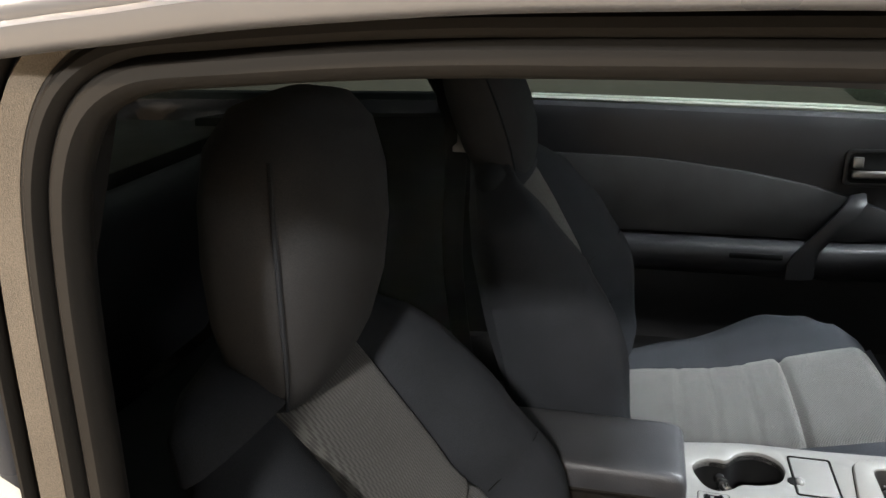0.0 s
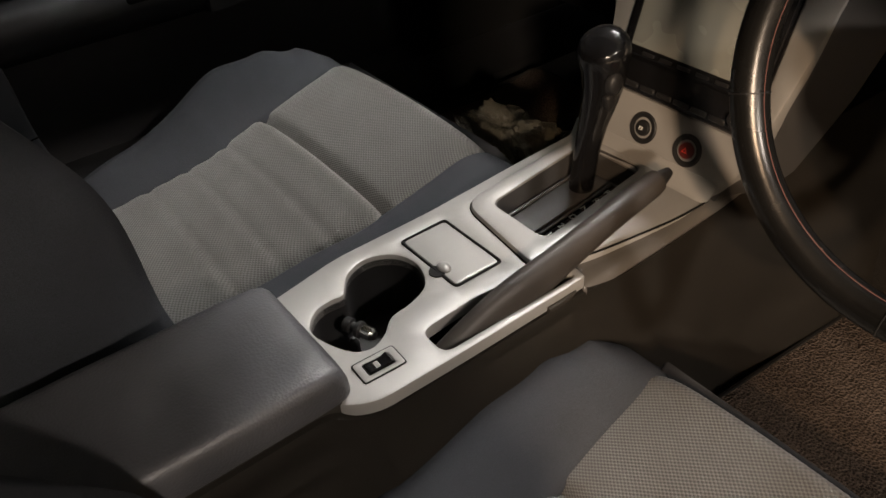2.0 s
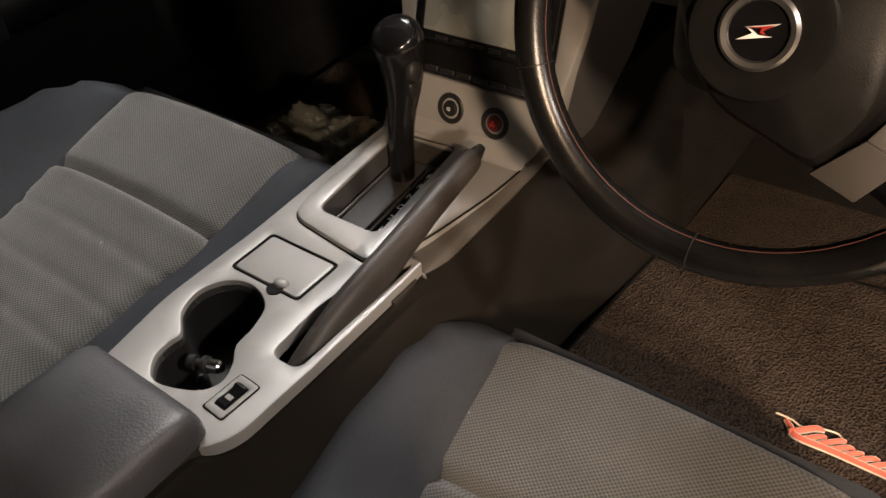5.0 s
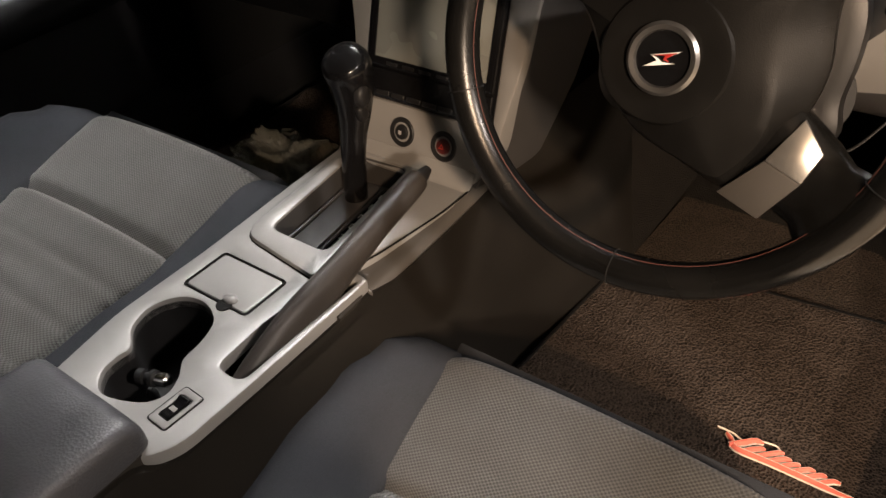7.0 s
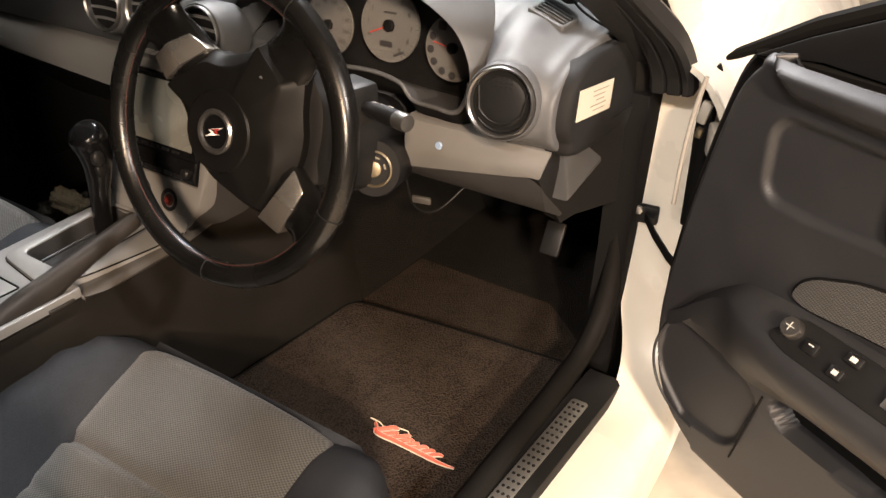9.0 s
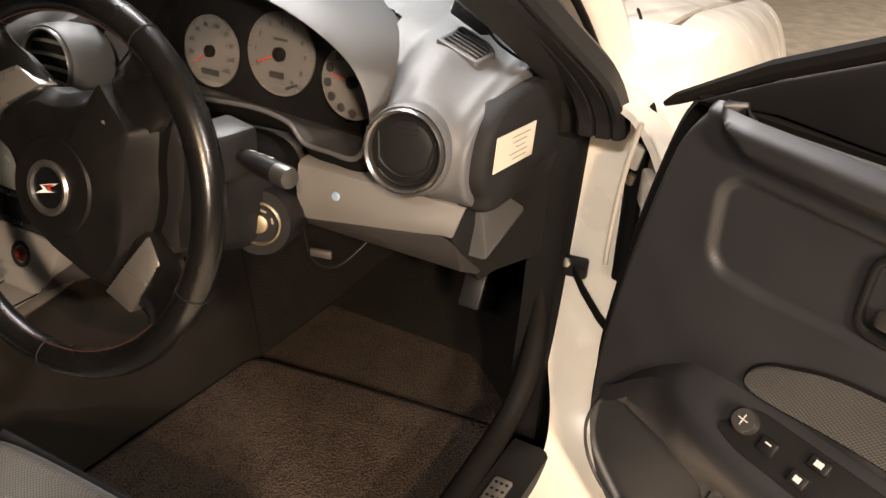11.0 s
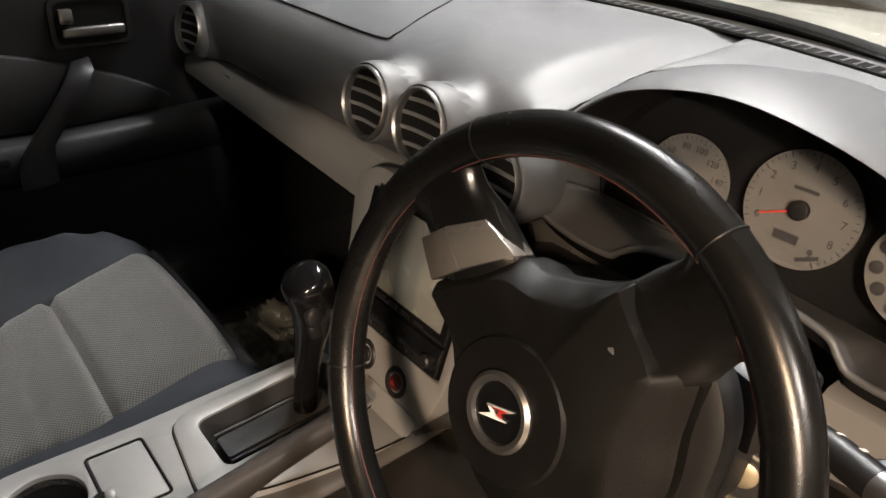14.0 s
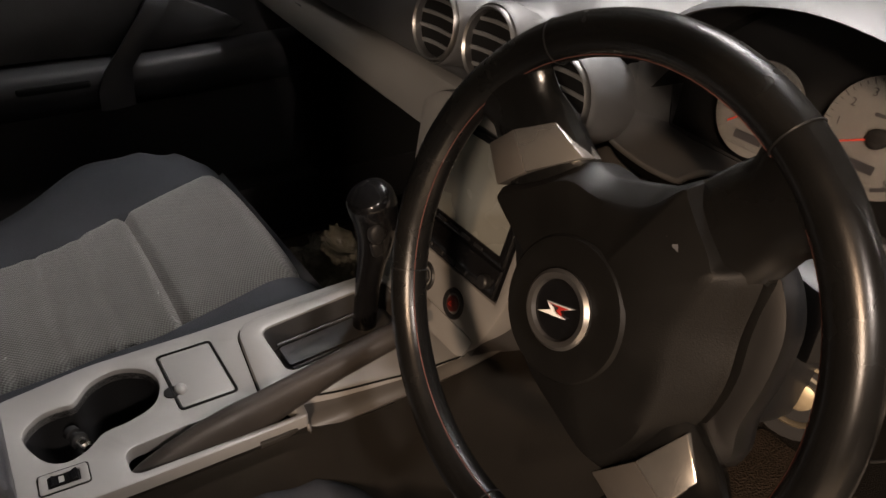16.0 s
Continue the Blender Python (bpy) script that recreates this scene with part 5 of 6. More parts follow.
for y, xr, zt in ((-0.66, 0.0715, 0.504), (-0.45, 0.0715, 0.504), (-0.36, 0.0715, 0.504), (-0.348, 0.0725, 0.502), (-0.335, 0.076, 0.493), (-0.31, 0.085, 0.489), (-0.2, 0.088, 0.49), (-0.09, 0.088, 0.49), (0.0, 0.092, 0.482), (0.08, 0.093, 0.486), (0.13, 0.097, 0.497), (0.18, 0.10, 0.53), (0.26, 0.12, 0.56), (0.42, 0.14, 0.58)):
    xl = -lin(y, [(-0.34, 0.085), (-0.24, 0.102), (0.12, 0.117), (0.2, 0.125)])
    rings.append([Vector(p) for p in ((xr - 0.012, y, zt), (xr + 0.001, y, zt - 0.004), (xr + 0.004, y, zt - 0.02), (xr + 0.014, y, zt - 0.08), (xr + 0.032, y, 0.33), (xr + 0.045, y, 0.22), (xl - 0.045, y, 0.22), (xl - 0.032, y, 0.33), (xl - 0.012, y, zt - 0.08), (xl - 0.001, y, zt - 0.02), (xl, y, zt - 0.004), (xl + 0.012, y, zt))])
# an open skin, so that the wells stay free
flank_bm = bmesh.new()
rows = [[flank_bm.verts.new(p) for p in r] for r in rings]
for a, b in zip(rows, rows[1:]):
    for i in (*range(0, 5), *range(6, 11)):
        flank_bm.faces.new((a[i], a[i + 1], b[i + 1], b[i]))
bmesh.ops.solidify(flank_bm, geom=flank_bm.faces[:], thickness=0.004)
part("flank", flank_bm, FLANK, con, "dark grey console flank", 50)
# ledge ahead of the brake slot, flush with the flank
ledge_rows = []
for y, z, xo in ((-0.0685, 0.489, 0.0885), (-0.05, 0.490, 0.0905), (-0.02, 0.492, 0.0925), (0.03, 0.495, 0.094), (0.08, 0.498, 0.0955), (0.12, 0.503, 0.098), (0.16, 0.515, 0.103)):
    ledge_rows.append([Vector(q) for q in ((0.046, y, z), (0.072, y, z), (xo - 0.007, y, z - 0.001), (xo - 0.002, y, z - 0.005), (xo, y, z - 0.010), (xo - 0.003, y, z - 0.016), (0.046, y, z - 0.016))])
part("ledge", loft(ledge_rows), LEDGE, con, "grey plastic ledge beside the selector", 40)
part("ledge_end", tube(smooth_line([(0.056, -0.0685, 0.490), (0.078, -0.0685, 0.4905), (0.087, -0.0685, 0.487), (0.0885, -0.0685, 0.478)], 5), 0.0022, 8), LEDGE, con)
part("panel_seam", tube(smooth_line([(0.057, -0.062, 0.5005), (0.0675, -0.03, 0.501), (0.0775, 0.025, 0.5015), (0.0845, 0.07, 0.502), (0.0875, 0.118, 0.503)], 6), 0.0013, 6), DARKVOID, con)
part("notch_lip", tube(smooth_line([(0.05, -0.07, 0.496), (0.072, -0.072, 0.494), (0.086, -0.085, 0.49), (0.089, -0.12, 0.4905)], 6), 0.0035, 8), FLANK, con)
tunnel = part("tunnel_carpet", loft([[Vector(p) for p in ((0.098 - e, y, 0.42), (0.125 - e, y, 0.36), (0.15 - 2 * e, y, 0.28), (0.185 - 3 * e, y, 0.222), (-0.19, y, 0.222), (-0.16, y, 0.28), (-0.135, y, 0.36), (-0.115, y, 0.42))] for y, e in ((-0.7, 0.045), (-0.3, 0.04), (0.1, 0.025), (0.3, 0.005), (0.42, 0.0), (0.93, 0.0))]), CARPET, con, "dark tunnel carpet", 60)
# armrest box
arm = thing("armrest", (0.0, -0.45, 0.3), "dark vinyl armrest lid on the console box", "armrest")
rings = []
for y, hw, zt in ((-0.662, 0.062, 0.53), (-0.658, 0.069, 0.542), (-0.64, 0.0715, 0.547), (-0.50, 0.072, 0.549), (-0.36, 0.072, 0.547), (-0.342, 0.0715, 0.546), (-0.333, 0.070, 0.543), (-0.328, 0.068, 0.538), (-0.3255, 0.066, 0.53), (-0.325, 0.064, 0.515)):
    low = 0.5075
    rings.append([Vector((0.002 + hw * a, y, low + (zt - low) * h)) for a, h in ((-0.97, 0), (-1, 0.2), (-1, 0.68), (-0.975, 0.86), (-0.91, 0.965), (-0.8, 1.0), (-0.4, 1.012), (0, 1.015), (0.4, 1.012), (0.8, 1.0), (0.91, 0.965), (0.975, 0.86), (1, 0.68), (1, 0.2), (0.97, 0))])
part("lid", loft(rings), ARM_VINYL, arm, "padded grained vinyl lid", 60)
part("box_body", loft([[Vector(p) for p in ((-0.066, y, 0.506), (0.068, y, 0.506), (0.068, y, 0.46), (0.075, y, 0.40), (0.075, y, 0.24), (-0.08, y, 0.24), (-0.08, y, 0.40), (-0.068, y, 0.46))] for y in (-0.66, -0.335)]), FLANK, arm, "dark grey console box", 25)

# selector lever
lever = thing("gear_selector", (-0.04, 0.07, CZ), "glossy black automatic gear selector with side button", "gear lever")
path = smooth_line([(-0.044, 0.062, 0.468), (-0.042, 0.066, 0.53), (-0.04, 0.07, 0.565), (-0.037, 0.074, 0.598), (-0.034, 0.073, 0.626), (-0.032, 0.068, 0.65), (-0.031, 0.063, 0.664), (-0.0305, 0.059, 0.672)], 6)
rr = [lin(k / (len(path) - 1), [(0, 0.0145), (0.15, 0.0145), (0.3, 0.0165), (0.42, 0.0205), (0.55, 0.0245), (0.7, 0.028), (0.8, 0.0275), (0.88, 0.0235), (0.94, 0.0165), (0.98, 0.0095), (1.0, 0.003)]) for k in range(len(path))]
part("grip", tube(path, rr, 18), GLOSS, lever, "glossy black shaped grip", 60)
button = part("side_button", loft([[Vector((-0.0135 + dx, 0.062 + 0.010 * math.cos(a) * s, 0.626 + 0.013 * math.sin(a) * s)) for a in (2 * math.pi * k / 16 for k in range(16))] for s, dx in ((1, 0.0), (1, 0.006), (0.7, 0.009))]), BLACK, lever, "round release button", 50)
part("trigger", box((0.01, 0.014, 0.02), pose(-0.0175, 0.066, 0.602, 12, 0, 0), 0.004, 3), BLACK, lever)

# hand brake
hb = thing("hand_brake", (0.065, -0.22, 0.47), "black hand brake lever lying low beside the console", "hand brake")
path = smooth_line([(0.063, -0.232, 0.478), (0.064, -0.20, 0.494), (0.065, -0.15, 0.512), (0.066, -0.09, 0.523), (0.067, -0.02, 0.537), (0.068, 0.03, 0.5475), (0.069, 0.048, 0.5515)], 6)
n = len(path)
rings = []
for k, p in enumerate(path):
    t = k / (n - 1)
    w = lin(t, [(0, 0.008), (0.06, 0.0135), (0.35, 0.0155), (0.55, 0.0135), (0.9, 0.0135), (1, 0.012)])
    h = lin(t, [(0, 0.012), (0.06, 0.022), (0.3, 0.030), (0.5, 0.020), (0.65, 0.0145), (1, 0.0125)])
    rings.append([p + Vector((w * math.cos(a), -0.16 * h * math.sin(a), h * (math.sin(a) if math.sin(a) > 0 else 1.0 * math.sin(a)) - (h - 0.013))) for a in (2 * math.pi * j / 18 for j in range(18))])
part("grip", loft(rings), leather("brake_grip_vinyl", (0.024, 0.021, 0.019), 0.45, 700, 0.15, 0.22), hb, "worn grained lever grip", 60)
part("release_button", tube([(0.069, 0.046, 0.551), (0.0692, 0.056, 0.5535), (0.0693, 0.066, 0.556)], [0.0085, 0.008, 0.005], 14), BLACK, hb)

# plug lying in the cup well
plug = thing("charger_plug", (0.012, -0.285, CZ - 0.07), "small black and chrome socket plug lying in the cup well", "plug")
pm = frame_of((-0.030, -0.272, CZ - 0.022), (0.93, 0.3, 0.06)) @ Matrix.Diagonal((0.8, 0.8, 0.9, 1.0))
part("plug_body", lathe([(0.006, -0.002), (0.0095, 0.0), (0.0095, 0.008), (0.006, 0.009), (0.006, 0.016), (0.0105, 0.017), (0.0105, 0.021), (0.007, 0.022)], pm, 20), BLACK, plug)
part("plug_tip", lathe([(0.0075, 0.022), (0.0085, 0.026), (0.0085, 0.036), (0.005, 0.039), (0.0005, 0.039)], pm, 20), CHROME, plug, "chrome tip")
part("plug_foot", lathe([(0.006, -0.075), (0.006, -0.056), (0.002, -0.05)], Matrix.Translation((-0.024, -0.270, CZ + 0.012)), 12), BLACK, plug)

# ---- seats ----
def seat(cx, yf, zf, hinge, recline, label, rises, group="front seats", head_tilt=0.0, tail=0.4, tall=0.0, flare=0.0, head=(-0.055, 0.63, 1.0), sag=0.03, post_y=-0.03):
    """A bucket seat: yf, zf: the front edge of its cushion; hinge: where the cloth of back and cushion meet."""
    ob = thing("car_seat", (cx, yf - 0.25, 0.22), label, "car seat", group)
    rear = hinge[0] - 0.02
    length = yf - rear

    def top_z(y):  # height of the centre panel
        t = (yf - y) / length
        return zf - 0.19 * (yf - y) - sag * math.sin(math.pi * min(1, max(0, t))) ** 2

    def half(y):  # half width of the centre panel
        return interp((yf - y), [(0.0, 0.172), (0.08, 0.170), (0.18, 0.166), (0.28, 0.149), (0.5, 0.142)])

    grooves = [yf - 0.165, yf - 0.235, yf - 0.30, yf - 0.36]
    bm_rows = []
    ny = 110
    for i in range(ny + 1):
        t = i / ny
        y = rear + (length + 0.012) * t
        over = max(0.0, y - (yf - 0.035))
        dip = sum(0.012 * math.exp(-(((y - g) / 0.0075) ** 2)) for g in grooves) * (1.0 if y > grooves[1] + 0.03 else 0.3)
        puff = 0.0018 * abs(math.sin(math.pi * (yf - y) / 0.066)) if y < grooves[0] else 0.0
        z = top_z(min(y, yf)) - dip + puff - 0.9 * over**2 / 0.035
        w = half(min(y, yf))
        row = []
        for k in range(25):
            s = -1 + 2 * k / 24
            row.append(Vector((cx + s * w, y, z + 0.010 * (1 - s * s) - 0.008 * abs(s) ** 12)))
        bm_rows.append([Vector((cx - w, y, z - 0.08))] + row + [Vector((cx + w, y, z - 0.08))])
    part("cushion_panel", loft(bm_rows), CLOTH, ob, "grey dotted knit centre panel", 60)
    for sgn in (-1, 1):
        rings = []
        for i in range(41):
            t = i / 40
            y = rear - 0.02 + (length + 0.05) * t
            yy = min(y, yf)
            w, z = half(yy), top_z(yy)
            k = rises[0] if sgn < 0 else rises[1]
            rise = k * interp(yf - y, [(-0.04, -0.4), (0.02, 0.02), (0.06, 0.28), (0.12, 0.72), (0.2, 1.0), (0.36, tail), (0.5, tail - 0.3)])
            fall = max(0.0, y - (yf - 0.06)) / 0.09
            wide = interp(yf - y, [(-0.04, 0.032), (0.0, 0.072), (0.05, 0.1), (0.16, 0.112), (0.3, 0.108), (0.5, 0.09)])
            wide += flare * interp(yf - y, [(0.0, -0.3), (0.1, 0.2), (0.26, 1.0)]) if sgn < 0 else 0.0
            zin = z - 0.004 - 0.06 * fall**2.2
            zc = z + rise - 0.055 * fall**2
            base = 0.265
            prof = [(-0.010, zin - 0.05), (-0.009, zin - 0.004), (0.0, zin + 0.002), (0.2 * wide, zin + 0.4 * (zc - zin)), (0.4 * wide, zin + 0.85 * (zc - zin)), (0.6 * wide, zc), (0.76 * wide, zc - 0.004), (0.9 * wide, zc - 0.022), (0.98 * wide, zc - 0.055), (wide, zc - 0.09), (wide * 0.96, base + 0.03), (wide * 0.8, base), (-0.004, base)]
            rings.append([Vector((cx + sgn * (w + d), y, max(zz, base))) for d, zz in prof])
        part("cushion_bolster", loft(rings), CLOTH_PLAIN, ob, "dark blue-grey plain cloth side bolster", 60)
    part("cushion_front", loft([[Vector((cx + s * hw, yf + dy, zz)) for s in (-1, -0.8, -0.4, 0, 0.4, 0.8, 1)] + [Vector((cx + s * hw, yf - 0.1, zz - 0.07)) for s in (1, -1)] for hw, dy, zz in ((0.2, -0.03, 0.26), (0.205, 0.012, 0.29), (0.198, 0.024, zf - 0.075), (0.188, 0.018, zf - 0.04), (0.175, 0.004, zf - 0.018))]), CLOTH_PLAIN, ob, "plain cloth cushion front", 60)
    part("seat_base", box((0.40, length - 0.06, 0.05), pose(cx, (yf + rear) / 2, 0.25), 0.01), BLACK, ob)
    # back
    A = Matrix.Translation((cx, hinge[0], hinge[1])) @ pose(0, 0, 0, recline, 0, 0)  # local z up the back, y ahead

    def back_half(s):
        s *= 0.55 / (0.55 + tall)
        return interp(s, [(0.0, 0.142), (0.23, 0.135), (0.32, 0.098), (0.42, 0.09), (0.5, 0.092), (0.55, 0.07)])

    def outer(s):
        s *= 0.55 / (0.55 + tall)
        return interp(s, [(0.0, 0.235), (0.15, 0.252), (0.39, 0.25), (0.465, 0.235), (0.515, 0.19), (0.545, 0.13), (0.56, 0.09)])

    def lumbar(s):
        return 0.02 * math.sin(math.pi * min(1, s / 0.5)) ** 2 - 0.03 * max(0, (s - 0.4) / 0.16) ** 2

    H = 0.55 + tall
    rows = []
    cuts = [0.12, 0.21, 0.30]
    for i in range(91):
        s = H * i / 90
        dip = sum(0.006 * math.exp(-(((s - g) / 0.006) ** 2)) for g in cuts)
        w = back_half(s)
        rows.append([A @ Vector((-w, -0.05, s))] + [A @ Vector((w * (-1 + 2 * k / 20), lumbar(s) - dip + 0.008 * (1 - (-1 + 2 * k / 20) ** 2) - 0.006 * abs(-1 + 2 * k / 20) ** 12, s)) for k in range(21)] + [A @ Vector((w, -0.05, s))])
    part("back_panel", loft(rows), CLOTH, ob, "grey dotted knit back panel", 60)
    for sgn in (-1, 1):
        rings = []
        for i in range(46):
            s = -0.02 + (H + 0.02) * i / 45
            w, o = back_half(max(s, 0)), outer(max(s, 0))
            bulge = interp(s, [(-0.02, 0.02), (0.08, 0.055), (0.24, 0.075), (0.36, 0.062), (0.46, 0.04), (0.54, 0.012), (0.6, 0.0)])
            f = lumbar(max(s, 0))
            b = -0.12 + 0.05 * max(0.0, (s - 0.2) / 0.4)
            wd = o - w
            prof = [(0.0, f - 0.006), (0.2 * wd, f + 0.5 * bulge), (0.45 * wd, f + 0.92 * bulge), (0.68 * wd, f + bulge), (0.88 * wd, f + 0.75 * bulge), (wd, f + 0.3 * bulge - 0.02), (wd * 1.02, (f + b) / 2), (0.92 * wd, b + 0.01), (0.6 * wd, b), (0.0, b)]
            rings.append([A @ Vector((sgn * (w + d), yy, s)) for d, yy in prof])
        part("back_bolster", loft(rings), CLOTH_PLAIN, ob, "dark blue-grey plain cloth back bolster", 60)
        seam = [A @ Vector((sgn * (back_half(0.27) + (outer(0.27) - back_half(0.27)) * u), lumbar(0.27) + 0.075 * math.sin(min(1, u / 0.68) * math.pi / 2) - 0.055 * max(0, (u - 0.68) / 0.32) ** 1.5, 0.27 + 0.05 * u)) for u in (0.06 * k for k in range(10))]
        part("seam", tube(seam, 0.0008, 5), DARKVOID, ob)
    shell = []
    for s, k in ((-0.02, 0.9), (0.1, 1.0), (0.32, 0.98), (0.44, 0.95), (0.51, 0.9), (0.562 + tall, 0.6)):
        o = outer(max(s, 0)) * k
        b = -0.125 + 0.05 * max(0.0, (s - 0.2) / 0.4)
        shell.append([A @ Vector((o * x, y, s)) for x, y in ((-1, -0.05), (-0.9, b - 0.006), (-0.5, b - 0.02), (0.5, b - 0.02), (0.9, b - 0.006), (1, -0.05))])
    part("back_shell", loft(shell), CLOTH_PLAIN, ob, "", 60)
    # shoulder cap closing the top
    top = []
    for s, k, f in ((0.505 + tall, 1.0, 0.0), (0.54 + tall, 0.93, -0.005), (0.56 + tall, 0.75, -0.02), (0.57 + tall, 0.4, -0.035)):
        o = outer(0.505) * k * 0.92
        top.append([A @ Vector((o * math.cos(a), -0.045 + 0.045 * math.sin(a) * (1.0 if k > 0.9 else k) + f * 0.4, s)) for a in (2 * math.pi * j / 24 for j in range(24))])
    part("shoulder", loft(top), CLOTH_PLAIN, ob, "", 60)
    # head restraint
    HM = A @ Matrix.Translation((0, head[0], head[1])) @ pose(0, 0, 0, head_tilt, 0, 0)
    def head_ring(z, w, d, off=0.0):
        z *= head[2]
        p = 2 / 2.8
        return [HM @ Vector((w * (1.06 if head[2] > 1 else 1.0) * math.copysign(abs(math.cos(a)) ** p, math.cos(a)), d * math.copysign(abs(math.sin(a)) ** p, math.sin(a)) + off, z)) for a in (2 * math.pi * j / 36 for j in range(36))]

    rest = part("head_restraint", loft([head_ring(-0.135, 0.06, 0.016, -0.004), head_ring(-0.13, 0.078, 0.028, -0.004), head_ring(-0.115, 0.094, 0.04, -0.002), head_ring(-0.085, 0.108, 0.052), head_ring(-0.04, 0.126, 0.061), head_ring(0.01, 0.135, 0.063, -0.002), head_ring(0.06, 0.134, 0.06, -0.006), head_ring(0.10, 0.12, 0.052, -0.012), head_ring(0.124, 0.09, 0.036, -0.016), head_ring(0.132, 0.04, 0.015, -0.018)]), HEAD_CLOTH, ob, "large grey cloth head restraint", 70)
    for sgn in (-1, 1):
        line = [HM @ Vector((sgn * (w * (0.99 if head[2] > 1 else 0.93)), d * 0.56 + off, z * head[2])) for z, w, d, off in ((-0.115, 0.094, 0.04, 0), (-0.085, 0.108, 0.052, 0), (-0.04, 0.126, 0.061, 0), (0.01, 0.135, 0.063, -0.002), (0.06, 0.134, 0.06, -0.006), (0.10, 0.12, 0.052, -0.012))]
        part("piping", tube(smooth_line(line, 5), 0.0022, 6), CLOTH_PLAIN, rest)
        x = 0.058 * sgn
        part("post", tube([A @ Vector((x, post_y, 0.50)), A @ Vector((x, post_y + 0.02, 0.585 + tall))], 0.006, 12), CHROME, ob, "chrome head restraint post")
        part("post_collar", lathe([(0.017, 0), (0.017, 0.008), (0.011, 0.012), (0.008, 0.012)], A @ Matrix.Translation((x, post_y + 0.01, 0.535 + tall)), 20), BLACK, ob)
    return ob


seat(0.337, -0.02, 0.424, (-0.482, 0.33), 24.5, "driver's bucket seat in grey dotted knit and dark cloth", (0.066, 0.03), head_tilt=-31, tail=0.9, tall=0.05, flare=0.012, head=(0.033, 0.668, 1.14), post_y=-0.07)
seat(-0.358, 0.05, 0.492, (-0.43, 0.385), 19.5, "passenger bucket seat in grey dotted knit and dark cloth", (0.062, 0.012), head_tilt=-5, sag=0.015, head=(-0.03, 0.63, 1.0))

# rear bench, mostly in shade
bench = thing("rear_seat", (0, -1.2, 0.25), "dark cloth rear bench in shade", "car seat")
part("bench_cushion", box((1.15, 0.5, 0.16), pose(0, -1.15, 0.36, 6), 0.05, 4), CLOTH_PLAIN, bench)
part("bench_back", box((1.15, 0.16, 0.5), pose(0, -1.45, 0.62, -18), 0.05, 4), CLOTH_PLAIN, bench)

# belts
belt = thing("seat_belt", (-0.70, -0.85, 0.3), "dark passenger seat belt with its metal tongue", "seat belt")
part("webbing", loft([[Vector(p) + Vector((0, 0.0225 * s, 0)) + Vector((0.001 * q, 0, 0)) for s, q in ((-1, 0), (1, 0), (1, 1), (-1, 1))] for p in smooth_line([(-0.66, -0.86, 1.08), (-0.53, -0.80, 0.96), (-0.474, -0.772, 0.885), (-0.53, -0.80, 0.6), (-0.64, -0.8, 0.27)], 5)]), BLACK, belt, "black webbing")
tm = frame_of((-0.470, -0.757, 0.895), (0.9, 0.3, 0.3), (0.3, -0.9, 0.12)) @ Matrix.Diagonal((0.8, 0.8, 1.0, 1.0))
part("tongue", plate(rounded([(-0.014, -0.03), (0.014, -0.03), (0.014, 0.012), (0.024, 0.02), (0.024, 0.034), (-0.024, 0.034), (-0.024, 0.02), (-0.014, 0.012)], 0.004), (rounded([(-0.007, -0.02), (0.007, -0.02), (0.007, 0.0), (-0.007, 0.0)], 0.002),), tm, 0.003, 0.0006), STEEL, belt, "steel belt tongue")
buckle = thing("belt_buckle", (0.0975, -0.39, 0.23), "black seat belt buckle with red button", "belt buckle")
part("buckle_body", box((0.02, 0.04, 0.09), pose(0.0975, -0.372, 0.312, 20), 0.006), BLACK, buckle)
part("buckle_button", box((0.016, 0.02, 0.01), pose(0.0975, -0.356, 0.358, 20), 0.003), plain("buckle_red", (0.5, 0.03, 0.06), 0.4), buckle, "red release button")

# ---- floor mats ----
def mat_thing(out, label, mark):
    ob = thing("floor_mat", (out[0][0], out[0][1], 0.225), label, "floor mat", "floor mats")
    line = rounded(out, 0.03)
    def z_at(x, y):
        return 0.243 + 0.35 * max(0.0, y - 0.46)
    bm = plate(line, (), Matrix(), 0.012, 0.003)
    bmesh.ops.subdivide_edges(bm, edges=[e for e in bm.edges if e.calc_length() > 0.1], cuts=4)
    bmesh.ops.triangulate(bm, faces=bm.faces)
    for v in bm.verts:
        v.co.z += z_at(v.co.x, v.co.y)
    part("looped_surface", bm, MAT_PILE, ob, "brown-black looped pile", 30)
    edge = [Vector((p[0], p[1], z_at(p[0], p[1]) - 0.004)) for p in line]
    part("binding", tube(edge, 0.005, 8, True), RUBBER, ob)
    return ob


mat = mat_thing([(0.14, -0.12), (0.658, -0.12), (0.66, 0.41), (0.64, 0.46), (0.35, 0.425), (0.18, 0.40)], "brown-black pile floor mat with a red embroidered mark", True)
sole = rounded([(0.18, 0.398), (0.35, 0.423), (0.64, 0.458), (0.62, 0.52), (0.50, 0.62), (0.19, 0.62)], 0.01)
bm = plate(sole, (), Matrix(), 0.003, 0.0)
bmesh.ops.triangulate(bm, faces=bm.faces)
bmesh.ops.subdivide_edges(bm, edges=[e for e in bm.edges if e.calc_length() > 0.08], cuts=3)
for v in bm.verts:
    v.co.z += 0.2285
part("front_section", bm, SOLE, mat, "darker flat front section of the mat", 30)
mat_thing([(-0.66, 0.0), (-0.19, 0.0), (-0.2, 0.55), (-0.63, 0.55)], "dark pile floor mat on the passenger side", False)
# mark on the mat: a slanting run of loose plain loops and swashes
def on_mat(a, b, lift=0.0):
    return Vector((0.435 + a + 0.9 * b, 0.143 + b, 0.2478 + lift))


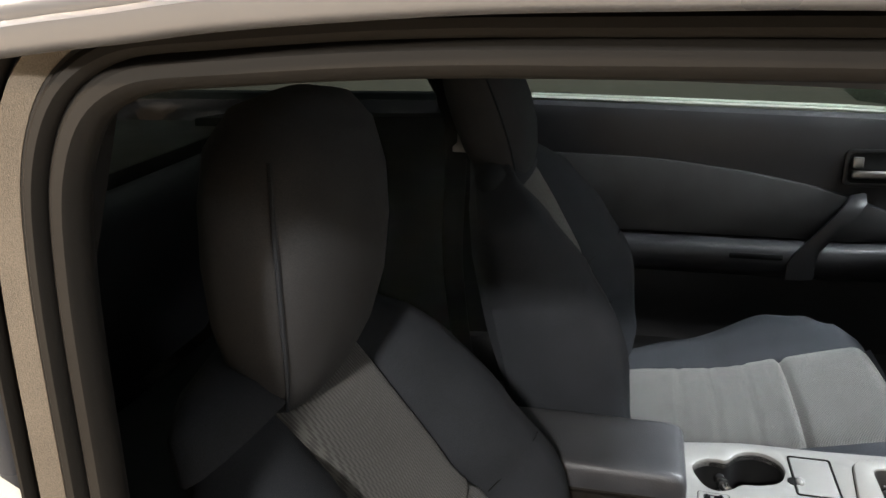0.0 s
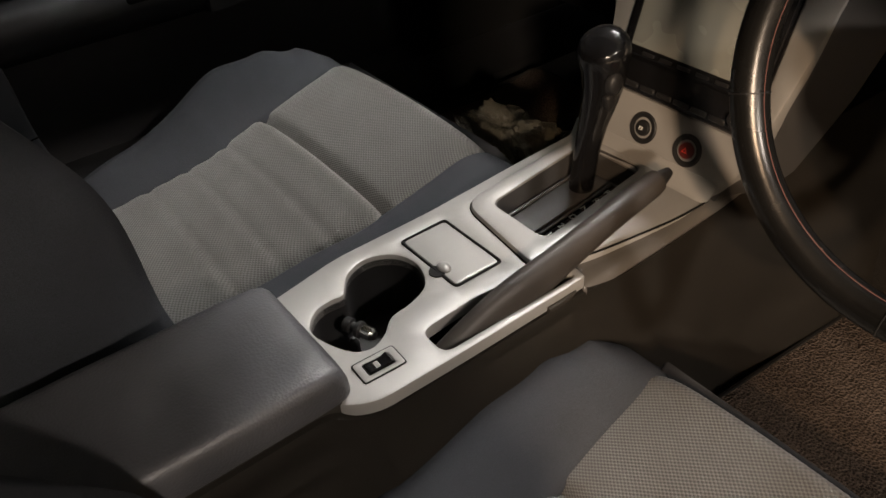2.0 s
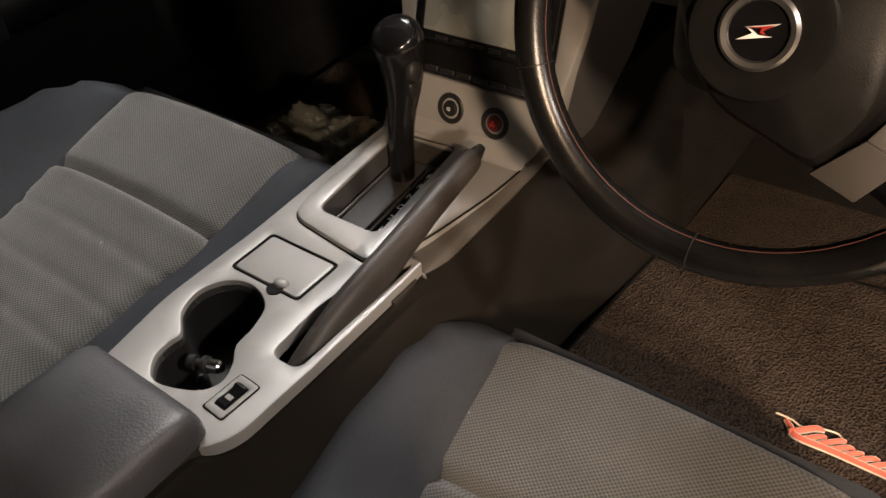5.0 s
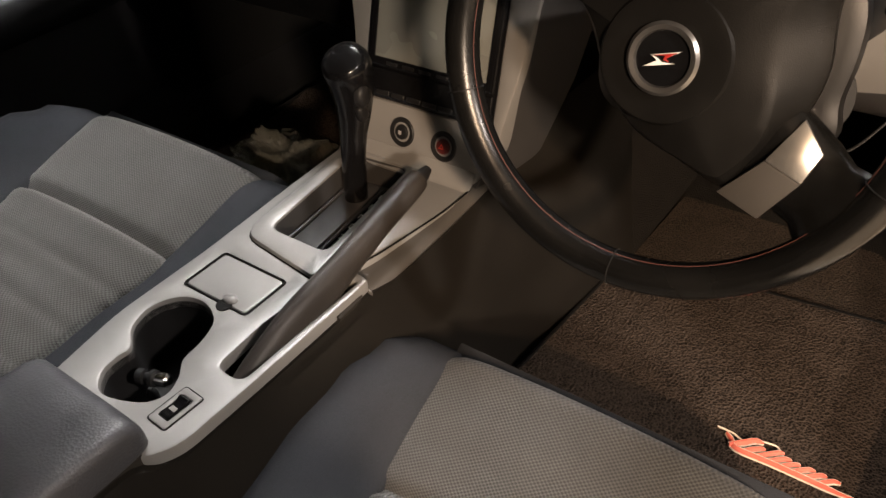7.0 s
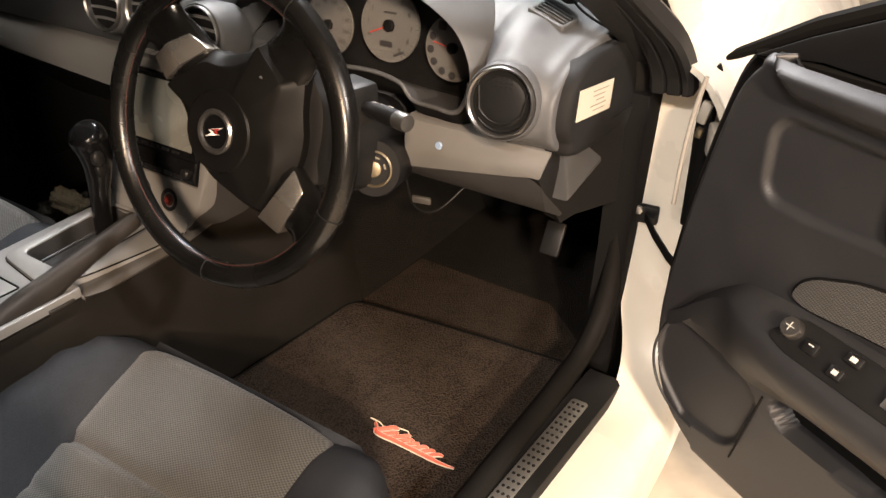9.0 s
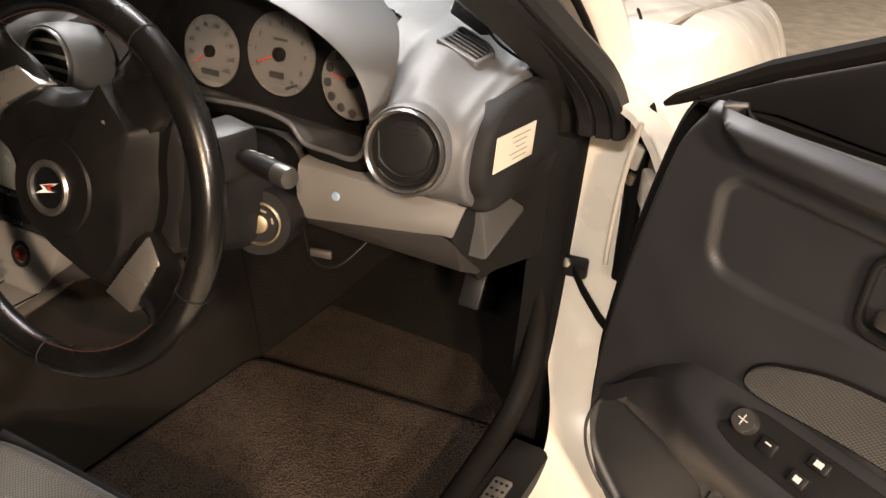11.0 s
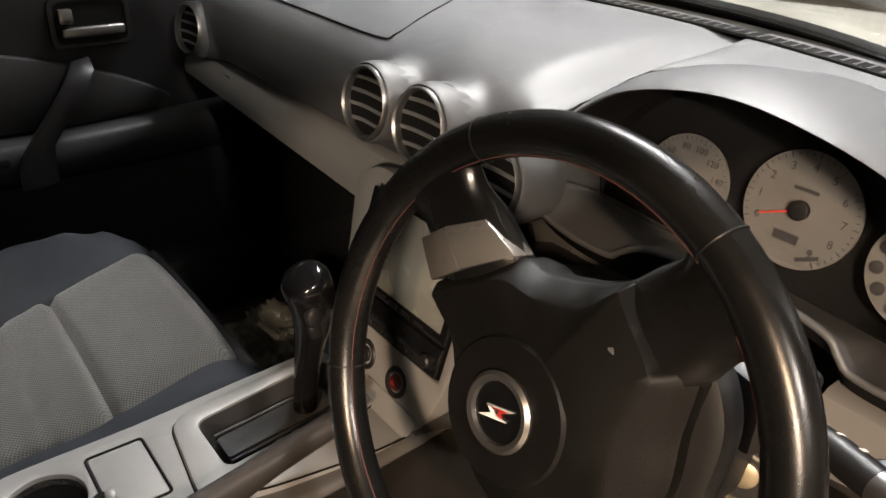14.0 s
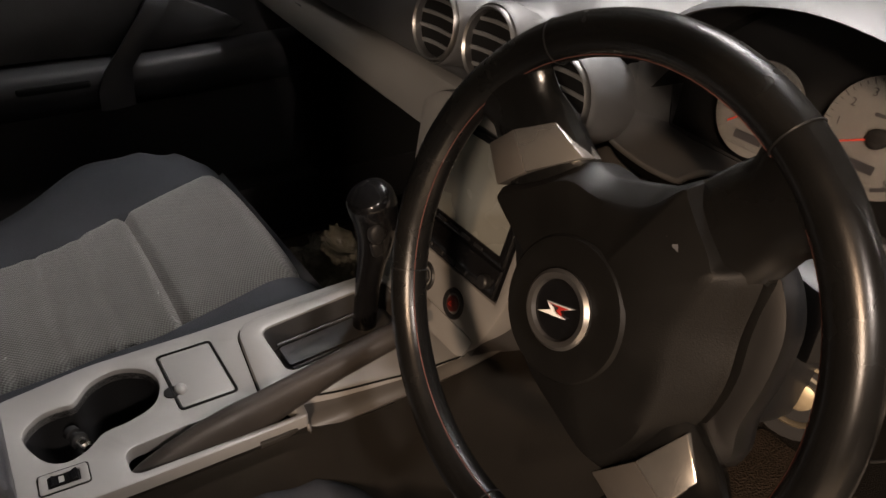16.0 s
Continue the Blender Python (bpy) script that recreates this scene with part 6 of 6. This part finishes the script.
STROKES = [(0.004, 0.030, 0.0034, 0.010), (0.020, 0.015, 0.0028, 0.006), (0.034, 0.026, 0.0028, 0.006), (0.047, 0.016, 0.003, 0.008), (0.060, 0.014, 0.0026, 0.006), (0.073, 0.016, 0.0028, 0.008), (0.087, 0.015, 0.0028, 0.007), (0.101, 0.014, 0.0026, 0.008)]
base_line = smooth_line([on_mat(-0.022, 0.010), on_mat(-0.008, 0.003), on_mat(0.01, -0.007), on_mat(0.05, -0.006), on_mat(0.1, -0.006), on_mat(0.125, -0.006), on_mat(0.145, -0.003)], 6)
taper = [lin(k / (len(base_line) - 1), [(0, 0.0012), (0.2, 0.0032), (0.7, 0.003), (1, 0.0006)]) for k in range(len(base_line))]
mark = part("embroidered_mark", tube(base_line, taper, 8, flat=0.3), LETTER_RED, mat, "red embroidered mark with a pale outline")
part("outline", tube([q - Vector((0, 0, 0.0006)) for q in base_line], [w + 0.0011 for w in taper], 8, flat=0.25), LETTER_PALE, mark)
part("swash", tube(smooth_line([on_mat(-0.036, 0.013), on_mat(-0.018, 0.013), on_mat(-0.002, 0.009), on_mat(0.006, 0.017), on_mat(0.022, 0.021), on_mat(0.034, 0.016)], 5), 0.0011, 6, flat=0.5), LETTER_PALE, mark)
for a, h, wd, hook in STROKES:
    pts = smooth_line([on_mat(a - 0.003, -0.006), on_mat(a, 0.2 * h), on_mat(a + 0.002, 0.5 * h), on_mat(a + hook, 0.56 * h)], 5)
    wds = [lin(k / (len(pts) - 1), [(0, 0.7), (0.3, 1.0), (0.75, 0.9), (1, 0.25)]) * wd for k in range(len(pts))]
    part("stroke", tube([q + Vector((0, 0, 0.0005)) for q in pts], wds, 6, flat=0.35), LETTER_RED, mark)
    part("outline", tube([q - Vector((0, 0, 0.0004)) for q in pts], [w + 0.0010 for w in wds], 6, flat=0.28), LETTER_PALE, mark)

# crumpled clear bag on the passenger floor
bag = thing("plastic_bag", (-0.285, 0.165, 0.25), "crumpled clear plastic bag on the passenger floor", "bag")
def bag_at(u, v):
    a = 2 * math.pi * u
    p = Vector((math.cos(a) * math.sin(math.pi * v), math.sin(a) * math.sin(math.pi * v), math.cos(math.pi * v)))
    k = 1 + 0.35 * noise.noise(p * 1.9) - 0.45 * abs(noise.noise(p * 2.4 + Vector((3, 1, 2)))) - 0.16 * abs(noise.noise(p * 5.1)) + 0.03 * noise.noise(p * 11)
    return Vector((-0.285 + 0.135 * p.x * k, 0.165 + 0.10 * p.y * k, 0.34 + 0.11 * p.z * k))
part("film", sheet(bag_at, 72, 44), CLEAR_FILM, bag, "crinkled clear film", 24)

# ---- driver's door, open ----
O2, D2 = Vector((0.884, 0.245, 0)), Vector((0.872, -0.49, 0)).normalized()
N2 = Vector((D2.y, -D2.x, 0))  # towards the cabin


def D(s, n, z):
    return O2 + D2 * s + N2 * n + Vector((0, 0, z))


DM = Matrix(((D2.x, 0, N2.x, O2.x), (D2.y, 0, N2.y, O2.y), (0, 1, 0, 0), (0, 0, 0, 1)))  # local x back along the door, y up, z to the cabin
door = thing("car_door", D(0.4, -0.1, 0.3), "open driver's door with dark grey trim panel", "car door", "doors")
edge_f = [(0.0 - 0.052, 0.868), (-0.075, 0.83), (-0.10, 0.72), (-0.115, 0.62), (-0.122, 0.53), (-0.112, 0.45), (-0.08, 0.395), (-0.03, 0.365)]
panel_o = [(p.x, p.y) for p in smooth_line([(x, y, 0) for x, y in edge_f], 5)] + [(0.4, 0.335), (0.9, 0.335), (0.9, 0.885), (0.4, 0.88)]


front_line = smooth_line([(x, y, 0) for x, y in edge_f], 6)


def front_s(z):
    return lin(z, [(q.y, q.x) for q in reversed(front_line)])


def soft_min(values, r):
    """Distance inside a region, its corners rounded by r."""
    d = [min(v, r) for v in values]
    return r - math.sqrt(sum((r - v) ** 2 for v in d))


def panel_n(s, z):
    n = 0.0
    # padded shoulder under the glass, starting at a slanting crease
    lower = lin(s, [(-0.045, 0.905), (-0.022, 0.872), (0.018, 0.846), (0.9, 0.835)])
    n += 0.020 * smoothstep(0.0, 0.016, z - lower) + 0.006 * smoothstep(0.0, 0.05, z - lower) - 0.016 * smoothstep(0.872, 0.886, z)
    # sunken upper pad
    inset = soft_min((s + 0.008 + 0.06 * max(0.0, z - 0.76), 0.832 - z, z - lin(s, [(-0.02, 0.734), (0.06, 0.734), (0.2, 0.748), (0.9, 0.748)])), 0.03)
    n -= 0.008 * smoothstep(0.0, 0.009, inset)
    # door bin mouth
    mouth = soft_min((s - 0.076, lin(s, [(0.07, 0.525), (0.12, 0.533), (0.9, 0.535)]) - z, z - lin(s, [(0.07, 0.502), (0.1, 0.488), (0.25, 0.484), (0.9, 0.47)])), 0.018)
    n -= 0.030 * smoothstep(0.0, 0.005, mouth)
    # pocket
    pk = soft_min((s + 0.103 - 0.5 * max(0.0, z - 0.5) - 0.7 * max(0.0, 0.43 - z), z - lin(s, [(-0.1, 0.44), (-0.04, 0.396), (0.04, 0.405)]), 0.053 + 0.2 * (z - 0.45) - s, lin(s, [(-0.1, 0.54), (-0.03, 0.54), (0.06, 0.512)]) - z), 0.03)
    n -= 0.007 * smoothstep(0.0, 0.006, pk)
    edge = s - front_s(z)
    n -= 0.03 * (1 - smoothstep(0.0, 0.022, edge)) ** 2
    n -= 0.03 * (1 - smoothstep(0.0, 0.02, z - 0.345)) ** 2
    return n


def panel_at(u, v):
    z = 0.345 + (0.884 - 0.345) * v
    s0 = front_s(z)
    return D(s0 + (0.9 - s0) * u**1.6, panel_n(s0 + (0.9 - s0) * u**1.6, z), z)


part("trim_panel", sheet(panel_at, 210, 190, 0.02), DOORPLASTIC, door, "dark grey moulded door trim", 60)
skin_o = [(x - 0.006 if x < 0.3 else x, y - 0.02 if y < 0.7 else y) for x, y in panel_o]
part("door_shell", plate(skin_o, (), DM @ Matrix.Translation((0, 0, -0.036)), 0.10, 0.01), PAINT, door, "pearl white door shell")
part("door_seal", tube([DM @ Vector((q.x - 0.014, q.y + 0.002, -0.05)) for q in front_line], 0.011, 8), RUBBER, door, "black rubber edge seal")
part("shell_lip", tube(smooth_line([DM @ Vector(q) for q in ((-0.124, 0.828, -0.022), (-0.132, 0.788, -0.022), (-0.137, 0.745, -0.022), (-0.139, 0.70, -0.022), (-0.139, 0.66, -0.022))], 4), 0.003, 8), LIP_GREY, door, "pale painted lip of the door shell")
# inside release in its cup
cupm = DM @ Matrix.Translation((0.185, 0.788, -0.002))
cup_d = part("release_cup", plate(rounded([(-0.055, -0.036), (0.07, -0.036), (0.07, 0.036), (-0.055, 0.036)], 0.02), (rounded([(-0.049, -0.03), (0.064, -0.03), (0.064, 0.03), (-0.049, 0.03)], 0.016),), cupm, 0.006, 0.002), BLACK, door, "black release handle cup")
part("release_handle", box((0.09, 0.016, 0.012), cupm @ Matrix.Translation((0.008, -0.012, 0.002)), 0.005), SATIN, cup_d, "satin metal release handle")
# speaker-cloth pad
pod = [(p.x, p.y) for p in smooth_line([(x, y, 0) for x, y in ((0.066, 0.660), (0.075, 0.678), (0.10, 0.694), (0.16, 0.714), (0.3, 0.726), (0.45, 0.72), (0.5, 0.70), (0.45, 0.675), (0.3, 0.668), (0.17, 0.661), (0.10, 0.652), (0.075, 0.652))], 5, True)]
part("pad", plate(pod, (), DM @ Matrix.Translation((0, 0, 0.006)), 0.010, 0.005), fabric("door_pad_cloth", (0.03, 0.03, 0.03), (0.066, 0.066, 0.064), 0.0035), door, "oval pad in dotted cloth")
part("pad_gap", tube([DM @ Vector((x, y, 0.0006)) for x, y in pod], 0.0022, 6, True), DARKVOID, door)
# armrest with switches: front, inner top, reach, outer top and lower edge by place along the door
ARM = [(-0.09, 0.534, 0.002, 0.531, 0.526), (-0.07, 0.556, 0.006, 0.548, 0.527), (-0.048, 0.585, 0.010, 0.572, 0.528), (-0.02, 0.613, 0.015, 0.598, 0.528), (0.006, 0.634, 0.021, 0.614, 0.528), (0.02, 0.640, 0.028, 0.614, 0.526), (0.05, 0.644, 0.037, 0.610, 0.524), (0.12, 0.650, 0.044, 0.604, 0.537), (0.25, 0.653, 0.047, 0.599, 0.540), (0.5, 0.65, 0.048, 0.595, 0.54), (0.88, 0.64, 0.045, 0.59, 0.54)]
arm_rings = []
for s, zi, o, zo, zb in ARM:
    arm_rings.append([D(s, n, z) for n, z in ((-0.008, zi + 0.003), (0.0, zi), (0.45 * o, zi + 0.45 * (zo - zi) + 0.001), (0.9 * o, zo + 0.005), (o, zo - 0.002), (1.02 * o, zo - 0.018), (0.8 * o, zo - 0.6 * (zo - zb)), (0.4 * o, zb + 0.008), (-0.008, zb))])
part("armrest", loft(arm_rings), DOORPLASTIC, door, "sloping moulded armrest", 32)


def on_arm(s, k, lift=0.0):
    zi, o, zo = (lin(s, [(q[0], q[c]) for q in ARM]) for c in (1, 2, 3))
    up = (N2 * (zi - zo) + Vector((0, 0, o))).normalized()
    return frame_of(D(s, k * o, zi + k * (zo - zi)) + up * lift, up, D2)


sp = on_arm(0.165, 0.45, 0.003)
plate_o = rounded([(-0.098, -0.014), (-0.07, -0.021), (0.14, -0.024), (0.14, 0.022), (-0.075, 0.02)], 0.01)
swp = part("switch_plate", plate(plate_o, (), sp, 0.008, 0.0015), BLACK, door, "black window switch plate")
part("mirror_knob", lathe([(0.0115, 0), (0.0115, 0.007), (0.010, 0.010), (0.0005, 0.0105)], sp @ Matrix.Translation((-0.075, 0.004, 0)), 24), SATIN, swp, "round mirror adjuster with pale cross arrows")
for a in (0, 90):
    part("arrow_bar", box((0.010, 0.0009, 0.0004), sp @ pose(-0.075, 0.004, 0.0108, 0, 0, a), 0), PRINT, swp)
part("mirror_selector", box((0.016, 0.014, 0.006), sp @ pose(-0.048, -0.002, 0.002, 8), 0.002), BLACK, swp)
part("symbol_bar", box((0.006, 0.0014, 0.0004), sp @ pose(-0.048, 0.0, 0.0056, 8), 0), PRINT, swp)
part("lock_button", box((0.018, 0.012, 0.007), sp @ pose(-0.008, 0.011, 0.002, 0, 0, 0), 0.002), BLACK, swp)
part("symbol_bar", box((0.007, 0.005, 0.0004), sp @ pose(-0.008, 0.011, 0.0057), 0), PRINT, swp)
part("window_lock", box((0.016, 0.012, 0.007), sp @ pose(-0.014, -0.009, 0.002), 0.002), BLACK, swp)
part("symbol_bar", box((0.006, 0.005, 0.0004), sp @ pose(-0.014, -0.009, 0.0057), 0), PRINT, swp)
for k in range(2):
    part("window_switch", loft([[sp @ Vector((0.045 + 0.026 * k + x, y * 0.011, z)) for y in (-1, 1)] + [sp @ Vector((0.045 + 0.026 * k + x, 0.011, -0.003)), sp @ Vector((0.045 + 0.026 * k + x, -0.011, -0.003))] for x, z in ((-0.010, 0.006), (-0.004, 0.0035), (0.004, 0.003), (0.010, 0.0055))]), BLACK, swp)
    part("symbol_bar", box((0.008, 0.001, 0.0003), sp @ pose(0.045 + 0.026 * k, 0.006, 0.0043), 0), PRINT, swp)
# lip of the pocket, its split line and the bin floor, near-black for shade
lip = smooth_line([DM @ Vector((x, y, 0.001)) for x, y in ((-0.066, 0.545), (-0.09, 0.515), (-0.104, 0.47), (-0.095, 0.43), (-0.065, 0.402), (-0.02, 0.393))], 6)
part("pocket_lip", tube(lip, 0.002, 8), DOORPLASTIC, door, "raised pocket lip", 60)
part("split_line", tube([DM @ Vector((0.045, 0.40, 0.0005)), DM @ Vector((0.066, 0.515, 0.0005))], 0.0013, 6), DARKVOID, door)
part("bin_floor", plate(rounded([(0.08, 0.492), (0.88, 0.475), (0.88, 0.53), (0.085, 0.528)], 0.008), (), DM @ Matrix.Translation((0, 0, -0.0275)), 0.002), DARKVOID, door, "floor of the door bin, coloured near-black for shade")
# sail panel, glass channel and quarter glass
sail = [(-0.06, 0.872), (0.0, 0.905), (0.12, 0.962), (0.3, 1.03), (0.3, 0.9), (0.12, 0.885), (0.02, 0.885)]
part("sail_panel", plate(sail, (), DM @ Matrix.Translation((0, 0, -0.012)), 0.02, 0.003), BLACK, door, "black mirror sail panel")
part("glass_channel", tube([DM @ Vector(p) for p in ((-0.098, 0.857, -0.019), (-0.085, 0.866, -0.02), (0.0, 0.915, -0.025), (0.12, 0.972, -0.03), (0.3, 1.04, -0.03), (0.36, 1.06, -0.03))], [0.003, 0.006, 0.009, 0.009, 0.009, 0.009], 8), RUBBER, door, "black rubber glass channel")
part("belt_seal", tube([DM @ Vector(p) for p in ((-0.06, 0.875, -0.022), (0.3, 0.888, -0.025), (0.9, 0.895, -0.025))], 0.007, 8), RUBBER, door)
part("channel_post", box((0.03, 0.14, 0.012), DM @ pose(0.245, 0.95, 0.0, 0, 0, -8), 0.004), BLACK, door)
# check strap between pillar and door
check = thing("door_check", (0.705, 0.48, 0.545), "black steel door check strap bolted to the pillar", "door check")
part("bracket", box((0.036, 0.012, 0.03), pose(0.702, 0.474, 0.56, 0, 0, 6), 0.004), BLACK, check)
part("strap", loft([[Vector(p) + Vector((0, 0, 0.007 * s)) + Vector((0.003 * q, 0, 0)) for s, q in ((-1, 0), (1, 0), (1, 1), (-1, 1))] for p in ((0.702, 0.466, 0.56), (0.725, 0.44, 0.55), (0.76, 0.405, 0.54), (0.80, 0.37, 0.535))]), BLACK, check)
part("bolt", lathe([(0.007, 0), (0.007, 0.005), (0.005, 0.006)], frame_of((0.692, 0.467, 0.568), (0, -1, 0)), 6), STEEL, check)
# hinges
for z in (0.46, 0.70):
    hinge = thing("door_hinge", (0.785, 0.46, z - 0.03), "white painted door hinge", "hinge", "door hinges")
    part("leaf", box((0.03, 0.05, 0.045), pose(0.79, 0.455, z, 0, 0, 25), 0.004), PAINT, hinge)
    part("knuckle", lathe([(0.009, -0.03), (0.009, 0.03)], pose(0.80, 0.43, z), 14), PAINT, hinge)

# ---- passenger door, shut ----
pdoor = thing("car_door", (-0.76, -0.2, 0.3), "shut passenger door with dark grey trim and grab handle", "car door", "doors")
PX = -0.76
PMX = Matrix(((0, 0, 1, PX), (1, 0, 0, 0), (0, 1, 0, 0), (0, 0, 0, 1)))  # local x ahead, y up, z into the cabin
belt_z = lambda y: lin(y, [(-0.8, 0.932), (0.1, 0.902), (0.45, 0.885)])
part("trim_panel", loft([[Vector((PX + dx, y, z)) for dx, z in ((-0.05, 0.3), (-0.012, 0.3), (-0.01, 0.55), (-0.014, 0.70), (0.0, 0.8), (0.012, belt_z(y) - 0.03), (0.006, belt_z(y) - 0.008), (-0.015, belt_z(y)), (-0.05, belt_z(y)))] for y in (-0.85 + 1.35 * k / 20 for k in range(21))]), PASS_PLASTIC_SHADED, pdoor, "dark grey moulded door trim", 40)
crease = [(-0.80, 0.815), (-0.57, 0.808), (-0.38, 0.80), (-0.21, 0.779), (-0.05, 0.748), (0.06, 0.715), (0.15, 0.675), (0.19, 0.65)]
inset = [(p.x, p.y) for p in smooth_line([(x, y, 0) for x, y in crease], 5)] + [(0.16, 0.632), (0.05, 0.622), (-0.3, 0.628), (-0.80, 0.632)]
part("inset", plate(inset, (), PMX @ Matrix.Translation((0, 0, 0.006)), 0.02, 0.006), leather("passenger_inset_vinyl", (0.024, 0.024, 0.025), 0.5, 500, 0.35, 0.3), pdoor, "dark padded inset with a curved top edge")
part("armrest", loft([[Vector((PX + dx * k, y, z + dz)) for dx, z in ((-0.01, 0.622), (0.03, 0.616), (0.042, 0.606), (0.046, 0.585), (0.04, 0.56), (0.0, 0.53), (-0.01, 0.53))] for y, k, dz in ((-0.80, 0.9, 0.0), (-0.4, 1.0, 0.0), (0.0, 1.0, 0.0), (0.2, 0.9, 0.004), (0.3, 0.5, 0.01))]), PASS_PLASTIC_SHADED, pdoor, "long moulded armrest", 45)
# near-black block stands in for the shade inside the slot
part("armrest_slot", box((0.012, 0.115, 0.016), pose(PX + 0.041, -0.15, 0.592), 0.006), DARKVOID, pdoor, "finger slot, a near-black block in place of shade")
part("grab_handle", loft([[Vector((PX + out, y, z)) + o for o in (Vector((-0.012, -0.02 * w, -0.006)), Vector((0.010, -0.022 * w, 0)), Vector((0.016, 0, 0.002)), Vector((0.010, 0.022 * w, 0.004)), Vector((-0.012, 0.02 * w, 0)))] for y, z, out, w in ((0.045, 0.735, 0.01, 0.6), (0.036, 0.722, 0.036, 0.9), (0.02, 0.70, 0.048, 1.0), (-0.02, 0.65, 0.052, 1.0), (-0.05, 0.61, 0.05, 1.05), (-0.058, 0.58, 0.048, 1.3), (-0.058, 0.545, 0.044, 1.3))]), PASS_PLASTIC_SHADED, pdoor, "diagonal grab handle", 50)
cupm = PMX @ Matrix.Translation((0.075, 0.79, 0.008))
cup_p = part("release_cup", plate(rounded([(-0.065, -0.04), (0.062, -0.04), (0.062, 0.042), (-0.065, 0.042)], 0.016), (rounded([(-0.056, -0.032), (0.054, -0.032), (0.054, 0.034), (-0.056, 0.034)], 0.013),), cupm, 0.008, 0.002), BLACK, pdoor, "black release handle cup")
# near-black floor gives the handle cup its shade
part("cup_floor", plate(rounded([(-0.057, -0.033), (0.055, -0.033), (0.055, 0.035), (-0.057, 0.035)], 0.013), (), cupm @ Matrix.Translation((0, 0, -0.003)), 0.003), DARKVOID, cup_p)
part("release_handle", box((0.1, 0.017, 0.012), cupm @ Matrix.Translation((0.0, -0.012, 0.004)), 0.005, 3), SATIN, cup_p, "satin metal release handle")
part("lock_lever", box((0.022, 0.024, 0.012), cupm @ Matrix.Translation((-0.04, 0.014, 0.004)), 0.004), SATIN, cup_p, "satin metal lock lever")
# white tube added for the light caught along the top of the trim
part("belt_seal", tube([Vector((PX - 0.024, y, belt_z(y) + 0.006)) for y in (-0.85, -0.4, 0.0, 0.45)], 0.010, 8), PAINT, pdoor, "pale strip standing in for light on the trim's top edge")
pg = part("window", sheet(lambda u, v: Vector((PX - 0.02 + 0.10 * v, -0.85 + 1.2 * u - (0.35 * v * u), belt_z(-0.85 + 1.2 * u) + 0.26 * v * (1 - max(0, u - 0.55) ** 1.5 * 2.6))), 12, 6, 0.004), GLASS_DARK, pdoor, "tinted side window")
pg.visible_shadow = False
part("outer_skin", plate([(-0.85, 0.3), (0.5, 0.3), (0.5, 0.86), (-0.85, 0.9)], (), PMX @ Matrix.Translation((0, 0, -0.052)), 0.05), PAINT, pdoor, "pearl white door skin")

# passenger door mirror, seen through the side window
mirror = thing("door_mirror", (-0.86, 0.2, 0.9), "white passenger door mirror outside the side window", "mirror")
mirror_m = pose(-0.92, 0.19, 0.955, 0, 0, 8)
part("housing", loft([[mirror_m @ Vector((0.085 * k * math.copysign(abs(math.cos(a)) ** 0.6, math.cos(a)), y, 0.055 * k * math.copysign(abs(math.sin(a)) ** 0.6, math.sin(a)))) for a in (2 * math.pi * j / 28 for j in range(28))] for y, k in ((-0.03, 0.96), (-0.034, 1.0), (0.0, 1.0), (0.04, 0.85), (0.06, 0.55), (0.066, 0.2))]), PAINT, mirror, "pearl white housing", 50)
part("mirror_glass", loft([[mirror_m @ Vector((0.076 * math.copysign(abs(math.cos(a)) ** 0.6, math.cos(a)), y, 0.047 * math.copysign(abs(math.sin(a)) ** 0.6, math.sin(a)))) for a in (2 * math.pi * j / 28 for j in range(28))] for y in (-0.0345, -0.037)]), CHROME, mirror, "mirror glass", 30)
part("foot", box((0.09, 0.04, 0.03), pose(-0.84, 0.21, 0.90), 0.01), BLACK, mirror)

# small box and lead on the dash beside the demister vent
unit = thing("antenna_unit", (0.572, 0.40, 0.87), "small black box with a lead on the dash corner", "antenna")
um = pose(0.577, 0.374, 0.889, -8, 14, -22)
body_u = part("unit_body", box((0.054, 0.022, 0.018), um, 0.003), BLACK, unit)
part("top_plate", box((0.056, 0.024, 0.004), um @ Matrix.Translation((0, 0, 0.0105)), 0.0015), LEDGE, unit, "grey top plate")
part("lead", tube(smooth_line([um @ Vector((0.026, -0.004, 0)), (0.618, 0.352, 0.872), (0.64, 0.36, 0.858), (0.652, 0.385, 0.846), (0.655, 0.42, 0.842)], 6), 0.0016, 6), BLACK, unit)
part("lead", tube(smooth_line([um @ Vector((0.026, 0.002, 0)), (0.62, 0.362, 0.874), (0.642, 0.372, 0.858), (0.654, 0.395, 0.846), (0.657, 0.43, 0.842)], 6), 0.0014, 6), BLACK, unit)

# accelerator pedal and a loose bracket under the dash
pedal = thing("accelerator_pedal", (0.536, 0.53, 0.26), "dark accelerator pedal hanging in the footwell", "pedal")
part("pedal_pad", box((0.036, 0.01, 0.06), pose(0.536, 0.52, 0.44, -28), 0.004), BLACK, pedal, "worn rubber pad")
part("pedal_arm", tube([(0.536, 0.53, 0.45), (0.536, 0.57, 0.52), (0.536, 0.60, 0.64)], 0.006, 8), BLACK, pedal)
bracket = thing("wire_bracket", (0.42, 0.30, 0.55), "small bare metal bracket and wires under the dash", "bracket")
part("clip", box((0.03, 0.006, 0.012), pose(0.41, 0.305, 0.572, 10, 0, 12), 0.002), STEEL, bracket, "bare metal clip")
part("wire", tube(smooth_line([(0.37, 0.32, 0.60), (0.40, 0.30, 0.562), (0.44, 0.30, 0.565), (0.47, 0.33, 0.60)], 6), 0.0016, 8), BLACK, bracket)
